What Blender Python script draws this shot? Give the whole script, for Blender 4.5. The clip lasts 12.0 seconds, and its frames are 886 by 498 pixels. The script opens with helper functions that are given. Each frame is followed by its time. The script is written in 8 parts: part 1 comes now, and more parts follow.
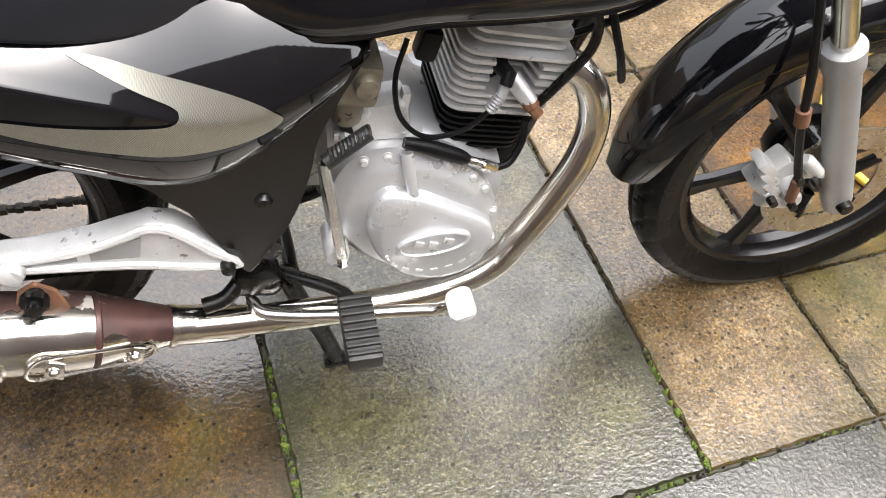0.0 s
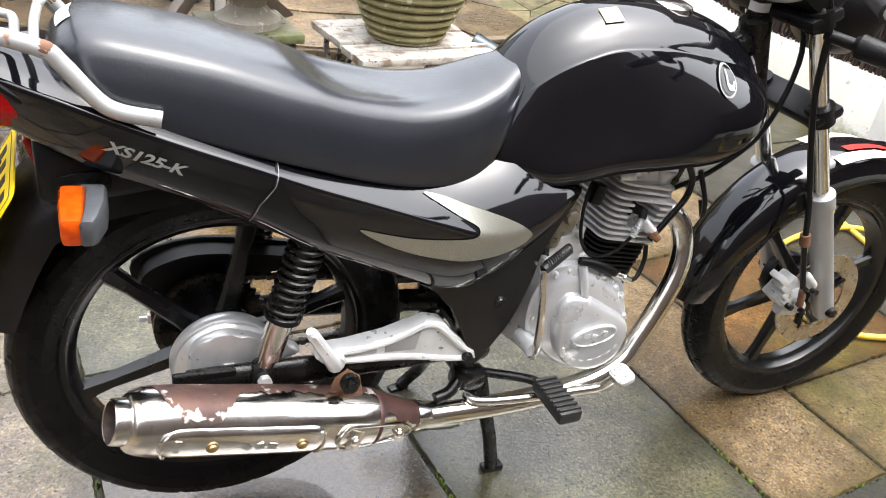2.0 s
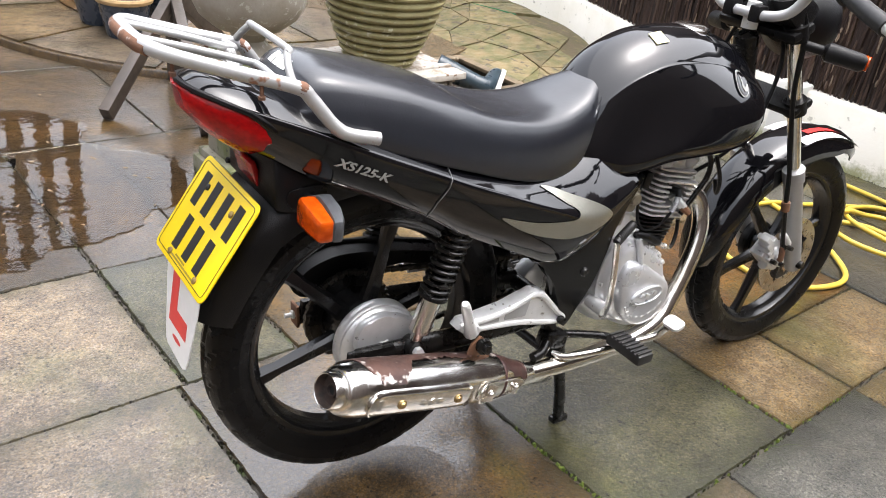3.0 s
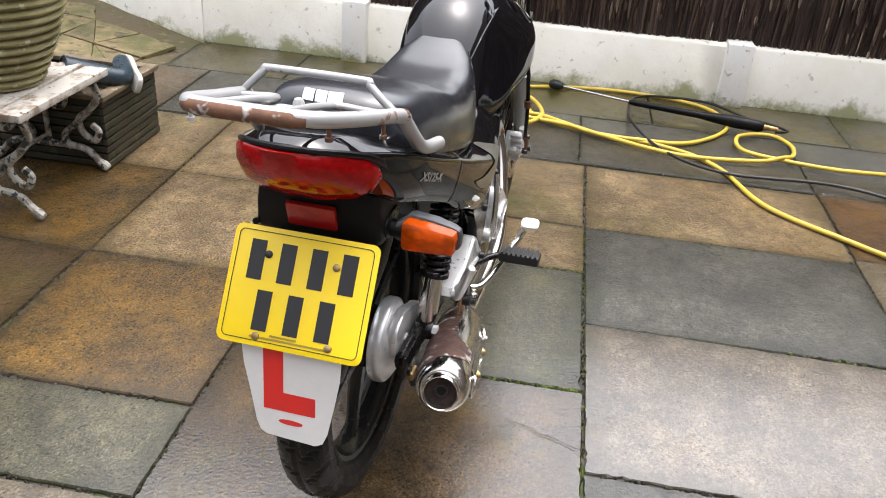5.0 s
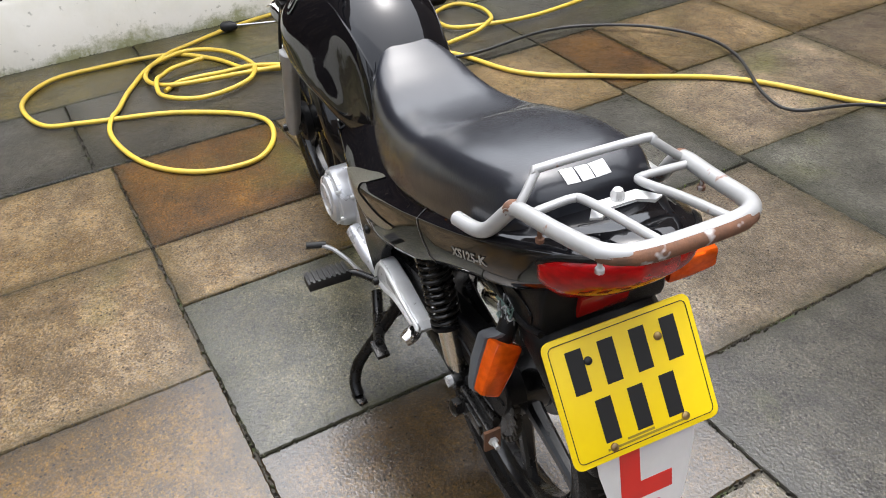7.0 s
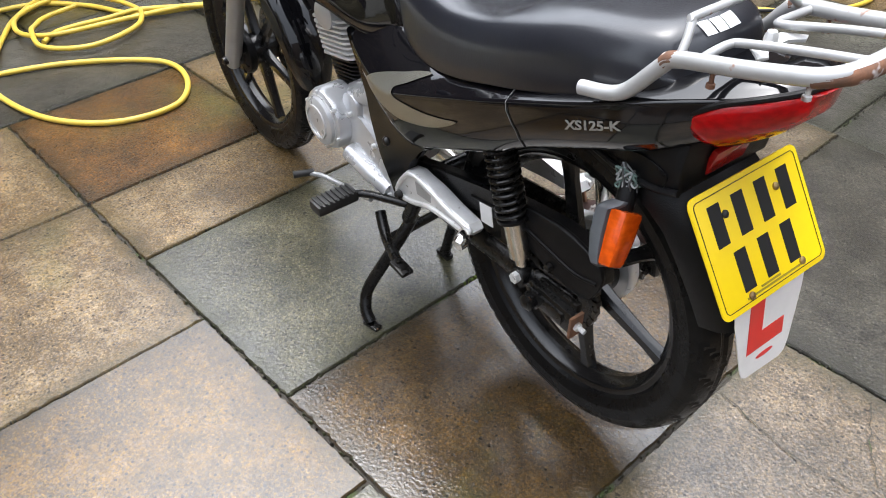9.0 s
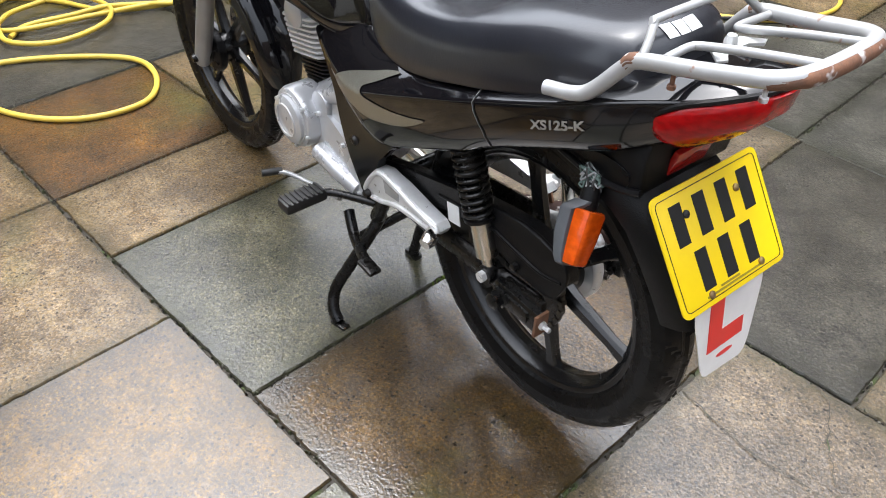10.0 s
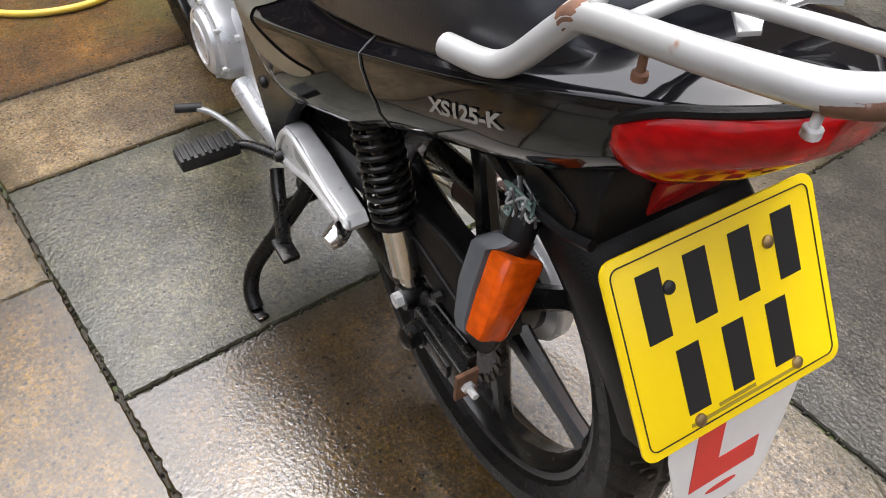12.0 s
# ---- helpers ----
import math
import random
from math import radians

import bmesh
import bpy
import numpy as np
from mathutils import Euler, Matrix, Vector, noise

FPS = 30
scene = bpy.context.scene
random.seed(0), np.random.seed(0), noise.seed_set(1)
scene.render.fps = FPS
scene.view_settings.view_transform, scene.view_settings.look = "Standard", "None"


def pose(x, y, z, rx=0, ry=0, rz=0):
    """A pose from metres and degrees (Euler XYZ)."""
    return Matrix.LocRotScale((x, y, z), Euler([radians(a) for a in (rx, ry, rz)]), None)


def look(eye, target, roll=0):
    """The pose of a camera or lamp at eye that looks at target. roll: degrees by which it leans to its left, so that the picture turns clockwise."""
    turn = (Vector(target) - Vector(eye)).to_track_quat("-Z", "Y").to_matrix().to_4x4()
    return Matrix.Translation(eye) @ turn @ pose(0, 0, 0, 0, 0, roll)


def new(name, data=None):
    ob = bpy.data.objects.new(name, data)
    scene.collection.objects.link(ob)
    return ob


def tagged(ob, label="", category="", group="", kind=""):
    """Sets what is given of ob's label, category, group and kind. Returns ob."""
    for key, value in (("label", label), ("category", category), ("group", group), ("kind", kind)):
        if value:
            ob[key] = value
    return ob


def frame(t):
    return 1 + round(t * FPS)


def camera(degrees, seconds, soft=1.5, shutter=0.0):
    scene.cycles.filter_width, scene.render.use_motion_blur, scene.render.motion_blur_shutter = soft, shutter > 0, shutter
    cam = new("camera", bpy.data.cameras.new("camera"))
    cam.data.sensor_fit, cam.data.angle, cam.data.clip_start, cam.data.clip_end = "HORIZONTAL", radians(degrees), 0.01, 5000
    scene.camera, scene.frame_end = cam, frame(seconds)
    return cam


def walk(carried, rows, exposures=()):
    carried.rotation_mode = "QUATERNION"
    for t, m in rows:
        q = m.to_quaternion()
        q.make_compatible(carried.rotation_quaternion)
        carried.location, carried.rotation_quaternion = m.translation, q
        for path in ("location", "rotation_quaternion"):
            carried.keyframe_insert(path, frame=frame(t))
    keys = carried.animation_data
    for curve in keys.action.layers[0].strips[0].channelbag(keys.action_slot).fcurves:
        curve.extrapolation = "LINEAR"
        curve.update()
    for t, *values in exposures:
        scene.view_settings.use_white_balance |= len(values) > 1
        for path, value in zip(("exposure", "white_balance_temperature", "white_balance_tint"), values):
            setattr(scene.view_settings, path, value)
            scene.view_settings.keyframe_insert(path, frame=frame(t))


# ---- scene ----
cam = camera(55.9, 12.0, soft=0.95)
PATH = [
    (0, (-0.053, -0.827, 1.182), (0.479, 0.311, -0.374), 8.2),
    (0.5, (-0.177, -0.909, 1.207), (0.402, 0.393, -0.197), 1.2),
    (1, (-0.369, -0.966, 1.195), (0.335, 0.387, -0.099), 4.7),
    (1.5, (-0.448, -0.963, 1.209), (0.345, 0.471, 0.061), 7.0),
    (2, (-0.699, -1.104, 1.232), (0.234, 0.346, 0.219), 8.1),
    (2.5, (-0.976, -1.148, 1.256), (0.019, 0.281, 0.272), 6.6),
    (3, (-1.226, -1.095, 1.279), (-0.027, 0.199, 0.338), 7.9),
    (3.2, (-1.3, -1.068, 1.291), (0.01, 0.132, 0.372), 7.7),
    (4.8, (-1.69, -0.41, 1.299), (0.046, -0.069, 0.366), 5.0),
    (5, (-1.72, -0.296, 1.298), (0.024, -0.098, 0.338), 4.9),
    (5.5, (-1.687, -0.025, 1.309), (0.057, -0.128, 0.336), 3.2),
    (6, (-1.502, 0.219, 1.328), (0.184, -0.138, 0.314), 1.9),
    (6.5, (-1.393, 0.425, 1.34), (0.118, -0.213, 0.195), 0.9),
    (6.7, (-1.347, 0.507, 1.39), (0.12, -0.168, 0.21), -1.6),
    (8.3, (-1.133, 0.859, 1.514), (0.072, -0.2, 0.321), -0.7),
    (8.5, (-1.107, 0.887, 1.438), (0.063, -0.146, 0.187), -1.8),
    (9, (-1.075, 0.966, 1.344), (0.061, -0.088, 0.08), -0.3),
    (9.5, (-1.083, 0.974, 1.34), (0.041, -0.105, 0.086), 1.2),
    (10, (-1.09, 0.966, 1.342), (0.005, -0.139, 0.085), 1.7),
    (10.5, (-1.094, 0.943, 1.341), (-0.026, -0.182, 0.078), 3.0),
    (11, (-1.1, 0.816, 1.303), (0.029, -0.228, 0.024), 1.9),
    (11.5, (-1.067, 0.609, 1.262), (0.098, -0.3, -0.087), 1.6),
    (12, (-0.915, 0.504, 1.154), (0.185, -0.382, -0.262), 3.0),
]
walk(cam, [(t, look(eye, target, roll)) for t, eye, target, roll in PATH], [
    (0.0, 2.30, 6650, 11), (0.5, 2.32, 6500, 10), (1.5, 2.40, 6450, 10), (2.1, 2.26, 6500, 10), (2.6, 2.11, 6500, 11), (3.2, 2.04, 6500, 12), (5.0, 1.73, 6500, 12), (6.6, 1.58, 6450, 11),
    (8.4, 1.78, 6250, 10), (10.5, 1.88, 6250, 10), (11.2, 1.82, 6400, 11), (12.0, 1.70, 6550, 12)])

# ---- world and light: a bright overcast sky ----
world = bpy.data.worlds.new("overcast")
scene.world = world
world.use_nodes = True
wn, wl = world.node_tree.nodes, world.node_tree.links
wn.clear()
sky = wn.new("ShaderNodeTexSky")
sky.sky_type = "NISHITA"
sky.sun_disc = False
sky.sun_elevation, sky.sun_rotation = radians(76), radians(118)
sky.air_density, sky.dust_density, sky.ozone_density = 1.0, 3.0, 1.0
# an overcast dome: brightest overhead, under a third of that at the horizon
where = wn.new("ShaderNodeTexCoord")
split = wn.new("ShaderNodeSeparateXYZ")
wl.new(where.outputs["Generated"], split.inputs[0])
dome = wn.new("ShaderNodeMapRange")
dome.inputs["From Min"].default_value, dome.inputs["From Max"].default_value = 0.0, 1.0
dome.inputs["To Min"].default_value, dome.inputs["To Max"].default_value = 0.45, 1.6
wl.new(split.outputs["Z"], dome.inputs["Value"])
# the cloud is thinner ahead of the motorcycle
thin = wn.new("ShaderNodeVectorMath")
thin.operation = "DOT_PRODUCT"
thin.inputs[1].default_value = (0.28, 0.02, 0.0)
wl.new(where.outputs["Generated"], thin.inputs[0])
lit = wn.new("ShaderNodeMath")
lit.operation = "ADD"
wl.new(dome.outputs["Result"], lit.inputs[0])
wl.new(thin.outputs["Value"], lit.inputs[1])
grey = wn.new("ShaderNodeHueSaturation")
wl.new(lit.outputs[0], grey.inputs["Value"])
grey.inputs["Saturation"].default_value = 0.26
bg = wn.new("ShaderNodeBackground")
bg.inputs["Strength"].default_value = 0.145
wo = wn.new("ShaderNodeOutputWorld")
wl.new(sky.outputs[0], grey.inputs["Color"])
wl.new(grey.outputs[0], bg.inputs["Color"])
wl.new(bg.outputs[0], wo.inputs["Surface"])
sun_data = bpy.data.lights.new("sun", "SUN")
sun_data.energy, sun_data.angle, sun_data.color = 0.4, radians(110), (1.0, 0.97, 0.93)
sun = new("sun", sun_data)
sun.matrix_world = look((1.32, -0.70, 6.0), (0, 0, 0))


# ---- building blocks ----
def bm_of():
    return bmesh.new()


def part(name, bm, material, parent=None, label="", angle=38):
    """Links a bmesh as one mesh object, under a thing or under a part."""
    bmesh.ops.recalc_face_normals(bm, faces=bm.faces[:])
    me = bpy.data.meshes.new(name)
    bm.to_mesh(me)
    bm.free()
    me.materials.append(material)
    me.polygons.foreach_set("use_smooth", [True] * len(me.polygons))
    me.set_sharp_from_angle(angle=radians(angle))
    ob = new(name, me)
    if parent is not None:
        ob.parent = parent
    if label:
        ob["label"] = label
    return ob


def thing(name, m, label, category, group="", kind=""):
    ob = new(name)
    ob.empty_display_size = 0.1
    ob.matrix_basis = m
    return tagged(ob, label, category, group, kind)


def spline(points, n=8, closed=False):
    """A smooth line through the points, n steps a piece."""
    p = [Vector(q) for q in points]
    out, k = [], len(p)
    for i in range(k if closed else k - 1):
        if closed:
            a, b, c, d = p[i - 1], p[i], p[(i + 1) % k], p[(i + 2) % k]
        else:
            b, c = p[i], p[i + 1]
            a = p[i - 1] if i else b + (b - c)
            d = p[i + 2] if i + 2 < k else c + (c - b)
        for j in range(n):
            t = j / n
            out.append(0.5 * ((2 * b) + (c - a) * t + (2 * a - 5 * b + 4 * c - d) * t * t + (3 * b - a - 3 * c + d) * t ** 3))
    if not closed:
        out.append(p[-1])
    return out


def add_rings(bm, rings, cap=True, loop=False):
    rows = [[bm.verts.new(v) for v in r] for r in rings]
    n = len(rows[0])
    for a, b in zip(rows, rows[1:] + rows[:1] if loop else rows[1:]):
        for i in range(n):
            bm.faces.new((a[i], a[(i + 1) % n], b[(i + 1) % n], b[i]))
    if cap and not loop:
        bm.faces.new(rows[0][::-1])
        bm.faces.new(rows[-1])
    return rows


def add_tube(bm, points, r, seg=10, loop=False, cap=True, flat=1.0):
    """A round bar along points; r is one radius or one for each point."""
    pts = [Vector(p) for p in points]
    rs = r if isinstance(r, (list, tuple)) else [r] * len(pts)
    n = len(pts)
    rings, side = [], None
    for i in range(n):
        d = (pts[(i + 1) % n] - pts[i - 1]) if loop else (pts[min(i + 1, n - 1)] - pts[max(i - 1, 0)])
        d.normalize()
        if side is None:
            side = d.cross(Vector((0, 0, 1)) if abs(d.z) < 0.9 else Vector((1, 0, 0))).normalized()
        side = (side - d * side.dot(d)).normalized()
        other = d.cross(side)
        rings.append([pts[i] + rs[i] * (math.cos(a) * side + flat * math.sin(a) * other) for a in (2 * math.pi * k / seg for k in range(seg))])
    add_rings(bm, rings, cap, loop)
    return bm


def tube(points, r, seg=10, n=0, loop=False, flat=1.0):
    if n:
        if isinstance(r, (list, tuple)):
            rr = [v.x for v in spline([(q, 0, 0) for q in r], n, loop)]
        else:
            rr = r
        return add_tube(bm_of(), spline(points, n, loop), rr, seg, loop, True, flat)
    return add_tube(bm_of(), points, r, seg, loop, True, flat)


def add_lathe(bm, profile, at, axis="y", seg=32, cap=True, turn=0.0):
    """Turns (radius, height) pairs round an axis through at."""
    rings = []
    for r, h in profile:
        ring = []
        for k in range(seg):
            a = turn + 2 * math.pi * k / seg
            c, s = r * math.cos(a), r * math.sin(a)
            ring.append(Vector(at) + Vector({"y": (c, h, s), "z": (c, s, h), "x": (h, c, s)}[axis]))
        rings.append(ring)
    add_rings(bm, rings, cap)
    return bm


def lathe(profile, at, axis="y", seg=32, cap=True):
    return add_lathe(bm_of(), profile, at, axis, seg, cap)


def add_box(bm, m, size, bevel=0.0, steps=2):
    made = bmesh.ops.create_cube(bm, size=1.0, matrix=m @ Matrix.Diagonal((*size, 1)))["verts"]
    if bevel:
        edges = list({e for v in made for e in v.link_edges})
        bmesh.ops.bevel(bm, geom=edges, offset=bevel, segments=steps, affect="EDGES", profile=0.6)
    return bm


def box(at, size, bevel=0.0, turn=(0, 0, 0), steps=2):
    return add_box(bm_of(), pose(*at, *turn), size, bevel, steps)


def add_plate(bm, outline, lo, hi, put, bevel=0.0):
    """A flat outline, given thickness from lo to hi; put(u, v, w) gives the place."""
    a = [bm.verts.new(put(u, v, lo)) for u, v in outline]
    b = [bm.verts.new(put(u, v, hi)) for u, v in outline]
    n = len(a)
    faces = [bm.faces.new(a[::-1]), bm.faces.new(b)]
    for i in range(n):
        faces.append(bm.faces.new((a[i], a[(i + 1) % n], b[(i + 1) % n], b[i])))
    if bevel:
        edges = list({e for f in faces[:2] for e in f.edges})
        bmesh.ops.bevel(bm, geom=edges, offset=bevel, segments=2, affect="EDGES", profile=0.6)
    return bm


def plate(outline, lo, hi, put, bevel=0.0):
    return add_plate(bm_of(), outline, lo, hi, put, bevel)


def xz(u, v, w):
    return Vector((u, w, v))


def rounded(w, h, r, n=5):
    """A rectangle with round corners about the origin."""
    out = []
    for cx, cy, a0 in ((w / 2 - r, h / 2 - r, 0), (-w / 2 + r, h / 2 - r, 90), (-w / 2 + r, -h / 2 + r, 180), (w / 2 - r, -h / 2 + r, 270)):
        for k in range(n + 1):
            a = radians(a0 + 90 * k / n)
            out.append((cx + r * math.cos(a), cy + r * math.sin(a)))
    return out


def loft(stations, ring_n=5, along_n=6):
    """A closed smooth body through rings of equal count."""
    rounds = [spline(s, ring_n, True) for s in stations]
    count = len(rounds[0])
    lines = [spline([r[i] for r in rounds], along_n) for i in range(count)]
    bm = bm_of()
    add_rings(bm, [[lines[i][k] for i in range(count)] for k in range(len(lines[0]))])
    return bm


def mirrored(half):
    """A full ring from its half with y >= 0, first and last on the middle plane."""
    return half + [(x, -y, z) for x, y, z in reversed(half[1:-1])]


# ---- materials ----
def material(name, colour, rough=0.5, metal=0.0, second=None, scale=8.0, mix=(0.4, 0.65), grain=0.0, grain_scale=300.0,
             rough_var=0.0, coat=0.0, specks=None, speck_scale=60.0, speck_at=0.66, random_tint=0.0, world_space=False, coat_rough=0.04):
    """A surface with a slow change between two colours, fine relief, specks and wear."""
    mt = bpy.data.materials.new(name)
    mt.use_nodes = True
    n, l = mt.node_tree.nodes, mt.node_tree.links
    b = n["Principled BSDF"]
    b.inputs["Metallic"].default_value = metal
    b.inputs["Coat Weight"].default_value = coat
    b.inputs["Coat Roughness"].default_value = coat_rough
    if world_space:
        where = n.new("ShaderNodeNewGeometry").outputs["Position"]
    else:
        where = n.new("ShaderNodeTexCoord").outputs["Object"]

    def noise_at(s, detail=5.0, rough_=0.6):
        t = n.new("ShaderNodeTexNoise")
        t.inputs["Scale"].default_value, t.inputs["Detail"].default_value, t.inputs["Roughness"].default_value = s, detail, rough_
        l.new(where, t.inputs["Vector"])
        return t.outputs["Fac"]

    def ramp(fac, lo, hi):
        t = n.new("ShaderNodeMapRange")
        t.inputs["From Min"].default_value, t.inputs["From Max"].default_value = lo, hi
        l.new(fac, t.inputs["Value"])
        return t.outputs["Result"]

    def blend(fac, one, two):
        t = n.new("ShaderNodeMix")
        t.data_type = "RGBA"
        l.new(fac, t.inputs[0])
        for sock, val in ((t.inputs[6], one), (t.inputs[7], two)):
            if isinstance(val, tuple):
                sock.default_value = (*val, 1)
            else:
                l.new(val, sock)
        return t.outputs[2]

    slow = noise_at(scale)
    col = blend(ramp(slow, *mix), colour, second or tuple(c * 0.82 for c in colour))
    if specks:
        col = blend(ramp(noise_at(speck_scale, 3.0), speck_at, speck_at + 0.06), col, specks)
    if random_tint:
        info = n.new("ShaderNodeObjectInfo")
        hs = n.new("ShaderNodeHueSaturation")
        mr = n.new("ShaderNodeMapRange")
        mr.inputs["To Min"].default_value, mr.inputs["To Max"].default_value = 1 - random_tint, 1 + random_tint
        l.new(info.outputs["Random"], mr.inputs["Value"])
        l.new(mr.outputs["Result"], hs.inputs["Value"])
        l.new(col, hs.inputs["Color"])
        col = hs.outputs["Color"]
    l.new(col, b.inputs["Base Color"])
    if rough_var:
        t = n.new("ShaderNodeMapRange")
        t.inputs["From Min"].default_value, t.inputs["From Max"].default_value = 0.3, 0.7
        t.inputs["To Min"].default_value, t.inputs["To Max"].default_value = max(0.02, rough - rough_var), min(1, rough + rough_var)
        l.new(noise_at(scale * 2.3), t.inputs["Value"])
        l.new(t.outputs["Result"], b.inputs["Roughness"])
    else:
        b.inputs["Roughness"].default_value = rough
    if grain:
        bump = n.new("ShaderNodeBump")
        bump.inputs["Strength"].default_value = 1.0
        bump.inputs["Distance"].default_value = grain
        l.new(noise_at(grain_scale, 3.0), bump.inputs["Height"])
        l.new(bump.outputs["Normal"], b.inputs["Normal"])
    return mt


POOL_AXES, POOL_SHIFT = (2.8, 3.1, 0.0), (2.02, 0.81, 0.0)


def wet_stone(name, level, one, two, dark, gloss=1.6, wet_lo=0.32, wet_hi=0.60, ripple=0.0018, film_rough=0.20, film_weight=0.42, pits=0.16, relief=0.0018):
    """Riven concrete paving, damp all over, with a glossy film of rain in its hollows."""
    mt = bpy.data.materials.new(name)
    mt.use_nodes = True
    n, l = mt.node_tree.nodes, mt.node_tree.links
    b = n["Principled BSDF"]
    geo = n.new("ShaderNodeNewGeometry")
    info = n.new("ShaderNodeObjectInfo")
    shift = n.new("ShaderNodeVectorMath")
    shift.operation = "MULTIPLY_ADD"
    l.new(info.outputs["Random"], shift.inputs[0])
    shift.inputs[1].default_value = (37.0, 53.0, 11.0)
    l.new(geo.outputs["Position"], shift.inputs[2])

    def noise_at(s, detail, src, rough=0.6):
        t = n.new("ShaderNodeTexNoise")
        t.inputs["Scale"].default_value, t.inputs["Detail"].default_value, t.inputs["Roughness"].default_value = s, detail, rough
        l.new(src, t.inputs["Vector"])
        return t.outputs["Fac"]

    def ramp(fac, lo, hi, a=0.0, c=1.0):
        t = n.new("ShaderNodeMapRange")
        for key, v in (("From Min", lo), ("From Max", hi), ("To Min", a), ("To Max", c)):
            t.inputs[key].default_value = v
        l.new(fac, t.inputs["Value"])
        return t.outputs["Result"]

    def blend(fac, p, q, how="MIX"):
        t = n.new("ShaderNodeMix")
        t.data_type, t.blend_type = "RGBA", how
        if isinstance(fac, float):
            t.inputs[0].default_value = fac
        else:
            l.new(fac, t.inputs[0])
        for sock, val in ((t.inputs[6], p), (t.inputs[7], q)):
            if isinstance(val, tuple):
                sock.default_value = (*val, 1)
            else:
                l.new(val, sock)
        return t.outputs[2]

    one, two, dark = (tuple(c * level for c in q) for q in (one, two, dark))
    own = shift.outputs["Vector"]
    here = geo.outputs["Position"]
    col = blend(ramp(noise_at(3.2, 5.0, own), 0.35, 0.66), one, two)
    # broad damp stains
    col = blend(ramp(noise_at(2.4, 7.0, own, 0.7), 0.47, 0.60, 0.0, 0.72), col, tuple(c * 0.9 for c in dark))
    col = blend(ramp(noise_at(9.0, 8.0, own, 0.72), 0.46, 0.60, 0.0, 0.78), col, tuple(c * 0.9 for c in dark))
    col = blend(ramp(noise_at(30.0, 6.0, here, 0.8), 0.50, 0.64, 0.0, 0.42), col, tuple(c * 0.75 for c in dark))
    col = blend(ramp(noise_at(34.0, 5.0, own, 0.8), 0.55, 0.66, 0.0, 0.45), col, tuple(min(1, c * 1.35) for c in one))
    # grains of the aggregate, each with its own tone
    grit = n.new("ShaderNodeTexVoronoi")
    grit.inputs["Scale"].default_value = 210.0
    l.new(here, grit.inputs["Vector"])
    pick = n.new("ShaderNodeSeparateColor")
    l.new(grit.outputs["Color"], pick.inputs[0])
    stones = n.new("ShaderNodeHueSaturation")
    l.new(ramp(pick.outputs[0], 0.0, 1.0, 0.56, 1.48), stones.inputs["Value"])
    l.new(ramp(pick.outputs[1], 0.0, 1.0, 0.7, 1.2), stones.inputs["Saturation"])
    l.new(col, stones.inputs["Color"])
    col = stones.outputs["Color"]
    sand = noise_at(150.0, 4.0, here, 0.75)
    col = blend(ramp(sand, 0.53, 0.63, 0.0, 0.62), col, tuple(min(1, c * 2.1) for c in one))
    col = blend(ramp(noise_at(190.0, 4.0, own, 0.75), 0.53, 0.63, 0.0, 0.8), col, tuple(c * 0.5 for c in dark))
    col = blend(ramp(noise_at(24.0, 6.0, own, 0.8), 0.58, 0.72, 0.0, 0.35), col, tuple(c * 0.8 for c in dark))
    col = blend(ramp(noise_at(38.0, 5.0, own, 0.75), 0.64, 0.72, 0.0, 0.45), col, tuple(c * 0.5 for c in dark))
    col = blend(ramp(noise_at(1.3, 5.0, here, 0.65), 0.56, 0.70, 0.0, 0.55), col, (0.075, 0.082, 0.028))
    tint = n.new("ShaderNodeHueSaturation")
    # blotches a hand wide and others a finger wide, darker where the stone has soaked
    patchy = n.new("ShaderNodeMath")
    patchy.operation = "MULTIPLY"
    l.new(ramp(noise_at(5.5, 6.0, own, 0.62), 0.36, 0.64, 0.70, 1.30), patchy.inputs[0])
    l.new(ramp(noise_at(21.0, 5.0, own, 0.65), 0.34, 0.66, 0.80, 1.20), patchy.inputs[1])
    value = n.new("ShaderNodeMath")
    value.operation = "MULTIPLY"
    l.new(patchy.outputs[0], value.inputs[0])
    l.new(ramp(info.outputs["Random"], 0.0, 1.0, 0.88, 1.14), value.inputs[1])
    l.new(value.outputs[0], tint.inputs["Value"])
    tint.inputs["Saturation"].default_value = 1.27
    l.new(col, tint.inputs["Color"])
    # holes left where grains have fallen out
    hole = n.new("ShaderNodeTexVoronoi")
    hole.voronoi_dimensions = "2D"
    hole.inputs["Scale"].default_value = 58.0
    l.new(own, hole.inputs["Vector"])
    chance = n.new("ShaderNodeSeparateColor")
    l.new(hole.outputs["Color"], chance.inputs[0])
    open_ = n.new("ShaderNodeMath")
    open_.operation = "MULTIPLY"
    l.new(ramp(hole.outputs["Distance"], 0.14, 0.22, 1.0, 0.0), open_.inputs[0])
    l.new(ramp(chance.outputs[0], 1.0 - pits, 1.04 - pits), open_.inputs[1])
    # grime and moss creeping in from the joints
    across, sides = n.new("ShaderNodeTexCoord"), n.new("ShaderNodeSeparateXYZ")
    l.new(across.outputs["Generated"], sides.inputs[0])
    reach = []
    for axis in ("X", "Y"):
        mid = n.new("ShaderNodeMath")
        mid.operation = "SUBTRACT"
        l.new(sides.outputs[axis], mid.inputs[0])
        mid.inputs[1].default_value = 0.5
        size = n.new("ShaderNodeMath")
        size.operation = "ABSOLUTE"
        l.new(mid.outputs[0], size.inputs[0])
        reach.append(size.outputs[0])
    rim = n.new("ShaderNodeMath")
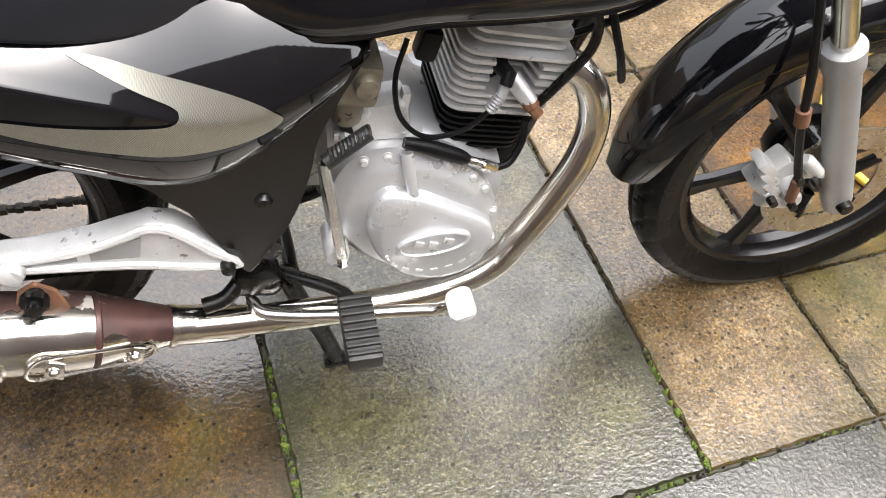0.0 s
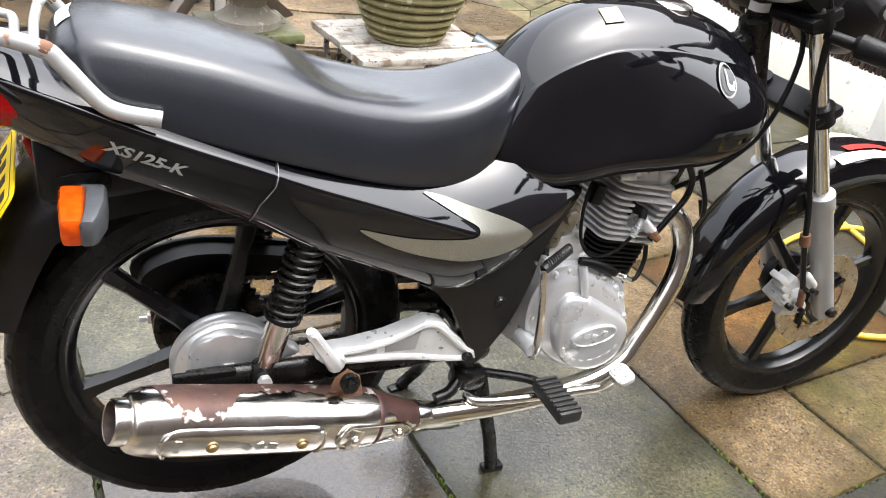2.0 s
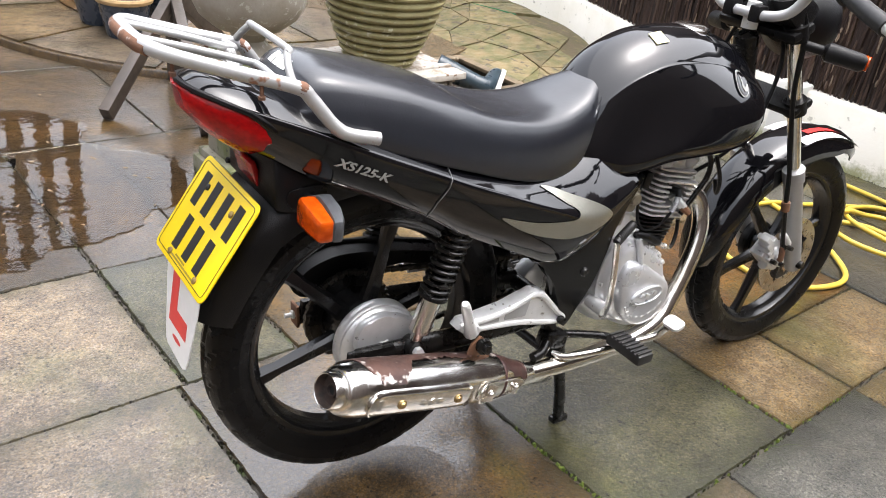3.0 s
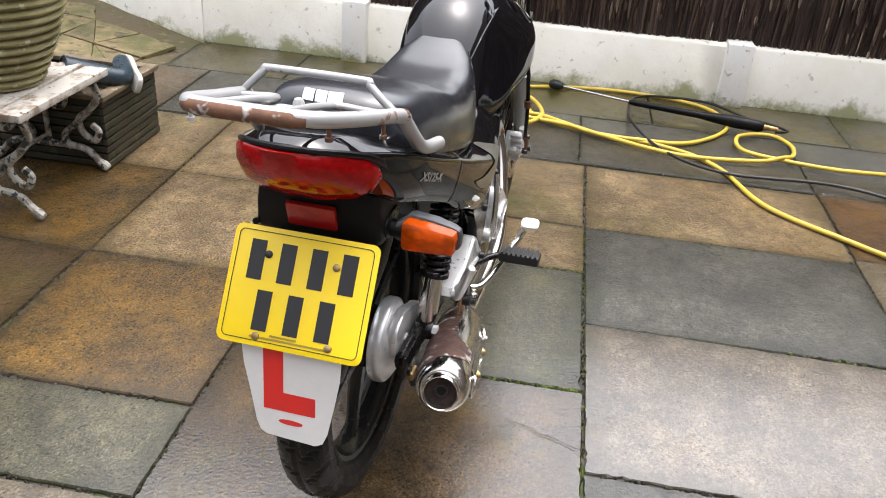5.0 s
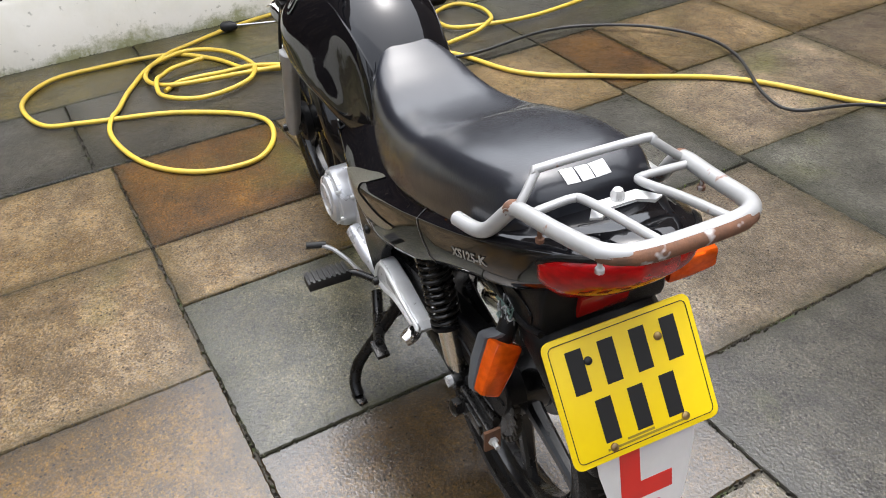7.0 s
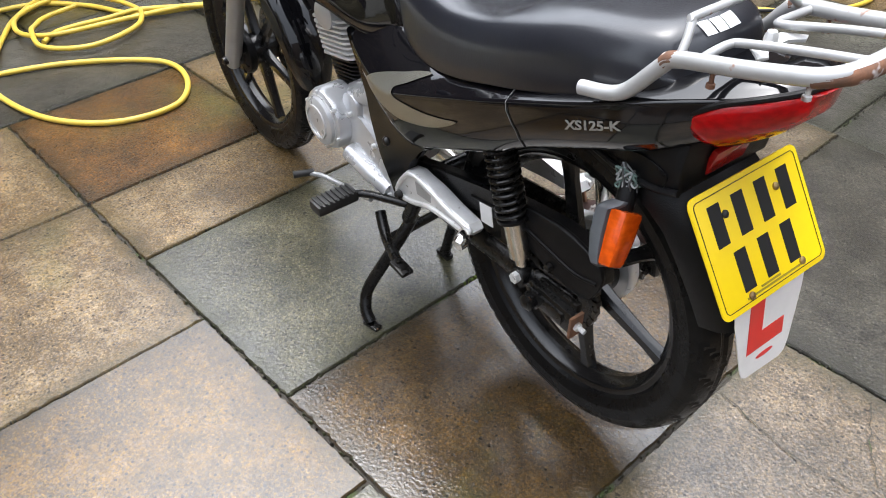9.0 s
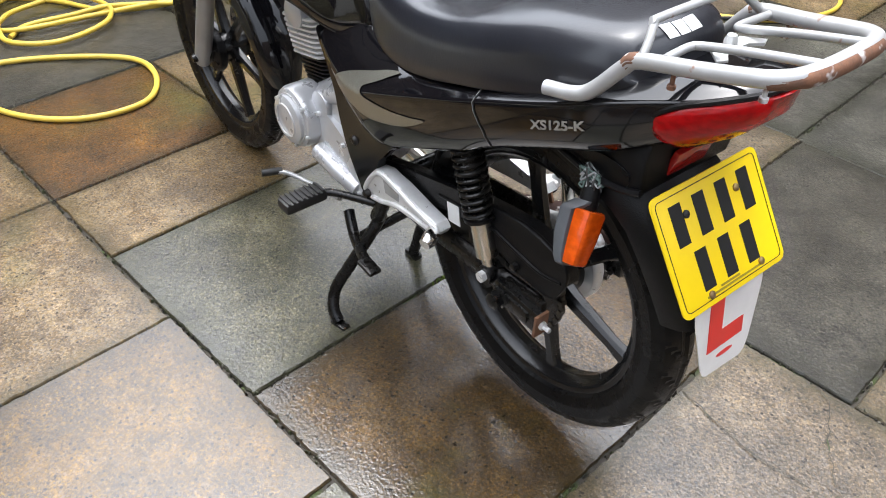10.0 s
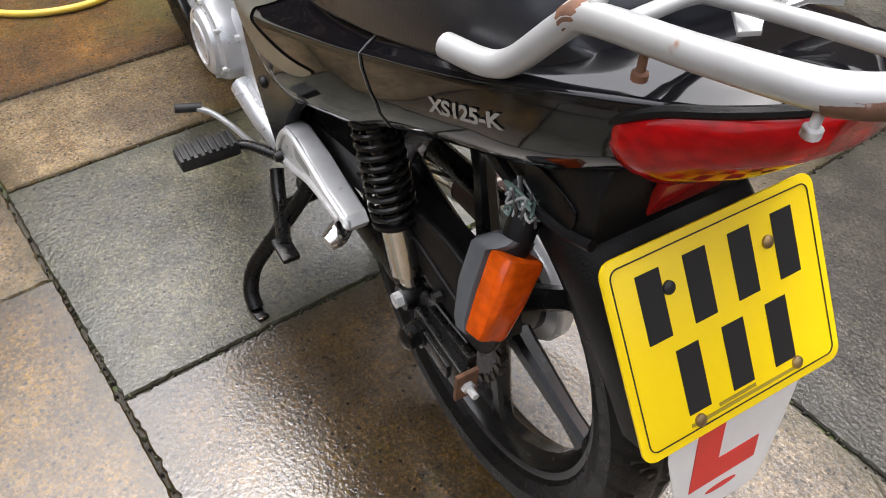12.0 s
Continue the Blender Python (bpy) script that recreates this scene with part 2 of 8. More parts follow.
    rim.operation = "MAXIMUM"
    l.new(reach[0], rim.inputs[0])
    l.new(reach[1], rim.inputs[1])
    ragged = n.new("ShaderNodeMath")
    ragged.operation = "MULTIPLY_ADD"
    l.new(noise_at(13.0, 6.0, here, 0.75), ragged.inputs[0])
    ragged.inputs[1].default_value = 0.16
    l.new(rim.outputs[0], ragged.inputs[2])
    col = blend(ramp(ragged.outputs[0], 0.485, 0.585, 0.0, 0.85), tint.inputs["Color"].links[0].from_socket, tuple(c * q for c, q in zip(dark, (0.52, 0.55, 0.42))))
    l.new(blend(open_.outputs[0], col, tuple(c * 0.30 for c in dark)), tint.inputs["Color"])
    # small dark pits, and a film of water broken up by the grain
    col_in = tint.inputs["Color"].links[0].from_socket
    l.new(blend(ramp(noise_at(62.0, 2.0, own), 0.66, 0.70, 0.0, 0.85), col_in, tuple(c * 0.22 for c in dark)), tint.inputs["Color"])
    lying = n.new("ShaderNodeMath")
    lying.operation = "MULTIPLY_ADD"
    l.new(noise_at(26.0, 6.0, own, 0.75), lying.inputs[0])
    lying.inputs[1].default_value = 0.55
    l.new(noise_at(2.1, 5.0, here, 0.6), lying.inputs[2])
    # one oval has stayed dry under the motorcycle's tail
    off = n.new("ShaderNodeVectorMath")
    off.operation = "MULTIPLY_ADD"
    l.new(here, off.inputs[0])
    off.inputs[1].default_value, off.inputs[2].default_value = (5.6, 8.3, 0.0), (2.24, 0.9, 0.0)
    far = n.new("ShaderNodeVectorMath")
    far.operation = "LENGTH"
    l.new(off.outputs["Vector"], far.inputs[0])
    shelter = n.new("ShaderNodeMath")
    shelter.operation = "SUBTRACT"
    l.new(lying.outputs[0], shelter.inputs[0])
    l.new(ramp(far.outputs["Value"], 0.92, 1.12, 0.9, 0.0), shelter.inputs[1])
    # and rain still stands on the slabs behind its tail
    pool = n.new("ShaderNodeVectorMath")
    pool.operation = "MULTIPLY_ADD"
    l.new(here, pool.inputs[0])
    pool.inputs[1].default_value, pool.inputs[2].default_value = POOL_AXES, POOL_SHIFT
    away = n.new("ShaderNodeVectorMath")
    away.operation = "LENGTH"
    l.new(pool.outputs["Vector"], away.inputs[0])
    standing = n.new("ShaderNodeMath")
    standing.operation = "ADD"
    l.new(shelter.outputs[0], standing.inputs[0])
    l.new(ramp(away.outputs["Value"], 0.75, 1.15, 0.28, 0.0), standing.inputs[1])
    wet = ramp(standing.outputs[0], wet_lo + 0.275, wet_hi + 0.275)
    damp = n.new("ShaderNodeHueSaturation")
    damp.inputs["Value"].default_value, damp.inputs["Saturation"].default_value = 0.72, 1.12
    l.new(tint.outputs["Color"], damp.inputs["Color"])
    l.new(blend(wet, tint.outputs["Color"], damp.outputs["Color"]), b.inputs["Base Color"])
    l.new(ramp(wet, 0.0, 1.0, 0.50, 0.34), b.inputs["Roughness"])
    l.new(ramp(wet, 0.0, 1.0, film_weight, 1.0), b.inputs["Coat Weight"])
    l.new(ramp(wet, 0.0, 1.0, film_rough, 0.035), b.inputs["Coat Roughness"])
    b.inputs["Coat IOR"].default_value = gloss
    b.inputs["Specular IOR Level"].default_value = 0.2
    bump = n.new("ShaderNodeBump")
    bump.inputs["Distance"].default_value = 0.0042
    l.new(noise_at(125.0, 5.0, here, 0.7), bump.inputs["Height"])
    slow = n.new("ShaderNodeBump")
    slow.inputs["Distance"].default_value = 0.009
    l.new(noise_at(16.0, 5.0, own, 0.65), slow.inputs["Height"])
    l.new(bump.outputs["Normal"], slow.inputs["Normal"])
    l.new(slow.outputs["Normal"], b.inputs["Normal"])
    film = n.new("ShaderNodeBump")
    l.new(ramp(wet, 0.0, 1.0, relief * 0.8, ripple * 0.8), film.inputs["Distance"])
    l.new(noise_at(130.0, 3.0, here, 0.55), film.inputs["Height"])
    l.new(film.outputs["Normal"], b.inputs["Coat Normal"])
    return mt


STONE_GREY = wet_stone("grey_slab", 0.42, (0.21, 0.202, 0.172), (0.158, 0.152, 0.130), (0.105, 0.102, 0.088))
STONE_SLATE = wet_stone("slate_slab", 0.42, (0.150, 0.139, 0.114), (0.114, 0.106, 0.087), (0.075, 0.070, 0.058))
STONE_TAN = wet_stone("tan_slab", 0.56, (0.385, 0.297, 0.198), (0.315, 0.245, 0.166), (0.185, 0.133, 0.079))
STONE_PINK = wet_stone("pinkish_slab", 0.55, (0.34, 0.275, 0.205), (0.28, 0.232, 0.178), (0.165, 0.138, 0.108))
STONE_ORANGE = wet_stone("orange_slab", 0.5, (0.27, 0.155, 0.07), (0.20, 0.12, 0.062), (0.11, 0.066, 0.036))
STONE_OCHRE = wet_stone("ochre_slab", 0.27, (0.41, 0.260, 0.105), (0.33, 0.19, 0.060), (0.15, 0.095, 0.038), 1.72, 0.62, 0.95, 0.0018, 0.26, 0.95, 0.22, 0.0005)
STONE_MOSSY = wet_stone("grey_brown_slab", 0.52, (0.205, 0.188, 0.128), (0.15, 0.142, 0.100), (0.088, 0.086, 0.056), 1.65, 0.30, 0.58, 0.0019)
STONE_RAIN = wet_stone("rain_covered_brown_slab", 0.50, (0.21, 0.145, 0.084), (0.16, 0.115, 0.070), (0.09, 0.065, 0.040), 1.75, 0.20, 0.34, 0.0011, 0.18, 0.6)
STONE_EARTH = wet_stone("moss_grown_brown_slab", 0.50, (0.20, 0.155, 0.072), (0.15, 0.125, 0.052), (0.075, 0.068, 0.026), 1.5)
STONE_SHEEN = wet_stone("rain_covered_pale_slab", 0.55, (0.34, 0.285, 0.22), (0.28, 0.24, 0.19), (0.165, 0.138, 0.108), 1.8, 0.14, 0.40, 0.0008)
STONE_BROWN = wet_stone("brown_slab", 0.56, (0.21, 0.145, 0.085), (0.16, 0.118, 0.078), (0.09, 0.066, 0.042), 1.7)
SOIL = material("joint_soil", (0.030, 0.026, 0.021), 0.9, second=(0.055, 0.048, 0.035), scale=5, specks=(0.035, 0.050, 0.010), speck_scale=7, speck_at=0.57, grain=0.004, grain_scale=120, world_space=True)


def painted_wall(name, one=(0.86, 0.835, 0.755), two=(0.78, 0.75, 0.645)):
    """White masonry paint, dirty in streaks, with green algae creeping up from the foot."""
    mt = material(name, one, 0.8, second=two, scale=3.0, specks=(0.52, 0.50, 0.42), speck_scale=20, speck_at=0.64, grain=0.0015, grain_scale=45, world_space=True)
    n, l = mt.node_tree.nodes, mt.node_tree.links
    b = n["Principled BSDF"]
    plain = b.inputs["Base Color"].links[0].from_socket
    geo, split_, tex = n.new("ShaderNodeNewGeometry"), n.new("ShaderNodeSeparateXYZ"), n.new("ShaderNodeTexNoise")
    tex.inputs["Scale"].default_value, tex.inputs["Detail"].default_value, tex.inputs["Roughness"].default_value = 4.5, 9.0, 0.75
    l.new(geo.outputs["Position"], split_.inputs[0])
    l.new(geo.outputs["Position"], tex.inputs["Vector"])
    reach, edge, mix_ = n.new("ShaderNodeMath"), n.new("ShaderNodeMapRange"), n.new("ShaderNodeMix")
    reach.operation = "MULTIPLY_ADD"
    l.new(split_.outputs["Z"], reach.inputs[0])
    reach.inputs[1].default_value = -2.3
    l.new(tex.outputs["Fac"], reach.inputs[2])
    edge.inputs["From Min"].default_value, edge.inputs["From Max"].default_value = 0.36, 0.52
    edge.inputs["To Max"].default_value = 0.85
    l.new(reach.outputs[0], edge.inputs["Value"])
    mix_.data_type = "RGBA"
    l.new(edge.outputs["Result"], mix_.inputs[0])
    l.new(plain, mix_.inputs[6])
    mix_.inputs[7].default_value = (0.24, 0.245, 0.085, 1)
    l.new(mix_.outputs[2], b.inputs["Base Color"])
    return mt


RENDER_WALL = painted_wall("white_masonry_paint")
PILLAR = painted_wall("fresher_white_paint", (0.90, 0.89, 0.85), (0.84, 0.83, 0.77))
BARK = material("dark_bark_strip", (0.045, 0.028, 0.018), 0.85, second=(0.085, 0.055, 0.035), scale=9, grain=0.004, grain_scale=70, random_tint=0.5)
PAINT = material("black_gloss_paint", (0.003, 0.003, 0.004), 0.05, second=(0.005, 0.005, 0.006), scale=6, specks=(0.10, 0.10, 0.11), speck_scale=130, speck_at=0.745, grain=0.00012, grain_scale=22)
VINYL = material("black_seat_vinyl", (0.006, 0.007, 0.011), 0.5, second=(0.009, 0.011, 0.016), scale=4, coat=1.0, coat_rough=0.21, grain=0.0004, grain_scale=260, rough_var=0.07)
SEAM_GREY = material("worn_seam_edge", (0.22, 0.22, 0.22), 0.5, second=(0.10, 0.10, 0.10), scale=60)
VINYL.node_tree.nodes["Principled BSDF"].inputs["Coat IOR"].default_value = 1.5
PLASTIC = material("black_textured_plastic", (0.004, 0.004, 0.0047), 0.36, second=(0.007, 0.0067, 0.0067), scale=7, grain=0.0006, grain_scale=500, rough_var=0.1)
PLASTIC.node_tree.nodes["Principled BSDF"].inputs["Specular IOR Level"].default_value = 0.2
RUBBER = material("tyre_rubber", (0.0035, 0.0035, 0.004), 0.30, second=(0.006, 0.006, 0.006), scale=9, grain=0.0005, grain_scale=300, rough_var=0.12)
PEG_RUBBER = material("peg_rubber", (0.010, 0.010, 0.010), 0.5, second=(0.020, 0.019, 0.018), scale=30, rough_var=0.1)
RIM = material("black_cast_wheel", (0.005, 0.005, 0.0055), 0.22, second=(0.008, 0.008, 0.008), scale=14, rough_var=0.08)
FRAME = material("black_frame_enamel", (0.004, 0.004, 0.004), 0.28, second=(0.008, 0.007, 0.006), scale=18, specks=(0.13, 0.07, 0.04), speck_scale=45, speck_at=0.7, rough_var=0.12)
for dull, shine in ((RUBBER, 0.17), (FRAME, 0.36), (VINYL, 0.25), (PAINT, 0.65)):
    dull.node_tree.nodes["Principled BSDF"].inputs["Specular IOR Level"].default_value = shine
ALLOY = material("dull_cast_alloy", (0.74, 0.74, 0.735), 0.36, 0.42, second=(0.60, 0.60, 0.585), scale=14, specks=(0.22, 0.20, 0.17), speck_scale=55, speck_at=0.66, grain=0.0005, grain_scale=420, rough_var=0.1)
POLISHED = material("polished_alloy", (0.72, 0.72, 0.715), 0.33, 0.6, second=(0.58, 0.58, 0.57), scale=10, specks=(0.25, 0.22, 0.18), speck_scale=50, speck_at=0.68, rough_var=0.08)
CASE = material("silver_painted_casing", (0.60, 0.605, 0.615), 0.30, 0.5, second=(0.51, 0.515, 0.525), scale=6, specks=(0.30, 0.27, 0.23), speck_scale=40, speck_at=0.72, coat=0.25, rough_var=0.06)
CHROME = material("worn_chrome", (0.84, 0.83, 0.80), 0.17, 1.0, second=(0.70, 0.66, 0.60), scale=11, specks=(0.17, 0.085, 0.045), speck_scale=38, speck_at=0.70, rough_var=0.07)
HEADER = material("heat_tinted_chrome", (0.80, 0.78, 0.74), 0.16, 1.0, second=(0.64, 0.58, 0.49), scale=9, specks=(0.20, 0.12, 0.07), speck_scale=30, speck_at=0.72, rough_var=0.06)
RUST = material("rusty_chrome", (0.11, 0.058, 0.045), 0.5, 0.5, second=(0.060, 0.038, 0.036), scale=16, specks=(0.60, 0.56, 0.52), speck_scale=26, speck_at=0.58, grain=0.0004, grain_scale=250, rough_var=0.2)
RUST_DRY = material("brown_rust", (0.19, 0.085, 0.04), 0.8, 0.0, second=(0.10, 0.05, 0.03), scale=30, grain=0.0006, grain_scale=350)
FORK_GREY = material("grey_painted_fork", (0.36, 0.365, 0.365), 0.35, 0.25, second=(0.31, 0.315, 0.315), scale=12, specks=(0.15, 0.14, 0.12), speck_scale=60, speck_at=0.72)
RACK_PAINT = material("silver_rack_paint", (0.40, 0.40, 0.40), 0.38, 0.3, second=(0.33, 0.33, 0.32), scale=9, specks=(0.24, 0.12, 0.07), speck_scale=30, speck_at=0.645, rough_var=0.08)
SILVER = material("silver_trim_film", (0.50, 0.49, 0.43), 0.36, 0.85, second=(0.42, 0.41, 0.35), scale=16)
# a fine dark weave printed on the film
weave, film_bsdf = SILVER.node_tree.nodes.new("ShaderNodeTexChecker"), SILVER.node_tree.nodes["Principled BSDF"]
weave.inputs["Scale"].default_value = 800.0
SILVER.node_tree.links.new(SILVER.node_tree.nodes.new("ShaderNodeTexCoord").outputs["Object"], weave.inputs["Vector"])
SILVER.node_tree.links.new(film_bsdf.inputs["Base Color"].links[0].from_socket, weave.inputs["Color1"])
weave.inputs["Color2"].default_value = (0.27, 0.265, 0.225, 1)
SILVER.node_tree.links.new(weave.outputs["Color"], film_bsdf.inputs["Base Color"])
YELLOW = material("yellow_reflective_plate", (0.84, 0.60, 0.0), 0.4, second=(0.78, 0.55, 0.0), scale=5)
INK = material("black_plate_ink", (0.012, 0.012, 0.012), 0.45)
FAINT_INK = material("faint_plate_ink", (0.30, 0.22, 0.02), 0.5)
WHITE = material("white_plastic_sheet", (0.74, 0.73, 0.71), 0.5, second=(0.68, 0.67, 0.65), scale=14)
RED_FILM = material("red_film", (0.70, 0.025, 0.02), 0.4, second=(0.62, 0.03, 0.025), scale=20)
WHITE_INK = material("white_print", (0.78, 0.78, 0.78), 0.5)
SILVER_INK = material("silver_print", (0.34, 0.34, 0.32), 0.4, 0.4)
BRASS = material("dull_brass", (0.42, 0.30, 0.13), 0.4, 0.8, second=(0.22, 0.14, 0.07), scale=40)
PATCHY_RUST = material("rust_through_silver_paint", (0.17, 0.075, 0.038), 0.75, 0.0, second=(0.10, 0.05, 0.03), scale=40, specks=(0.56, 0.55, 0.54), speck_scale=22, speck_at=0.545, grain=0.0005, grain_scale=350)
MAROON = material("burnt_chrome", (0.085, 0.040, 0.034), 0.42, 0.45, second=(0.050, 0.028, 0.026), scale=22, specks=(0.42, 0.38, 0.34), speck_scale=40, speck_at=0.66, rough_var=0.1)


def lens_material(name, colour):
    mt = bpy.data.materials.new(name)
    mt.use_nodes = True
    n, l = mt.node_tree.nodes, mt.node_tree.links
    b = n["Principled BSDF"]
    # soft lighter and deeper patches, painted into the colour as light caught by prisms
    glint_noise = n.new("ShaderNodeTexNoise")
    glint_noise.inputs["Scale"].default_value, glint_noise.inputs["Detail"].default_value = 85.0, 2.0
    stretch = n.new("ShaderNodeMapping")
    stretch.inputs["Scale"].default_value = (1.0, 1.0, 1.7)
    l.new(n.new("ShaderNodeTexCoord").outputs["Object"], stretch.inputs["Vector"])
    l.new(stretch.outputs["Vector"], glint_noise.inputs["Vector"])
    deep = n.new("ShaderNodeValToRGB")
    l.new(glint_noise.outputs["Fac"], deep.inputs["Fac"])
    e = deep.color_ramp.elements
    e[0].color, e[1].color = (*(c * 0.84 for c in colour), 1), (*(min(1, c * 1.2) for c in colour), 1)
    e[0].position, e[1].position = 0.36, 0.66
    l.new(deep.outputs["Color"], b.inputs["Base Color"])
    b.inputs["Roughness"].default_value = 0.08
    b.inputs["Transmission Weight"].default_value = 0.55
    b.inputs["IOR"].default_value = 1.45
    b.inputs["Specular IOR Level"].default_value = 0.22
    return mt


RED_LENS = lens_material("red_lens", (0.62, 0.006, 0.008))
AMBER_LENS = lens_material("amber_lens", (0.86, 0.115, 0.006))
RED_PLAIN = material("red_reflector_plastic", (0.36, 0.010, 0.008), 0.2, second=(0.26, 0.008, 0.006), scale=30, coat=0.4)
REFLECTOR = material("lamp_reflector", (0.85, 0.80, 0.78), 0.2, 0.9)

# ---- the ground and its walls ----
bm = bm_of()
bmesh.ops.create_grid(bm, x_segments=8, y_segments=8, size=60, matrix=pose(0, 0, -0.008))
ground = part("ground", bm, SOIL)
tagged(ground, "dark mossy earth in the joints under the paving", "ground", kind="structure")

WALL_X = 2.60


def wall_run(name, a, b, height, thick, material_, label):
    """A straight masonry wall from a to b, its foot a little wavy and its top worn."""
    a, b = Vector((*a, 0)), Vector((*b, 0))
    d = (b - a).normalized()
    side = Vector((-d.y, d.x, 0))
    length, bm_ = (b - a).length, bm_of()
    steps = max(2, int(length / 0.12))
    rings = []
    for i in range(steps + 1):
        p = a + d * (length * i / steps)
        top = height + 0.008 * noise.noise(p * 1.7)
        off = 0.006 * noise.noise(p * 3.1 + Vector((9, 0, 0)))
        c = 0.012
        half = thick / 2
        rings.append([p + side * (half + off) + Vector((0, 0, -0.1)), p + side * (half + off) + Vector((0, 0, top - c)), p + side * (half - c) + Vector((0, 0, top)),
                      p - side * (half - c) + Vector((0, 0, top)), p - side * (half - off) + Vector((0, 0, top - c)), p - side * (half - off) + Vector((0, 0, -0.1))])
    add_rings(bm_, rings)
    return tagged(part(name, bm_, material_, angle=50), label, "wall", kind="structure")


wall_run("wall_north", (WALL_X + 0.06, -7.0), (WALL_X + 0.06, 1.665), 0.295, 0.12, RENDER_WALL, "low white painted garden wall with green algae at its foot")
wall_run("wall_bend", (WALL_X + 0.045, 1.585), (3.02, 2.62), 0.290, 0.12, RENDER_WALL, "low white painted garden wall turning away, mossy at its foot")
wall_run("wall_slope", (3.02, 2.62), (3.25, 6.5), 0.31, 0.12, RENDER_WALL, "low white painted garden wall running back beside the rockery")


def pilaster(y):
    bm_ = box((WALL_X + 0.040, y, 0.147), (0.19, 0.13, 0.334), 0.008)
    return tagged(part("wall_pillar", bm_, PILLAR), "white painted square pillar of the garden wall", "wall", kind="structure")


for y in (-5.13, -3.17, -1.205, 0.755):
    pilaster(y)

# paving: columns between the joints at y0 and y1, each with its cross joints
TAN, PNK, GRY, SLT, ORG, BRN, OCH, MSY, RNW, SHN = STONE_TAN, STONE_PINK, STONE_GREY, STONE_SLATE, STONE_ORANGE, STONE_BROWN, STONE_OCHRE, STONE_MOSSY, STONE_RAIN, STONE_SHEEN
PAVING = [
    (-0.485, 0.42, [-3.0, -2.4, -1.8, -1.2, -0.6, 0.0, 0.615, 0.94], [PNK, GRY, TAN, PNK, RNW, MSY, TAN]),
    (-0.185, 0.42, [0.94, 1.51], [ORG]),
    (-0.485, -0.185, [0.94, 1.51], [TAN]),
    (0.42, 1.015, [-3.0, -2.38, -1.78, -1.18, -0.58, -0.28, 0.325, 0.945, 1.51], [GRY, TAN, PNK, PNK, MSY, OCH, TAN, TAN]),
    (1.015, 1.92, [-3.0, -2.4, -1.78, -1.18, -0.58, -0.28, 0.32, 0.945, 1.51], [GRY, PNK, RNW, RNW, RNW, RNW, OCH, TAN]),
    (-1.405, -0.485, [-3.0, -2.68, -2.08, -1.48, -0.88, -0.29, 0.318, 0.94, 1.51], [GRY, TAN, PNK, PNK, SLT, SHN, GRY, TAN]),
    (-2.355, -1.405, [-3.0, -2.67, -2.07, -1.47, -0.87, -0.276, 0.36, 0.97], [PNK, GRY, TAN, GRY, GRY, GRY, PNK]),
    (-1.695, -1.405, [0.97, 1.53], [ORG]),
    (-2.355, -1.695, [0.97, 1.53], [TAN]),
    (-3.30, -2.355, [-3.0, -2.4, -1.8, -1.2, -0.6, 0.0, 0.36, 0.98, 1.53], [GRY, PNK, TAN, GRY, PNK, TAN, PNK, TAN]),
    (-4.25, -3.30, [-3.0, -2.4, -1.8, -1.2, -0.6, 0.0, 0.62, 1.23, 1.53], [PNK, GRY, TAN, PNK, GRY, PNK, TAN, GRY]),
    (1.92, 2.82, [-3.0, -2.4, -1.8, -1.2, -0.6, 0.0, 0.6, 1.2, 1.8], [GRY, BRN, RNW, RNW, RNW, RNW, BRN, BRN]),
    (2.82, 3.72, [-3.0, -2.1, -1.2, -0.6, 0.0], [BRN, BRN, BRN, BRN]),
]
for y0, y1, tones in ((1.37, 1.92, BRN), (0.475, 1.37, SLT), (-0.46, 0.475, SLT), (-1.40, -0.46, SLT), (-2.33, -1.40, SLT), (-3.26, -2.33, SLT), (-4.2, -3.26, GRY)):
    PAVING.append((y0, y1, [1.52, 2.12], [tones]))
for y0, y1, tones in ((1.0, 1.6, STONE_EARTH), (0.1, 1.0, STONE_EARTH), (-0.8, 0.1, STONE_EARTH), (-1.7, -0.8, STONE_EARTH), (-2.6, -1.7, STONE_EARTH), (-3.5, -2.6, STONE_EARTH)):
    PAVING.append((y0, y1, [2.12, 2.595], [tones]))


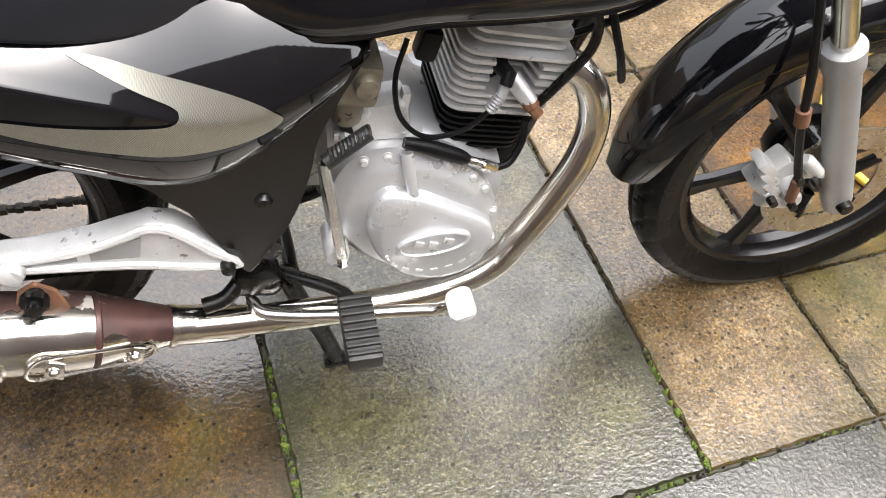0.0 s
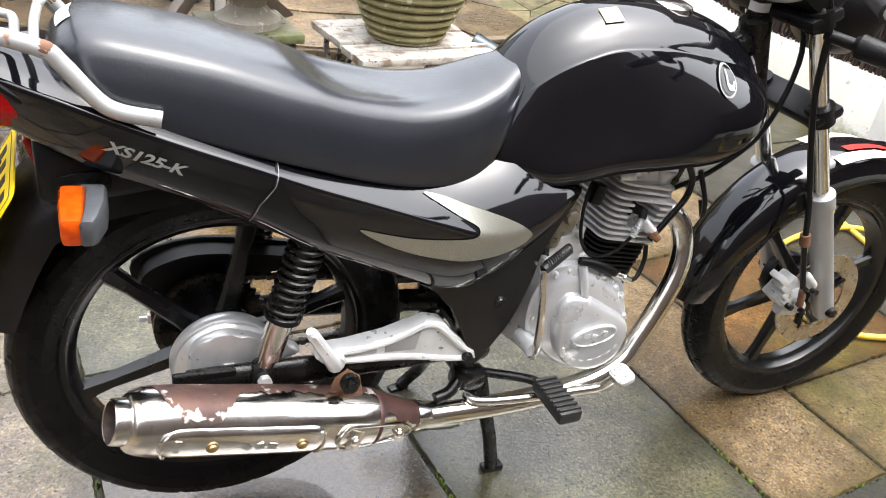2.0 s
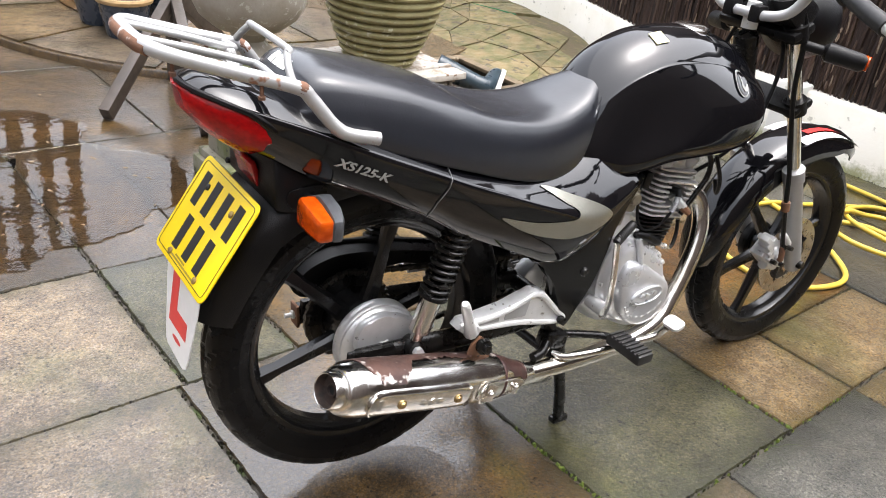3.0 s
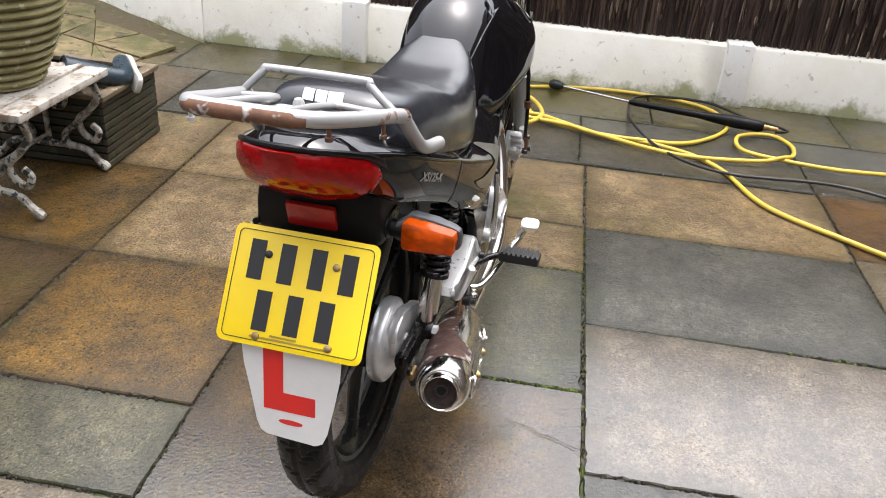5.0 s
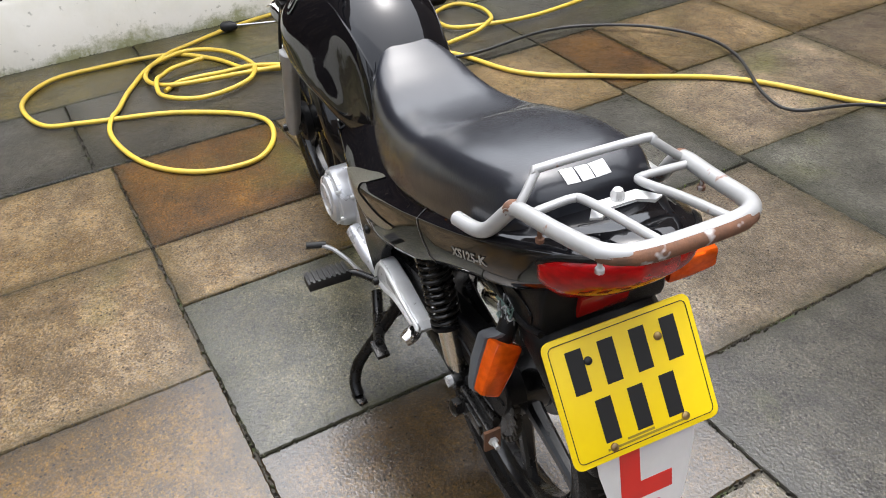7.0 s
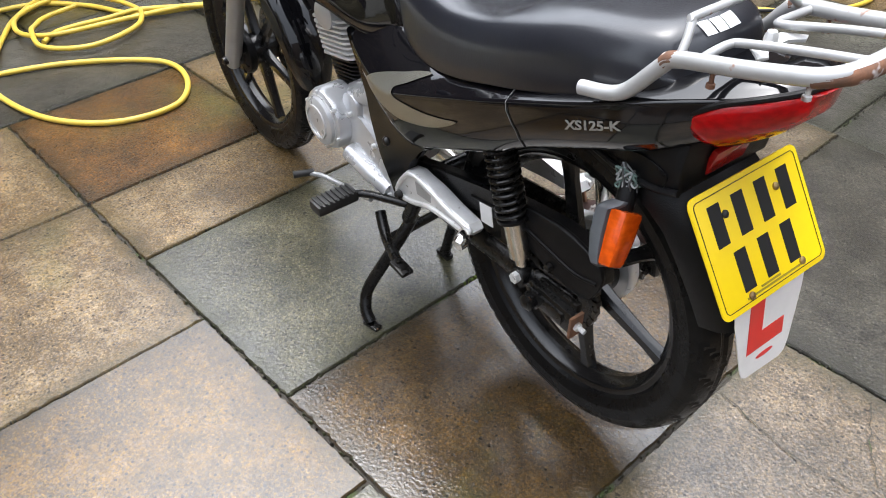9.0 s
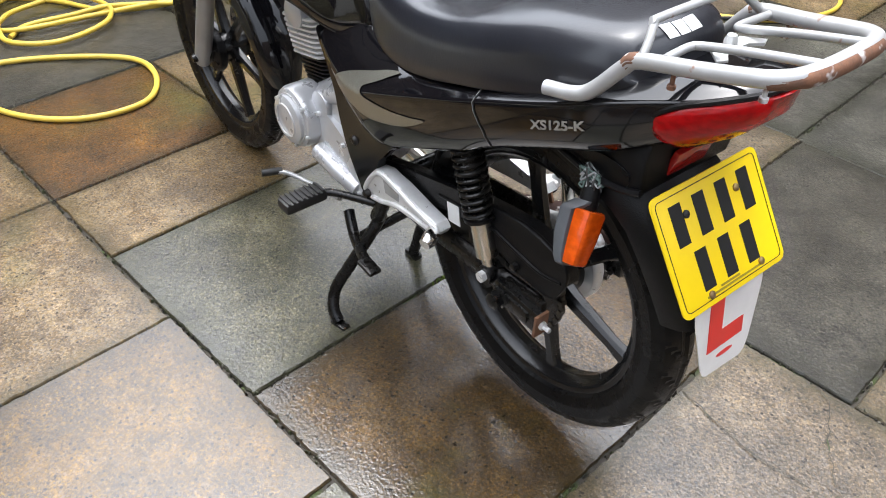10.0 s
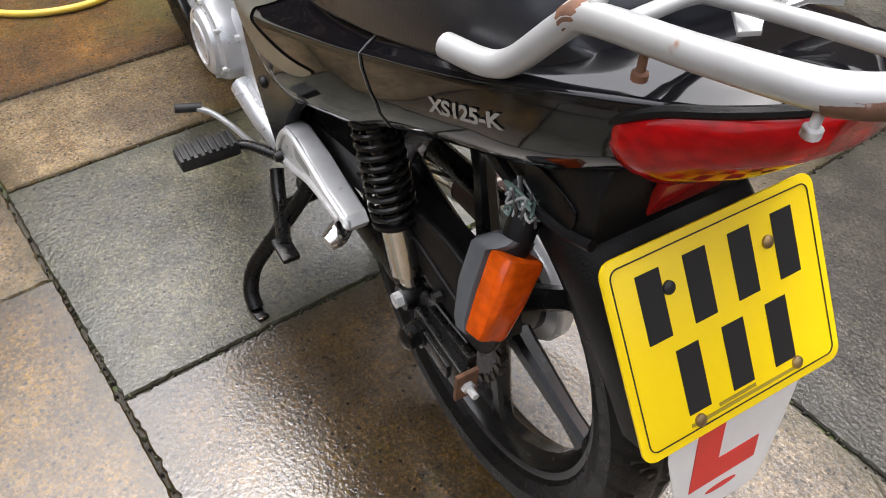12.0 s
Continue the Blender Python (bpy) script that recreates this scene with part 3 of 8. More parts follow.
def slab(x0, x1, y0, y1, tone):
    """One paving slab with worn edges, never quite square or level."""
    g = 0.0030
    rnd = lambda s: random.uniform(-s, s)
    corners = [(x0 + g + rnd(0.003), y0 + g + rnd(0.003)), (x1 - g + rnd(0.003), y0 + g + rnd(0.003)), (x1 - g + rnd(0.003), y1 - g + rnd(0.003)), (x0 + g + rnd(0.003), y1 - g + rnd(0.003))]
    tops = [rnd(0.0022) for _ in range(4)]
    outline = []
    for i in range(4):
        (ax, ay), (bx, by) = corners[i], corners[(i + 1) % 4]
        steps = max(7, int(max(abs(bx - ax), abs(by - ay)) / 0.012))
        for k in range(steps):
            f = k / steps
            wob = rnd(0.0013) if k else 0.0
            if k and random.random() < 0.10:
                wob += random.uniform(0.0015, 0.0045) * (1 if i in (0, 3) else -1)
            px, py = ax + (bx - ax) * f, ay + (by - ay) * f
            if abs(bx - ax) > abs(by - ay):
                py += wob
            else:
                px += wob
            outline.append((px, py, tops[i] * (1 - f) + tops[(i + 1) % 4] * f))
    cx, cy = (x0 + x1) / 2, (y0 + y1) / 2
    sx, sy = (x1 - x0) / 2, (y1 - y0) / 2
    bm_ = bm_of()
    low = [bm_.verts.new((x, y, -0.05)) for x, y, z in outline]
    mid = [bm_.verts.new((x, y, z - 0.004)) for x, y, z in outline]
    top = [bm_.verts.new((x - (x - cx) / sx * 0.0028, y - (y - cy) / sy * 0.0028, z)) for x, y, z in outline]
    n = len(outline)
    for a, b in ((low, mid), (mid, top)):
        for i in range(n):
            bm_.faces.new((a[i], a[(i + 1) % n], b[(i + 1) % n], b[i]))
    bm_.faces.new(top)
    return part("slab", bm_, tone, ground, angle=22)


# dark bark screening above the low wall, and the board fence that carries it
wall_run("fence_board", (WALL_X + 0.085, -7.0), (WALL_X + 0.085, 1.62), 1.75, 0.02, BARK, "dark board fence behind the bark screen")
wall_run("fence_board_bend", (WALL_X + 0.085, 1.64), (3.045, 2.62), 1.75, 0.02, BARK, "dark board fence behind the bark screen")
wall_run("fence_board_side", (3.045, 2.64), (3.275, 6.5), 1.75, 0.02, BARK, "dark board fence behind the bark screen")


def bark_screen(name, a, b, tone, count, wide, z_low, z_high, seed):
    """Split bark strips hung close together, each bent and torn a little differently."""
    rnd = random.Random(seed)
    a, b = Vector((*a, 0)), Vector((*b, 0))
    d = (b - a).normalized()
    out = Vector((d.y, -d.x, 0)) if Vector((d.y, -d.x, 0)).x < 0 else Vector((-d.y, d.x, 0))
    verts, faces = [], []
    for k in range(count):
        at = a.lerp(b, (k + rnd.random()) / count)
        w = rnd.uniform(*wide)
        z0 = rnd.uniform(*z_low)
        z1 = rnd.uniform(*z_high) if z_high[0] > 1 else z0 + rnd.uniform(*z_high)
        lean, push = rnd.uniform(-0.05, 0.05), rnd.uniform(0.004, 0.028)
        base = len(verts)
        n = 5
        for i in range(n):
            f = i / (n - 1)
            wob = rnd.uniform(-0.006, 0.006) * min(1.0, (z1 - z0) / 0.7)
            ww = w * (0.45 if i in (0, n - 1) else rnd.uniform(0.8, 1.1))
            c = at + d * (lean * f * (z1 - z0) + wob) + out * (push + rnd.uniform(-0.003, 0.003)) + Vector((0, 0, z0 + (z1 - z0) * f))
            verts += [c - d * ww / 2, c + out * 0.005, c + d * ww / 2]
        for i in range(n - 1):
            p = base + 3 * i
            faces += [(p, p + 1, p + 4, p + 3), (p + 1, p + 2, p + 5, p + 4)]
    me = bpy.data.meshes.new(name)
    me.from_pydata([tuple(v) for v in verts], [], faces)
    me.materials.append(tone)
    ob = new(name, me)
    return tagged(ob, "dark split-bark screening hung on the fence above the wall", "screen", kind="stuff")


def island_bark(name, cols, weight):
    mt = bpy.data.materials.new(name)
    mt.use_nodes = True
    n, l = mt.node_tree.nodes, mt.node_tree.links
    geo, ramp = n.new("ShaderNodeNewGeometry"), n.new("ShaderNodeValToRGB")
    ramp.color_ramp.interpolation = "LINEAR"
    e = ramp.color_ramp.elements
    e[0].position, e[0].color = 0.0, (*cols[0], 1)
    e[1].position, e[1].color = 1.0, (*cols[-1], 1)
    for pos, c in zip(weight, cols[1:-1]):
        e.new(pos).color = (*c, 1)
    tex = n.new("ShaderNodeTexNoise")
    tex.inputs["Scale"].default_value = 45
    mp = n.new("ShaderNodeMapping")
    mp.inputs["Scale"].default_value = (1, 1, 0.12)
    l.new(geo.outputs["Position"], mp.inputs["Vector"])
    l.new(mp.outputs["Vector"], tex.inputs["Vector"])
    mul = n.new("ShaderNodeMix")
    mul.data_type, mul.blend_type = "RGBA", "MULTIPLY"
    mul.inputs[0].default_value = 0.8
    l.new(geo.outputs["Random Per Island"], ramp.inputs["Fac"])
    l.new(ramp.outputs["Color"], mul.inputs[6])
    l.new(tex.outputs["Fac"], mul.inputs[7])
    b = n["Principled BSDF"]
    l.new(mul.outputs[2], b.inputs["Base Color"])
    b.inputs["Roughness"].default_value = 0.75
    bump = n.new("ShaderNodeBump")
    bump.inputs["Distance"].default_value = 0.004
    l.new(tex.outputs["Fac"], bump.inputs["Height"])
    l.new(bump.outputs["Normal"], b.inputs["Normal"])
    return mt


SCREEN = island_bark("bark_strips", ((0.028, 0.016, 0.013), (0.06, 0.034, 0.025), (0.11, 0.062, 0.045), (0.17, 0.11, 0.08)), (0.5, 0.85))
FLAKE = island_bark("bark_flakes", ((0.07, 0.038, 0.028), (0.15, 0.092, 0.064), (0.46, 0.35, 0.255)), (0.68,))
RUNS = (((WALL_X + 0.07, -7.0), (WALL_X + 0.07, 1.6)), ((WALL_X + 0.07, 1.63), (3.03, 2.6)), ((3.03, 2.64), (3.26, 6.4)))
for i, (a, b) in enumerate(RUNS):
    length = (Vector(b) - Vector(a)).length
    bark_screen("bark_screen", a, b, SCREEN, int(length * 95), (0.014, 0.034), (0.270, 0.300), (1.5, 1.78), 11 + i)
    bark_screen("bark_flakes", (a[0] - 0.018, a[1]), (b[0] - 0.018, b[1]), FLAKE, int(length * 400), (0.004, 0.017), (0.30, 1.5), (0.02, 0.15), 31 + i)

# plain unseen walls added round the yard to darken what gloss surfaces reflect
UNSEEN_WALL = material("plain_unseen_wall", (0.075, 0.055, 0.045), 0.85, second=(0.055, 0.042, 0.034), scale=2.0, grain=0.002, grain_scale=40, world_space=True)
wall_run("wall_south", (-5.2, -7.0), (-5.2, 7.0), 2.6, 0.2, UNSEEN_WALL, "plain brown wall, unseen, added to darken reflections")
# this side is tall to keep low sky off the black flanks, then drops
wall_run("wall_east", (-5.2, -4.4), (4.6, -4.4), 4.6, 0.15, UNSEEN_WALL, "plain brown wall, unseen, added to darken reflections")
wall_run("wall_east_low", (4.6, -4.4), (7.0, -4.4), 1.7, 0.15, UNSEEN_WALL, "plain low brown wall, unseen, added to close the yard")
# unseen wall added to block sky from the left slabs' reflections
wall_run("wall_house", (4.4, 0.35), (4.4, 7.0), 4.8, 0.2, UNSEEN_WALL, "plain brown wall, unseen, added behind the fence to block sky")
wall_run("wall_west", (-5.2, 6.6), (3.2, 6.6), 1.7, 0.15, UNSEEN_WALL, "plain brown wall, unseen, added to darken reflections")


# ---- the motorcycle: x ahead, y to its left, z up, standing on its centre stand ----
bike = thing("motorcycle", pose(0, -0.06, 0, -1.2, 0, -6.0), "black commuter motorcycle on its centre stand, chrome exhaust rusting, silver engine", "motorcycle")
REAR, FRONT = (-0.405, 0.012, 0.360), (0.885, 0.0, 0.297)


def smooth_outline(points, n=4):
    return [(p.x, p.z) for p in spline([(u, 0, v) for u, v in points], n, True)]


def tyre(name, at, radius, width, rim_r, wheel):
    """A road tyre with a rounded crown and grooves cut into its tread."""
    bm_ = bm_of()
    h = radius - rim_r
    half = [(rim_r, -0.62), (rim_r + 0.10 * h, -0.80), (rim_r + 0.35 * h, -0.97), (rim_r + 0.60 * h, -1.0), (rim_r + 0.78 * h, -0.90), (rim_r + 0.86 * h, -0.80), (rim_r + 0.93 * h, -0.62), (rim_r + 0.975 * h, -0.40), (rim_r + 0.995 * h, -0.2)]
    prof = half + [(radius - 0.004, -0.06), (radius - 0.004, 0.06)] + [(r, -w) for r, w in reversed(half)]
    seg = 300
    rings = []
    for k in range(seg):
        a = 2 * math.pi * k / seg
        ring = []
        for i, (r, w) in enumerate(prof):
            s = -1 if w < 0 else 1
            cut = 0.0
            if 0.2 <= abs(w) <= 0.9 and r > rim_r + 0.75 * h:
                phase = (k + (4 if s > 0 else 0) + int(abs(w) * 9)) % 10
                cut = 0.0035 if phase < 1 else 0.0
            rr = r - cut
            ring.append(Vector(at) + Vector((rr * math.cos(a), w * width / 2, rr * math.sin(a))))
        rings.append(ring)
    add_rings(bm_, rings, loop=True)
    return part(name, bm_, RUBBER, wheel, "black road tyre with grooved tread", angle=18)


def cast_wheel(name, at, rim_r, width, turn, hub_r, hub_w):
    """A black six-spoke cast wheel with a dished rim."""
    bm_ = bm_of()
    w = width / 2
    prof = [(rim_r + 0.012, -w), (rim_r + 0.004, -w * 1.02), (rim_r - 0.006, -w * 0.9), (rim_r - 0.010, -w * 0.6), (rim_r - 0.022, -w * 0.3), (rim_r - 0.024, w * 0.3), (rim_r - 0.010, w * 0.6), (rim_r - 0.006, w * 0.9), (rim_r + 0.004, w * 1.02), (rim_r + 0.012, w)]
    rings = [[Vector(at) + Vector((r * math.cos(a), h, r * math.sin(a))) for r, h in prof] for a in (2 * math.pi * k / 72 for k in range(72))]
    add_rings(bm_, rings, loop=True)
    wheel = part(name, bm_, RIM, bike, "black six-spoke cast alloy wheel")
    part("hub", lathe([(0.018, -hub_w), (hub_r * 0.8, -hub_w), (hub_r, -hub_w * 0.8), (hub_r, hub_w * 0.8), (hub_r * 0.8, hub_w), (0.018, hub_w)], at, "y", 32), RIM, wheel)
    for k in range(6):
        a = radians(turn + 60 * k)
        d, s = Vector((math.cos(a), 0, math.sin(a))), Vector((-math.sin(a), 0, math.cos(a)))
        rings = []
        for r, half, deep in ((hub_r * 0.7, 0.021, 0.016), (hub_r * 1.3, 0.016, 0.014), (rim_r * 0.75, 0.0125, 0.011), (rim_r - 0.018, 0.017, 0.012)):
            c = Vector(at) + d * r
            rings.append([c + s * half * u + Vector((0, deep * v, 0)) for u, v in ((-1, -0.5), (-0.6, -1), (0.6, -1), (1, -0.5), (1, 0.5), (0.6, 1), (-0.6, 1), (-1, 0.5))])
        bm_ = bm_of()
        add_rings(bm_, rings)
        part("spoke", bm_, RIM, wheel)
    return wheel


rear_wheel = cast_wheel("rear_wheel", REAR, 0.238, 0.062, 17, 0.062, 0.055)
tyre("tyre", REAR, 0.315, 0.092, 0.238, rear_wheel)
front_wheel = cast_wheel("front_wheel", FRONT, 0.226, 0.056, 12, 0.042, 0.05)
tyre("tyre", FRONT, 0.300, 0.080, 0.226, front_wheel)

# brake drum of the rear wheel, on the bike's right
part("brake_drum", lathe([(0.02, -0.03), (0.080, -0.040), (0.084, -0.046), (0.084, -0.062), (0.081, -0.066), (0.077, -0.066), (0.074, -0.071), (0.056, -0.080), (0.044, -0.083), (0.032, -0.090), (0.0, -0.090)], REAR, "y", 56), POLISHED, rear_wheel, "polished alloy brake drum cover")
bm = bm_of()
add_tube(bm, [(-0.47, -0.095, 0.345), (-0.455, -0.105, 0.325), (-0.448, -0.112, 0.30)], 0.007, 8)
add_tube(bm, [(-0.47, -0.088, 0.345), (-0.47, -0.112, 0.345)], 0.010, 10)
part("brake_lever", bm, FRAME, rear_wheel)
part("adjuster_nut", lathe([(0.0, -0.02), (0.008, -0.018), (0.008, 0.012), (0.0, 0.014)], (-0.458, -0.112, 0.335), "x", 10), BRASS, rear_wheel, "brass brake adjuster nut")
# brake plate with its cast stay, reaching forward to the swinging arm
stay = smooth_outline([(-0.458, 0.412), (-0.425, 0.430), (-0.385, 0.428), (-0.345, 0.408), (-0.300, 0.392), (-0.292, 0.378), (-0.315, 0.370), (-0.36, 0.372), (-0.42, 0.35), (-0.46, 0.36)], 3)
part("brake_plate", plate(stay, -0.060, -0.080, xz, 0.006), POLISHED, rear_wheel, "cast alloy brake plate")
part("axle_nut", lathe([(0.0, -0.118), (0.014, -0.118), (0.014, -0.100), (0.018, -0.098), (0.018, -0.088), (0.0, -0.088)], REAR, "y", 6), ALLOY, rear_wheel)

# front brake disc and caliper
bm = bm_of()
add_lathe(bm, [(0.112, -0.060), (0.112, -0.064), (0.072, -0.064), (0.072, -0.060), (0.112, -0.060)], FRONT, "y", 64, cap=False)
part("brake_disc", bm, material("worn_disc_steel", (0.55, 0.50, 0.42), 0.3, 0.9, second=(0.42, 0.34, 0.22), scale=20, rough_var=0.1), front_wheel, "brown-tinged steel brake disc")
for k in range(5):
    a = radians(20 + 72 * k)
    part("disc_arm", tube([Vector(FRONT) + Vector((0.035 * math.cos(a), -0.052, 0.035 * math.sin(a))), Vector(FRONT) + Vector((0.078 * math.cos(a + 0.25), -0.058, 0.078 * math.sin(a + 0.25)))], 0.009, 8), RIM, front_wheel)


part("speedometer_drive", lathe([(0.020, 0.030), (0.056, 0.034), (0.060, 0.042), (0.058, 0.056), (0.048, 0.064), (0.030, 0.066), (0.026, 0.074), (0.0, 0.075)], FRONT, "y", 36), PLASTIC, front_wheel, "black speedometer drive beside the hub")
for k in range(8):
    a = radians(22 + 45 * k)
    part("drive_rib", box((FRONT[0] + 0.042 * math.cos(a), 0.063, FRONT[2] + 0.042 * math.sin(a)), (0.026, 0.006, 0.004), 0.001, (0, -math.degrees(a), 0)), PLASTIC, front_wheel)
part("drive_cable", tube([(0.865, 0.062, 0.330), (0.835, 0.085, 0.42), (0.790, 0.100, 0.52), (0.735, 0.100, 0.64), (0.665, 0.085, 0.78), (0.60, 0.06, 0.92)], 0.005, 8, 5), PLASTIC, bike)


# swinging arm, shocks and chain guard
def swing_arm(s):
    bm_ = bm_of()
    p = [(0.03, s * 0.075, 0.335), (-0.15, s * 0.088, 0.345), (-0.32, s * 0.094, 0.356), (-0.42, s * 0.094, 0.360), (-0.470, s * 0.094, 0.361)]
    add_tube(bm_, spline(p, 4), 0.0155, 12, flat=1.55)
    add_box(bm_, pose(-0.445, s * 0.100, 0.360, 0, 2, 0), (0.095, 0.014, 0.048), 0.004)
    add_tube(bm_, [(-0.36, s * 0.085, 0.375), (-0.355, s * 0.118, 0.368)], 0.012, 10)
    return part("swing_arm", bm_, FRAME, bike)


def shock(s):
    """A spring strut: chrome foot, coils and black sleeve."""
    lo, hi = Vector((-0.358, s * 0.106, 0.368)), Vector((-0.285, s * 0.118, 0.640))
    d = hi - lo
    bm_ = bm_of()
    add_tube(bm_, [lo + d * f for f in (0.06, 0.12, 0.13, 0.43, 0.44)], [0.012, 0.012, 0.020, 0.020, 0.016], 16)
    body = part("shock_absorber", bm_, CHROME, bike, "chrome-footed spring shock absorber")
    part("damper_rod", tube([lo + d * f for f in (0.38, 0.68, 0.69, 0.97)], [0.0165, 0.0165, 0.012, 0.012], 16), RIM, body)
    side = d.cross(Vector((0, 1, 0))).normalized()
    other = d.normalized().cross(side)
    pts = []
    for k in range(11 * 16 + 1):
        a = 2 * math.pi * k / 16
        pts.append(lo + d * (0.405 + 0.525 * k / 176) + 0.0255 * (math.cos(a) * side + math.sin(a) * other))
    part("spring", tube(pts, 0.0041, 8), FRAME, body, "black coil spring")
    part("spring_seat", tube([lo + d * f for f in (0.388, 0.393, 0.413, 0.418)], [0.020, 0.029, 0.029, 0.023], 20), PLASTIC, body)
    part("spring_cap", tube([lo + d * f for f in (0.925, 0.93, 0.99, 1.0)], [0.024, 0.029, 0.027, 0.015], 20), PLASTIC, body)
    part("mounting_eye", lathe([(0.0, -0.016), (0.017, -0.016), (0.019, -0.01), (0.019, 0.01), (0.017, 0.016), (0.0, 0.016)], lo, "y", 20), FRAME, body)
    part("mounting_bolt", lathe([(0.0, s * 0.026), (0.011, s * 0.026), (0.011, s * 0.016), (0.0, s * 0.016)], lo, "y", 6), ALLOY, body)


for s in (-1, 1):
    swing_arm(s)
    shock(s)
guard = smooth_outline([(-0.528, 0.448), (-0.526, 0.478), (-0.490, 0.500), (-0.42, 0.512), (-0.30, 0.494), (-0.16, 0.462), (0.0, 0.420), (0.02, 0.392), (-0.02, 0.378), (-0.16, 0.404), (-0.27, 0.432), (-0.33, 0.432), (-0.38, 0.412), (-0.44, 0.402), (-0.485, 0.396), (-0.512, 0.412)], 2)
chain_guard = part("chain_guard", plate(guard, 0.088, 0.098, xz, 0.004), PLASTIC, bike, "black plastic chain guard")
bm = bm_of()
over = spline([(-0.520, 0, 0.440), (-0.512, 0, 0.470), (-0.480, 0, 0.490), (-0.42, 0, 0.500), (-0.30, 0, 0.484), (-0.16, 0, 0.453), (0.0, 0, 0.410)], 5)
add_rings(bm, [[Vector((v.x, 0.056, v.z - 0.006)), Vector((v.x, 0.090, v.z)), Vector((v.x, 0.090, v.z + 0.004)), Vector((v.x, 0.056, v.z - 0.002))] for v in over])
part("guard_flange", bm, PLASTIC, chain_guard)
part("guard_ridge", tube([(-0.520, 0.0985, 0.450), (-0.470, 0.0985, 0.440), (-0.400, 0.0985, 0.450), (-0.320, 0.0985, 0.462), (-0.200, 0.0985, 0.445)], 0.0035, 8, 4), PLASTIC, chain_guard)
part("guard_bolt", lathe([(0.0, 0.110), (0.007, 0.109), (0.009, 0.100), (0.0, 0.098)], (-0.415, 0, 0.418), "y", 8), FRAME, chain_guard)
CHAIN = material("oily_chain", (0.10, 0.09, 0.075), 0.4, 0.8, second=(0.04, 0.035, 0.03), scale=60)
for z0, z1 in ((0.450, 0.40), (0.285, 0.305)):
    bm = bm_of()
    a, b = Vector((-0.41, 0.062, z0)), Vector((0.05, 0.062, z1))
    n = 44
    for k in range(n):
        add_box(bm, Matrix.Translation(a.lerp(b, (k + 0.5) / n)), (0.0095, 0.012 if k % 2 else 0.007, 0.009))
    part("drive_chain", bm, CHAIN, bike, "oily drive chain")
bm = bm_of()
teeth = []
for k in range(42 * 2):
    a = 2 * math.pi * k / 84
    r = 0.092 if k % 2 else 0.084
    teeth.append((REAR[0] + r * math.cos(a), REAR[2] + r * math.sin(a)))
add_plate(bm, teeth, 0.058, 0.066, xz)
part("rear_sprocket", bm, FRAME, rear_wheel)
bm = bm_of()
for k in range(28):
    a = radians(85 + 185 * k / 27)
    add_box(bm, Matrix.Translation((REAR[0] + 0.0925 * math.cos(a), 0.062, REAR[2] + 0.0925 * math.sin(a))) @ pose(0, 0, 0, 0, 90 - math.degrees(a), 0), (0.0095, 0.012 if k % 2 else 0.007, 0.009))
part("drive_chain", bm, CHAIN, bike, "oily drive chain")
bm = box((-0.440, 0.112, 0.352), (0.110, 0.016, 0.046), 0.004, (0, -3, 0))
add_box(bm, pose(-0.445, 0.118, 0.352, 0, -3, 0), (0.060, 0.014, 0.026), 0.003)
part("chain_adjuster", bm, FRAME, bike, "black chain adjuster at the axle")
part("axle_nut", lathe([(0.0, 0.148), (0.010, 0.147), (0.017, 0.142), (0.017, 0.128), (0.021, 0.126), (0.021, 0.121), (0.0, 0.12)], (-0.405, 0, 0.350), "y", 6), FRAME, bike)
part("adjuster_plate", box((-0.498, 0.112, 0.349), (0.006, 0.030, 0.048), 0.001, (0, -3, 0)), RUST_DRY, bike, "rusted adjuster end plate")
part("adjuster_bolt", tube([(-0.49, 0.112, 0.349), (-0.506, 0.112, 0.349), (-0.507, 0.112, 0.349), (-0.520, 0.112, 0.349)], [0.009, 0.009, 0.005, 0.005], 6), ALLOY, bike)
part("warning_label", box((-0.243, 0.0995, 0.428), (0.034, 0.0016, 0.044), 0.0, (0, 8, 0)), WHITE, bike, "small white label on the chain guard")


# ---- bodywork ----
def tank_ring(x, zt, zb, w, c, drop, knee=0.0, soft=0.003):
    """A broad crown rolling down to a crease at c, then flanks spreading to w along the lower edge, hollowed by knee."""
    h = zt - zb
    low = zb + 0.10 * h
    edge = zt - drop - soft
    flank = lambda f, spread: (x, c + soft + spread * (w - c - soft) - knee * math.sin(math.pi * f), edge + (low - edge) * f)
    return mirrored([(x, 0, zt), (x, c * 0.36, zt - 0.10 * drop), (x, c * 0.68, zt - 0.40 * drop), (x, c * 0.90, zt - 0.78 * drop), (x, c, zt - drop), (x, c + soft, edge), flank(0.16, 0.34), flank(0.42, 0.68), flank(0.72, 0.90), (x, w, low), (x, w - 0.001, zb + 0.009), (x, w * 0.97, zb + 0.002), (x, w * 0.90, zb), (x, 0.03, zb + 0.06), (x, 0, zb + 0.065)])


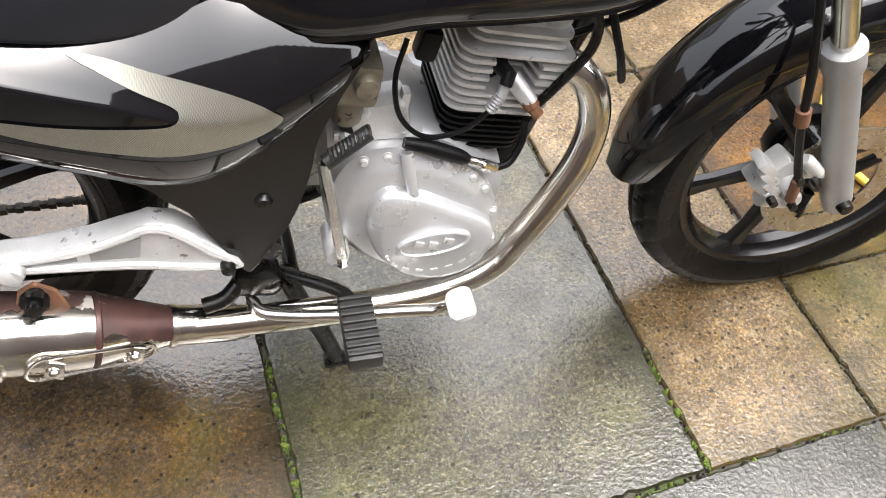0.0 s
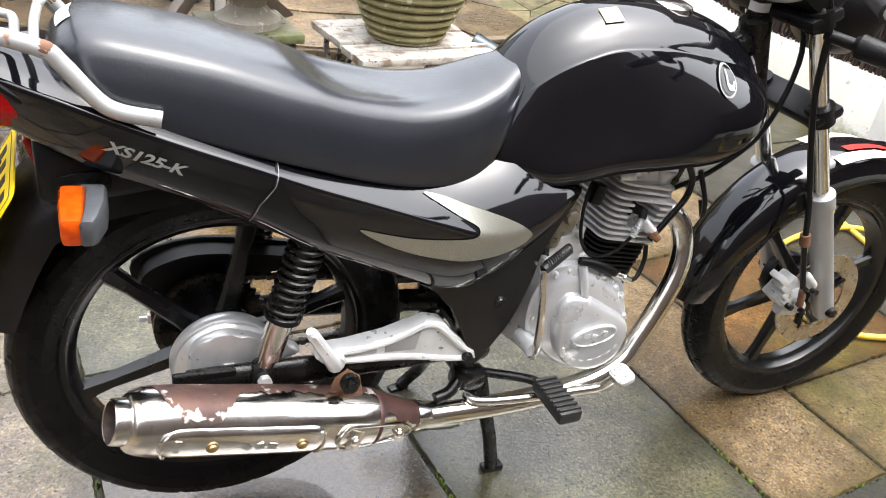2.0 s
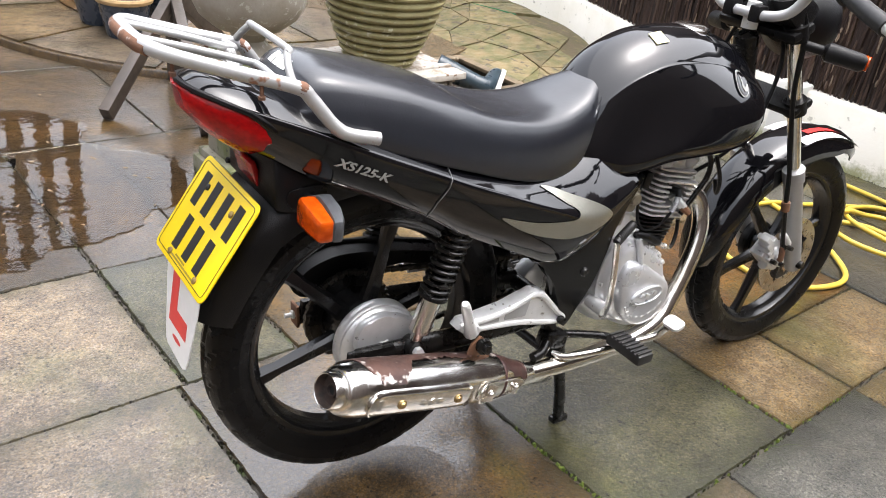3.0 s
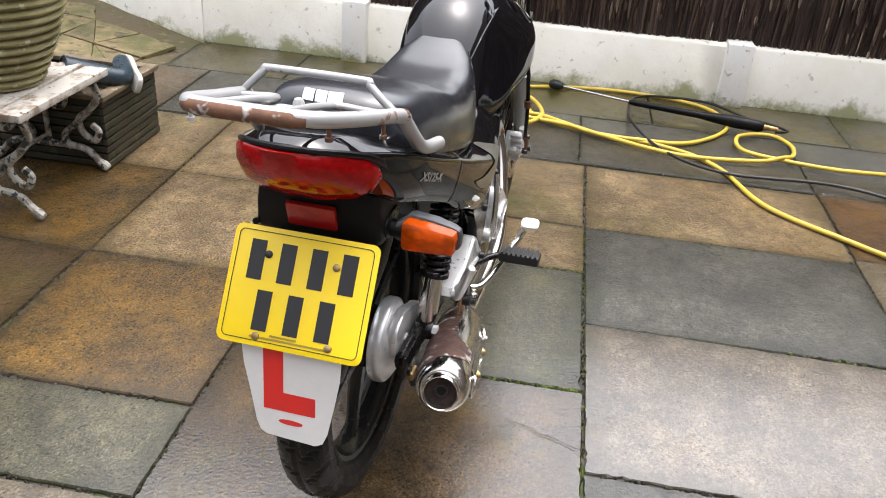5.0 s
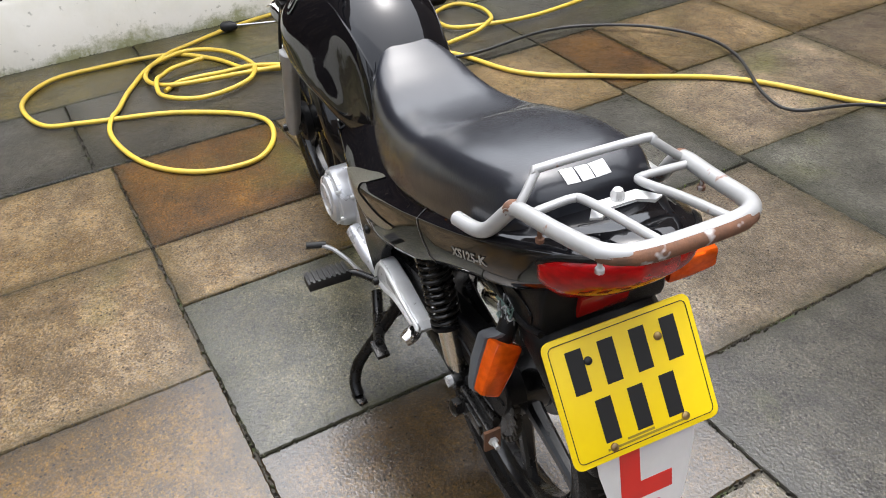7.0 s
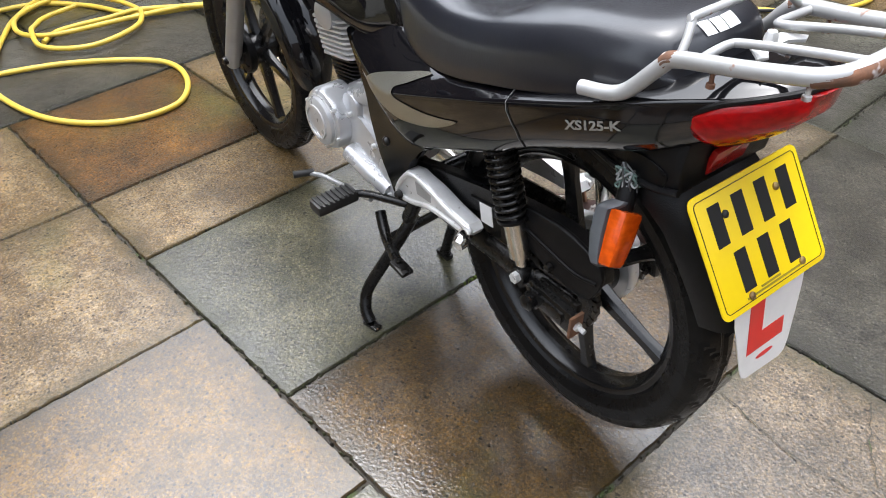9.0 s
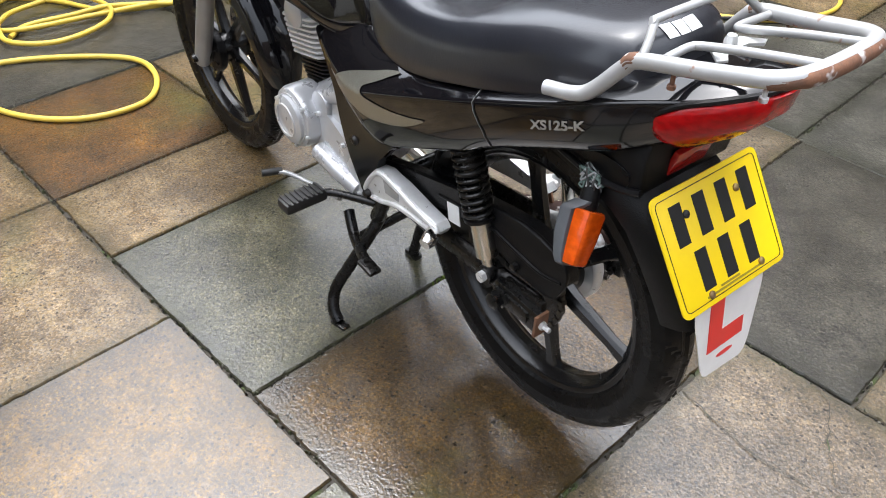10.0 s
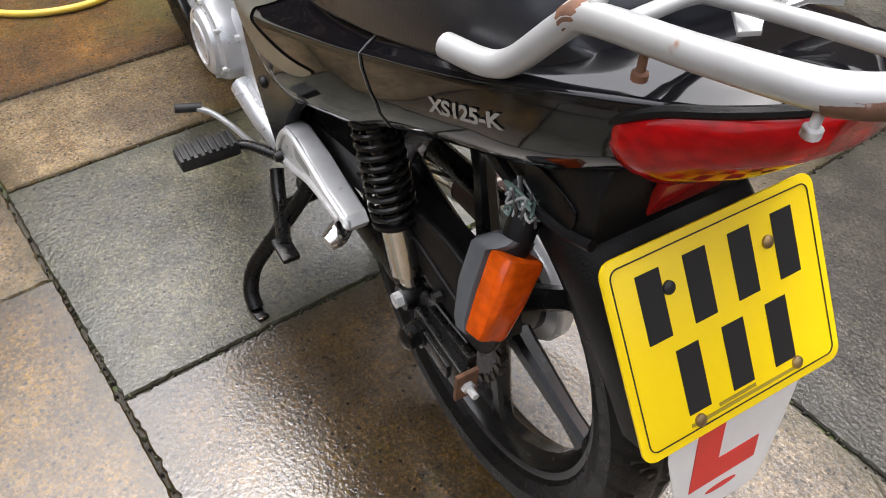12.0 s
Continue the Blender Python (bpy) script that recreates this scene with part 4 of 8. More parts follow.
TANK = [(-0.004, 0.752, 0.706, 0.082, 0.050, 0.020), (0.014, 0.795, 0.694, 0.099, 0.062, 0.030), (0.045, 0.840, 0.680, 0.110, 0.074, 0.038, 0.003), (0.09, 0.882, 0.668, 0.123, 0.084, 0.044, 0.008), (0.14, 0.909, 0.676, 0.137, 0.090, 0.048, 0.014), (0.20, 0.926, 0.692, 0.149, 0.092, 0.050, 0.012),
        (0.30, 0.929, 0.698, 0.158, 0.096, 0.054, 0.003), (0.39, 0.912, 0.706, 0.160, 0.096, 0.054, -0.006), (0.455, 0.888, 0.728, 0.150, 0.086, 0.044, -0.006), (0.50, 0.860, 0.756, 0.122, 0.064, 0.030), (0.525, 0.83, 0.778, 0.08, 0.04, 0.016)]
tank = part("fuel_tank", loft([tank_ring(*t) for t in TANK], 4, 5), PAINT, bike, "glossy black fuel tank", angle=34)


def seat_ring(x, zt, zs, zb, w):
    """zt in the middle, zs along the shoulders, zb along the piped lower edge."""
    h = zs - zb
    return mirrored([(x, 0, zt), (x, w * 0.34, 0.82 * zt + 0.18 * zs), (x, w * 0.62, 0.35 * zt + 0.65 * zs), (x, w * 0.84, zs - 0.008), (x, w * 0.965, zs - 0.028 - 0.06 * h), (x, w * 1.02, zb + 0.42 * h), (x, w * 1.05, zb + 0.012), (x, w * 1.0, zb), (x, w * 0.6, zb + 0.004), (x, 0, zb + 0.006)])


SEAT = [(-0.612, 0.858, 0.852, 0.832, 0.060), (-0.600, 0.886, 0.876, 0.824, 0.088), (-0.565, 0.905, 0.896, 0.808, 0.110), (-0.50, 0.897, 0.889, 0.790, 0.123), (-0.42, 0.880, 0.872, 0.765, 0.130), (-0.36, 0.864, 0.854, 0.746, 0.133), (-0.315, 0.850, 0.840, 0.732, 0.133), (-0.285, 0.832, 0.831, 0.723, 0.132), (-0.25, 0.811, 0.819, 0.711, 0.130), (-0.20, 0.799, 0.806, 0.696, 0.126), (-0.13, 0.792, 0.794, 0.681, 0.119),
        (-0.06, 0.800, 0.795, 0.679, 0.109), (-0.01, 0.816, 0.808, 0.699, 0.098), (0.020, 0.828, 0.820, 0.745, 0.086), (0.046, 0.838, 0.832, 0.80, 0.066)]
seat = part("seat", loft([seat_ring(*t) for t in SEAT], 4, 5), VINYL, bike, "stepped dual seat in black vinyl", angle=60)


def tail_ring(x, top, yi, zi, yc, zc, zl, yl):
    """Half a ring of the side panels: a ledge from the inner edge (yi, zi) down to the crease (yc, zc), a flank below it to (yl, zl)."""
    e = min(0.006, 0.22 * (zc - zl), 0.3 * (zi - zc) + 0.0015)
    ly, lz = yi - yc, zi - zc
    ll = max(math.hypot(ly, lz), 1e-4)
    ly, lz = ly / ll, lz / ll
    fy, fz = yl - yc, zl - zc
    inner = min(max(zl + 0.3 * (zc - zl), 0.715 if x < -0.18 else zl + 0.02), top - 0.012)
    belly = 0.004 * min(1.0, (zc - zl) / 0.08)
    return mirrored([(x, 0, top), (x, yi * 0.6, top), (x, yi, zi), (x, yc + ly * e * 3, zc + lz * e * 3), (x, yc + ly * e, zc + lz * e), (x, yc + ly * 0.3 * e, zc + lz * 0.3 * e), (x, yc + fy * 0.02, zc - 0.4 * e), (x, yc + fy * 0.08 + 0.0006, zc - 1.6 * e), (x, yc + fy * 0.4 + belly, zc + fz * 0.45), (x, yc + fy * 0.75 + belly, zc + fz * 0.75), (x, yl, zl + 0.06 * (zc - zl)), (x, yl - 0.004, zl), (x, yl - 0.014, zl + 0.003), (x, yl - 0.022, zl + 0.012), (x, yl * 0.7, inner), (x, 0, inner + 0.002)])


TAIL = [(-0.744, 0.880, 0.020, 0.879, 0.040, 0.872, 0.860, 0.036), (-0.722, 0.885, 0.040, 0.882, 0.066, 0.868, 0.838, 0.058), (-0.690, 0.880, 0.058, 0.877, 0.088, 0.858, 0.802, 0.076), (-0.650, 0.870, 0.072, 0.866, 0.107, 0.846, 0.780, 0.095), (-0.60, 0.853, 0.085, 0.850, 0.126, 0.830, 0.752, 0.113), (-0.55, 0.837, 0.094, 0.833, 0.139, 0.811, 0.732, 0.127), (-0.50, 0.818, 0.100, 0.814, 0.145, 0.790, 0.712, 0.134),
        (-0.44, 0.796, 0.105, 0.791, 0.150, 0.766, 0.686, 0.140), (-0.376, 0.770, 0.110, 0.766, 0.154, 0.741, 0.655, 0.144), (-0.30, 0.742, 0.112, 0.737, 0.157, 0.710, 0.610, 0.146), (-0.22, 0.717, 0.112, 0.712, 0.159, 0.680, 0.574, 0.148), (-0.144, 0.700, 0.110, 0.694, 0.160, 0.650, 0.538, 0.146), (-0.08, 0.700, 0.106, 0.692, 0.160, 0.625, 0.510, 0.143),
        (-0.03, 0.706, 0.104, 0.698, 0.159, 0.606, 0.507, 0.141), (0.02, 0.710, 0.105, 0.702, 0.155, 0.602, 0.530, 0.139), (0.06, 0.704, 0.108, 0.696, 0.148, 0.610, 0.560, 0.137), (0.10, 0.690, 0.110, 0.683, 0.141, 0.628, 0.594, 0.134), (0.13, 0.677, 0.112, 0.671, 0.134, 0.645, 0.622, 0.130), (0.15, 0.664, 0.112, 0.660, 0.124, 0.652, 0.644, 0.121)]
tail = part("side_fairing", loft([tail_ring(*t) for t in TAIL], 1, 5), PAINT, bike, "glossy black side panels and tail", angle=60)

from mathutils.bvhtree import BVHTree


def skin_of(ob):
    me = ob.data
    return BVHTree.FromPolygons([v.co.copy() for v in me.vertices], [tuple(p.vertices) for p in me.polygons])


TAIL_SKIN, TANK_SKIN, SEAT_SKIN = skin_of(tail), skin_of(tank), skin_of(seat)


def on_skin(skin, u, v, s, lift):
    hit = skin.ray_cast(Vector((u, s * 0.6, v)), Vector((0, -s, 0)))
    if hit[0] is None:
        near = skin.find_nearest(Vector((u, s * 0.15, v)))
        return near[0] + near[1] * lift
    n = hit[1] if hit[1].y * s > 0 else -hit[1]
    return hit[0] + n * lift


def decal(name, outline, skin, s, material_, parent, label="", lift=0.0016, cuts=3):
    """A thin film laid on curved bodywork."""
    bm_ = bm_of()
    bm_.faces.new([bm_.verts.new((u, 0, v)) for u, v in outline])
    bm_.normal_update()
    bmesh.ops.triangulate(bm_, faces=bm_.faces[:])
    for _ in range(cuts + 3):
        long = [e for e in bm_.edges if e.calc_length() > 0.008]
        if not long:
            break
        bmesh.ops.subdivide_edges(bm_, edges=long, cuts=1)
        bmesh.ops.triangulate(bm_, faces=bm_.faces[:])
    for v in bm_.verts:
        v.co = on_skin(skin, v.co.x, v.co.z, s, lift)
    return part(name, bm_, material_, parent, label, angle=80)


SWOOSH = [(-0.128, 0.675), (-0.095, 0.667), (-0.057, 0.652), (-0.015, 0.637), (0.020, 0.623), (0.046, 0.609), (0.058, 0.596), (0.042, 0.582), (0.0, 0.570), (-0.055, 0.567), (-0.106, 0.578), (-0.154, 0.594), (-0.197, 0.615), (-0.234, 0.641), (-0.192, 0.629), (-0.148, 0.6175), (-0.100, 0.610), (-0.061, 0.607), (-0.044, 0.610), (-0.0395, 0.6165), (-0.046, 0.6245), (-0.073, 0.640), (-0.102, 0.658)]
for s in (-1, 1):
    decal("trim_swoosh", smooth_outline(SWOOSH, 5), TAIL_SKIN, s, SILVER, bike, "silver mesh-patterned swoosh trim", 0.0022)
    decal("panel_seam", [(-0.350, 0.742), (-0.346, 0.742), (-0.352, 0.715), (-0.372, 0.690), (-0.384, 0.660), (-0.388, 0.660), (-0.377, 0.690), (-0.357, 0.715)], TAIL_SKIN, s, PLASTIC, bike, "", 0.0008)
    decal("worn_edge", [(-0.3475, 0.742), (-0.346, 0.742), (-0.352, 0.715), (-0.372, 0.690), (-0.384, 0.660), (-0.3862, 0.660), (-0.3738, 0.690), (-0.3537, 0.715)], TAIL_SKIN, s, SEAM_GREY, bike, "pale worn edge of the panel seam", 0.0014)

# lower frame cover and bolt
COVER_BLACK = material("satin_black_cover", (0.004, 0.004, 0.0045), 0.14, second=(0.007, 0.007, 0.007), scale=9, grain=0.0003, grain_scale=300, rough_var=0.06)
for s in (-1, 1):
    cover = smooth_outline([(-0.12, 0.52), (-0.03, 0.51), (0.06, 0.572), (0.148, 0.662), (0.121, 0.608), (0.094, 0.547), (0.083, 0.494), (0.058, 0.422), (0.024, 0.368), (0.004, 0.335), (-0.012, 0.365), (-0.030, 0.405), (-0.066, 0.480)], 3)
    part("frame_cover", plate(cover, s * 0.112, s * 0.134, xz, 0.006), COVER_BLACK, bike, "black lower frame cover")
    part("cover_bolt", lathe([(0.0, s * 0.141), (0.007, s * 0.140), (0.011, s * 0.134), (0.011, s * 0.130), (0.0, s * 0.13)], (0.03, 0, 0.463), "y", 12), FRAME, bike)

# frame tubes
bm = bm_of()
add_tube(bm, spline([(0.50, 0, 0.80), (0.46, 0, 0.68), (0.40, 0, 0.50), (0.36, 0, 0.36)], 5), 0.02, 12)
add_tube(bm, spline([(0.52, 0, 0.86), (0.3, 0, 0.80), (0.0, 0, 0.70)], 5), 0.022, 12)
for s in (-1, 1):
    add_tube(bm, spline([(0.02, s * 0.07, 0.68), (0.0, s * 0.085, 0.5), (0.0, s * 0.09, 0.33), (0.03, s * 0.09, 0.25)], 5), 0.017, 10)
    add_tube(bm, spline([(0.05, s * 0.08, 0.68), (-0.28, s * 0.10, 0.70), (-0.55, s * 0.09, 0.76)], 5), 0.014, 10)
add_tube(bm, [(0.03, -0.1, 0.335), (0.03, 0.1, 0.335)], 0.018, 12)
part("frame", bm, FRAME, bike, "black tubular steel frame")
part("steering_head", tube([(0.60, 0, 0.70), (0.565, 0, 0.78), (0.53, 0, 0.90)], 0.028, 16), FRAME, bike)

# rear mudguard and number plate bracket
GUARD = [(-0.36, 0.705, 0.060), (-0.46, 0.705, 0.075), (-0.55, 0.700, 0.092), (-0.61, 0.690, 0.100), (-0.66, 0.655, 0.098), (-0.69, 0.60, 0.088), (-0.715, 0.54, 0.074), (-0.735, 0.485, 0.062)]
rings = []
for i, (x, z, w) in enumerate(GUARD):
    x0, z0, _ = GUARD[max(i - 1, 0)]
    x1, z1, _ = GUARD[min(i + 1, len(GUARD) - 1)]
    t = Vector((x1 - x0, 0, z1 - z0)).normalized()
    up = Vector((-t.z, 0, t.x)) * (1 if t.x < 0 else 1)
    if up.z < 0 or (up.x > 0 and abs(up.z) < 0.5):
        up = -up
    c = Vector((x, 0, z))
    rings.append([c + Vector((0, y, 0)) + up * u for y, u in ((w, -0.045), (w, -0.01), (w * 0.8, 0.010), (0, 0.016), (-w * 0.8, 0.010), (-w, -0.01), (-w, -0.045), (-w + 0.006, -0.045), (-w + 0.006, -0.012), (-w * 0.76, 0.004), (0, 0.010), (w * 0.76, 0.004), (w - 0.006, -0.012), (w - 0.006, -0.045))])
bm = bm_of()
add_rings(bm, rings)
part("rear_mudguard", bm, PLASTIC, bike, "black plastic rear mudguard", angle=50)
under = lambda x, zt, zb, w: mirrored([(x, 0, zt), (x, w * 0.7, zt), (x, w * 0.94, zt - 0.006), (x, w, zt - 0.022), (x, w * 1.03, 0.5 * (zt + zb)), (x, w * 1.04, zb + 0.010), (x, w * 0.99, zb), (x, 0, zb)])
bm = loft([under(*q) for q in ((-0.40, 0.715, 0.690, 0.070), (-0.47, 0.745, 0.692, 0.084), (-0.54, 0.762, 0.688, 0.094), (-0.60, 0.775, 0.684, 0.098), (-0.632, 0.778, 0.690, 0.096), (-0.638, 0.772, 0.700, 0.088))], 1, 4)
part("lamp_bracket", bm, PLASTIC, bike, "moulded black plastic under the tail", angle=40)
part("moulded_step", tube([(-0.640, 0.100, 0.700), (-0.600, 0.104, 0.690), (-0.540, 0.101, 0.686), (-0.480, 0.092, 0.688)], 0.0055, 8, 4), PLASTIC, bike)
for s in (-1, 1):
    part("indicator_pocket", plate(smooth_outline([(-0.616, 0.722), (-0.560, 0.728), (-0.552, 0.706), (-0.570, 0.690), (-0.612, 0.694)], 4), s * 0.1005, s * 0.1035, xz, 0.001), RUBBER, bike)

# number plate: a plane leaning back, its foot furthest out
P_TOP, P_LOW = Vector((-0.664, 0.002, 0.706)), Vector((-0.760, 0.0, 0.560))
P_UP = (P_TOP - P_LOW).normalized()
P_OUT = Vector((0, 1, 0)).cross(P_UP)
P_OUT = P_OUT if P_OUT.x < 0 else -P_OUT
P_MID = (P_TOP + P_LOW) / 2


def on_plate(u, v, w):
    """u to the reader's right, v up the plate, w out of it."""
    return P_MID + Vector((0, -u, 0)) + P_UP * v + P_OUT * w


def bar(bm_, x0, y0, x1, y1, width, lift, put):
    d = Vector((x1 - x0, y1 - y0))
    n = Vector((-d.y, d.x)).normalized() * width / 2
    add_plate(bm_, [(x0 - n.x, y0 - n.y), (x1 - n.x, y1 - n.y), (x1 + n.x, y1 + n.y), (x0 + n.x, y0 + n.y)], lift, lift + 0.0006, put)


number_plate = part("number_plate", plate(rounded(0.229, 0.178, 0.012), 0.0, 0.0026, on_plate, 0.0006), YELLOW, bike, "yellow rear registration plate with dark bars")
for row, count, span in ((0.038, 4, 0.19), (-0.036, 3, 0.146)):
    for k in range(count):
        cx = (k - (count - 1) / 2) * span / count * 1.02
        bm = bm_of()
        add_plate(bm, [(cx - 0.012, row - 0.030), (cx + 0.012, row - 0.030), (cx + 0.012, row + 0.030), (cx - 0.012, row + 0.030)], 0.0028, 0.0033, on_plate)
        part("plate_bar", bm, INK, number_plate)
bm = bm_of()
edge = rounded(0.213, 0.162, 0.008)
for k in range(len(edge)):
    bar(bm, *edge[k], *edge[(k + 1) % len(edge)], 0.0011, 0.0028, on_plate)
part("border_line", bm, INK, number_plate)
bm = bm_of()
bar(bm, -0.062, -0.0755, 0.062, -0.0755, 0.003, 0.0030, on_plate)
bar(bm, -0.03, -0.0705, 0.012, -0.0705, 0.003, 0.0030, on_plate)
part("maker_line", bm, FAINT_INK, number_plate)
for u, v, tone in ((-0.055, 0.048, INK), (0.053, 0.046, BRASS), (-0.052, -0.0745, BRASS), (0.062, -0.072, BRASS)):
    bm = bm_of()
    add_rings(bm, [[on_plate(u + r * math.cos(a), v + r * math.sin(a), w) for a in (2 * math.pi * k / 12 for k in range(12))] for r, w in ((0.0062, 0.0022), (0.0058, 0.0048), (0.0028, 0.0064))])
    part("plate_screw", bm, tone, number_plate)

# learner plate hung below it
L_TOP, L_LOW = Vector((-0.752, -0.002, 0.560)), Vector((-0.772, -0.006, 0.418))
L_UP = (L_TOP - L_LOW).normalized()
L_OUT = Vector((-L_UP.z, 0, L_UP.x))


def on_l(u, v, w):
    """v runs from 0 at the top edge down to -0.156."""
    return L_TOP + Vector((0, -u, 0)) + L_UP * v + L_OUT * (w - 0.003)


learner = part("learner_plate", plate([(-0.080, 0.0), (-0.076, -0.04), (-0.066, -0.085), (-0.056, -0.135), (-0.050, -0.150), (-0.040, -0.156), (0.040, -0.160), (0.052, -0.154), (0.060, -0.135), (0.070, -0.085), (0.078, -0.04), (0.080, 0.0)], 0.0, 0.0016, on_l), WHITE, bike, "tapered white plastic learner plate with red L")
part("letter", plate([(-0.044, -0.004), (-0.012, -0.004), (-0.012, -0.078), (0.040, -0.078), (0.040, -0.110), (-0.044, -0.110)], 0.0018, 0.0024, on_l), RED_FILM, learner, "red letter L")
bm = bm_of()
add_plate(bm, [(0.020 * math.cos(a), -0.128 + 0.0045 * math.sin(a)) for a in (2 * math.pi * k / 20 for k in range(20))], 0.0018, 0.0022, on_l)
part("maker_mark", bm, RED_FILM, learner)

# tail lamp and reflector
half = [(-0.640, 0.1045, 0.8110, 0.8090, 0.0), (-0.646, 0.1070, 0.820, 0.800, 0.0), (-0.660, 0.1055, 0.832, 0.793, 0.002), (-0.682, 0.0975, 0.847, 0.788, 0.012), (-0.706, 0.0850, 0.857, 0.782, 0.032), (-0.728, 0.0670, 0.865, 0.777, 0.054), (-0.745, 0.0440, 0.870, 0.774, 0.070), (-0.754, 0.0190, 0.873, 0.772, 0.080)]
half.append((-0.757, 0.0, 0.874, 0.774, 0.082))
fine = [(a.x, a.y, a.z, b.x, b.y) for a, b in zip(spline([(x, y, zt) for x, y, zt, zb, k in half], 4), spline([(zb, k, 0) for x, y, zt, zb, k in half], 4))]
full = fine + [(x, -y, zt, zb, inset) for x, y, zt, zb, inset in reversed(fine[:-1])]
bm = bm_of()
cols = []
for i, (x, y, zt, zb, inset) in enumerate(full):
    g = min(1.0, i / 6, (len(full) - 1 - i) / 6)
    y += 0.003 * g
    cols.append([Vector((x + 0.012 * g, y * (1 - 0.04 * g), zt + 0.003 * g)), Vector((x, y, zt - 0.002 * g)), Vector((x - 0.004 * g + 0.12 * inset, y * (1 + 0.01 * g), zt * 0.66 + zb * 0.34)), Vector((x + 0.45 * inset, y, zt * 0.3 + zb * 0.7)), Vector((x + inset * 0.85, y * (1 - 0.03 * g), zb + 0.006 * g)), Vector((x + inset + 0.006 * g, y * (1 - 0.06 * g), zb)), Vector((x + inset + 0.02 * g, y * (1 - 0.12 * g), zb + 0.012 * g)), Vector((x + 0.055 * g, y * (1 - 0.18 * g), zt - 0.02 * g))])
add_rings(bm, cols)
tail_lamp = part("tail_lamp", bm, RED_LENS, bike, "wide red tail lamp lens", angle=75)
part("lamp_seal", tube([(x + 0.007, y * 0.985, zt + 0.003) for x, y, zt, zb, inset in full[2:-2]], 0.0048, 8), PLASTIC, bike, "black seal round the tail lamp's upper edge")
bm = bm_of()
for k in range(11):
    for j in range(4):
        y = (k - 5) * 0.0165
        x = -0.722 + 0.018 * (3 - j) + 7.0 * y * y
        add_box(bm, pose(x, y, 0.786 + j * 0.020, 14 * ((k + j) % 3), 20 * ((k * 2 + j) % 3 - 1), 24 * ((k + 2 * j) % 3 - 1)), (0.005, 0.0155, 0.0185))
part("lamp_facets", bm, REFLECTOR, tail_lamp)
part("red_reflector", box((-0.641, 0.006, 0.727), (0.010, 0.079, 0.042), 0.003, (0, -16, 0)), RED_PLAIN, bike, "oblong red rear reflector")


# indicators
INDICATOR_GREY = material("grey_black_plastic", (0.06, 0.065, 0.07), 0.4, second=(0.04, 0.04, 0.045), scale=20)


def indicator(at, out, k=1.0):
    """out: the way its stalk points; the amber lens faces backwards."""
    o = Vector(out).normalized()
    back = Vector((-1, 0, 0))
    back = (back - o * back.dot(o)).normalized()
    up = o.cross(back)
    at = Vector(at)
    bm_ = bm_of()
    add_tube(bm_, [at - o * 0.03, at, at + o * 0.035, at + o * 0.04], [0.014, 0.0145, 0.0145, 0.012], 14)
    stalk = part("indicator", bm_, PLASTIC, bike, "amber rear indicator on a black stalk")

    def ring(dist, h, b0, b1):
        c = at + o * dist * k + back * k * (b0 + b1) / 2
        out_ = []
        for i in range(28):
            a = 2 * math.pi * i / 28
            ca, sa = math.cos(a), math.sin(a)
            f = (abs(ca) ** 6 + abs(sa) ** 6) ** (-1 / 6)
            out_.append(c + up * h * k * f * sa + back * k * f * ca * (b1 - b0) / 2)
        return out_
    bm_ = bm_of()
    add_rings(bm_, [ring(0.0365, 0.0195, -0.006, 0.019), ring(0.038, 0.0222, -0.007, 0.023), ring(0.042, 0.0232, -0.008, 0.0245), ring(0.078, 0.0215, -0.008, 0.0225), ring(0.112, 0.0178, -0.008, 0.0185), ring(0.117, 0.0168, -0.007, 0.017), ring(0.119, 0.0140, -0.005, 0.014)])
    part("lens", bm_, AMBER_LENS, stalk, "amber lens", angle=40)
    bm_ = bm_of()
    add_rings(bm_, [ring(0.024, 0.0145, -0.016, 0.012), ring(0.030, 0.0175, -0.024, 0.010), ring(0.0355, 0.0225, -0.030, 0.004), ring(0.041, 0.0240, -0.032, -0.0065), ring(0.078, 0.0225, -0.032, -0.0070), ring(0.110, 0.0188, -0.025, -0.006), ring(0.120, 0.0165, -0.020, -0.004), ring(0.123, 0.0110, -0.016, -0.006)])
    part("housing", bm_, INDICATOR_GREY, stalk, angle=40)
    part("bulb_backing", tube([at + o * 0.055, at + o * 0.10], 0.008, 8), REFLECTOR, stalk)
    return stalk


indicator((-0.586, -0.090, 0.702), (-0.10, -1, -0.02))
indicator((-0.560, 0.103, 0.672), (-0.24, 0.50, -0.83))

WIRE_TONES = [material("bared_wire_" + tone, col, 0.5) for tone, col in (("green", (0.10, 0.15, 0.13)), ("white", (0.30, 0.31, 0.31)), ("grey", (0.05, 0.05, 0.05)))]
for k in range(22):
    p = [Vector((-0.560 + random.uniform(-0.020, 0.020), 0.104 + random.uniform(-0.004, 0.014), 0.686 + random.uniform(-0.018, 0.018))) for _ in range(4)]
    part("loose_wire", tube(p, 0.0015, 6, 4), WIRE_TONES[k % 3], bike, "bared wires at the broken indicator" if k == 0 else "")

# carrying rack
rail = []
for s in (-1, 1):
    rail.append([(-0.490, s * 0.146, 0.812), (-0.535, s * 0.139, 0.820), (-0.560, s * 0.132, 0.834), (-0.595, s * 0.122, 0.876), (-0.616, s * 0.120, 0.893), (-0.70, s * 0.108 + 0.009, 0.914), (-0.765, s * 0.098 + 0.015, 0.931), (-0.790, s * 0.089 + 0.017, 0.938), (-0.805, s * 0.071 + 0.017, 0.942)])
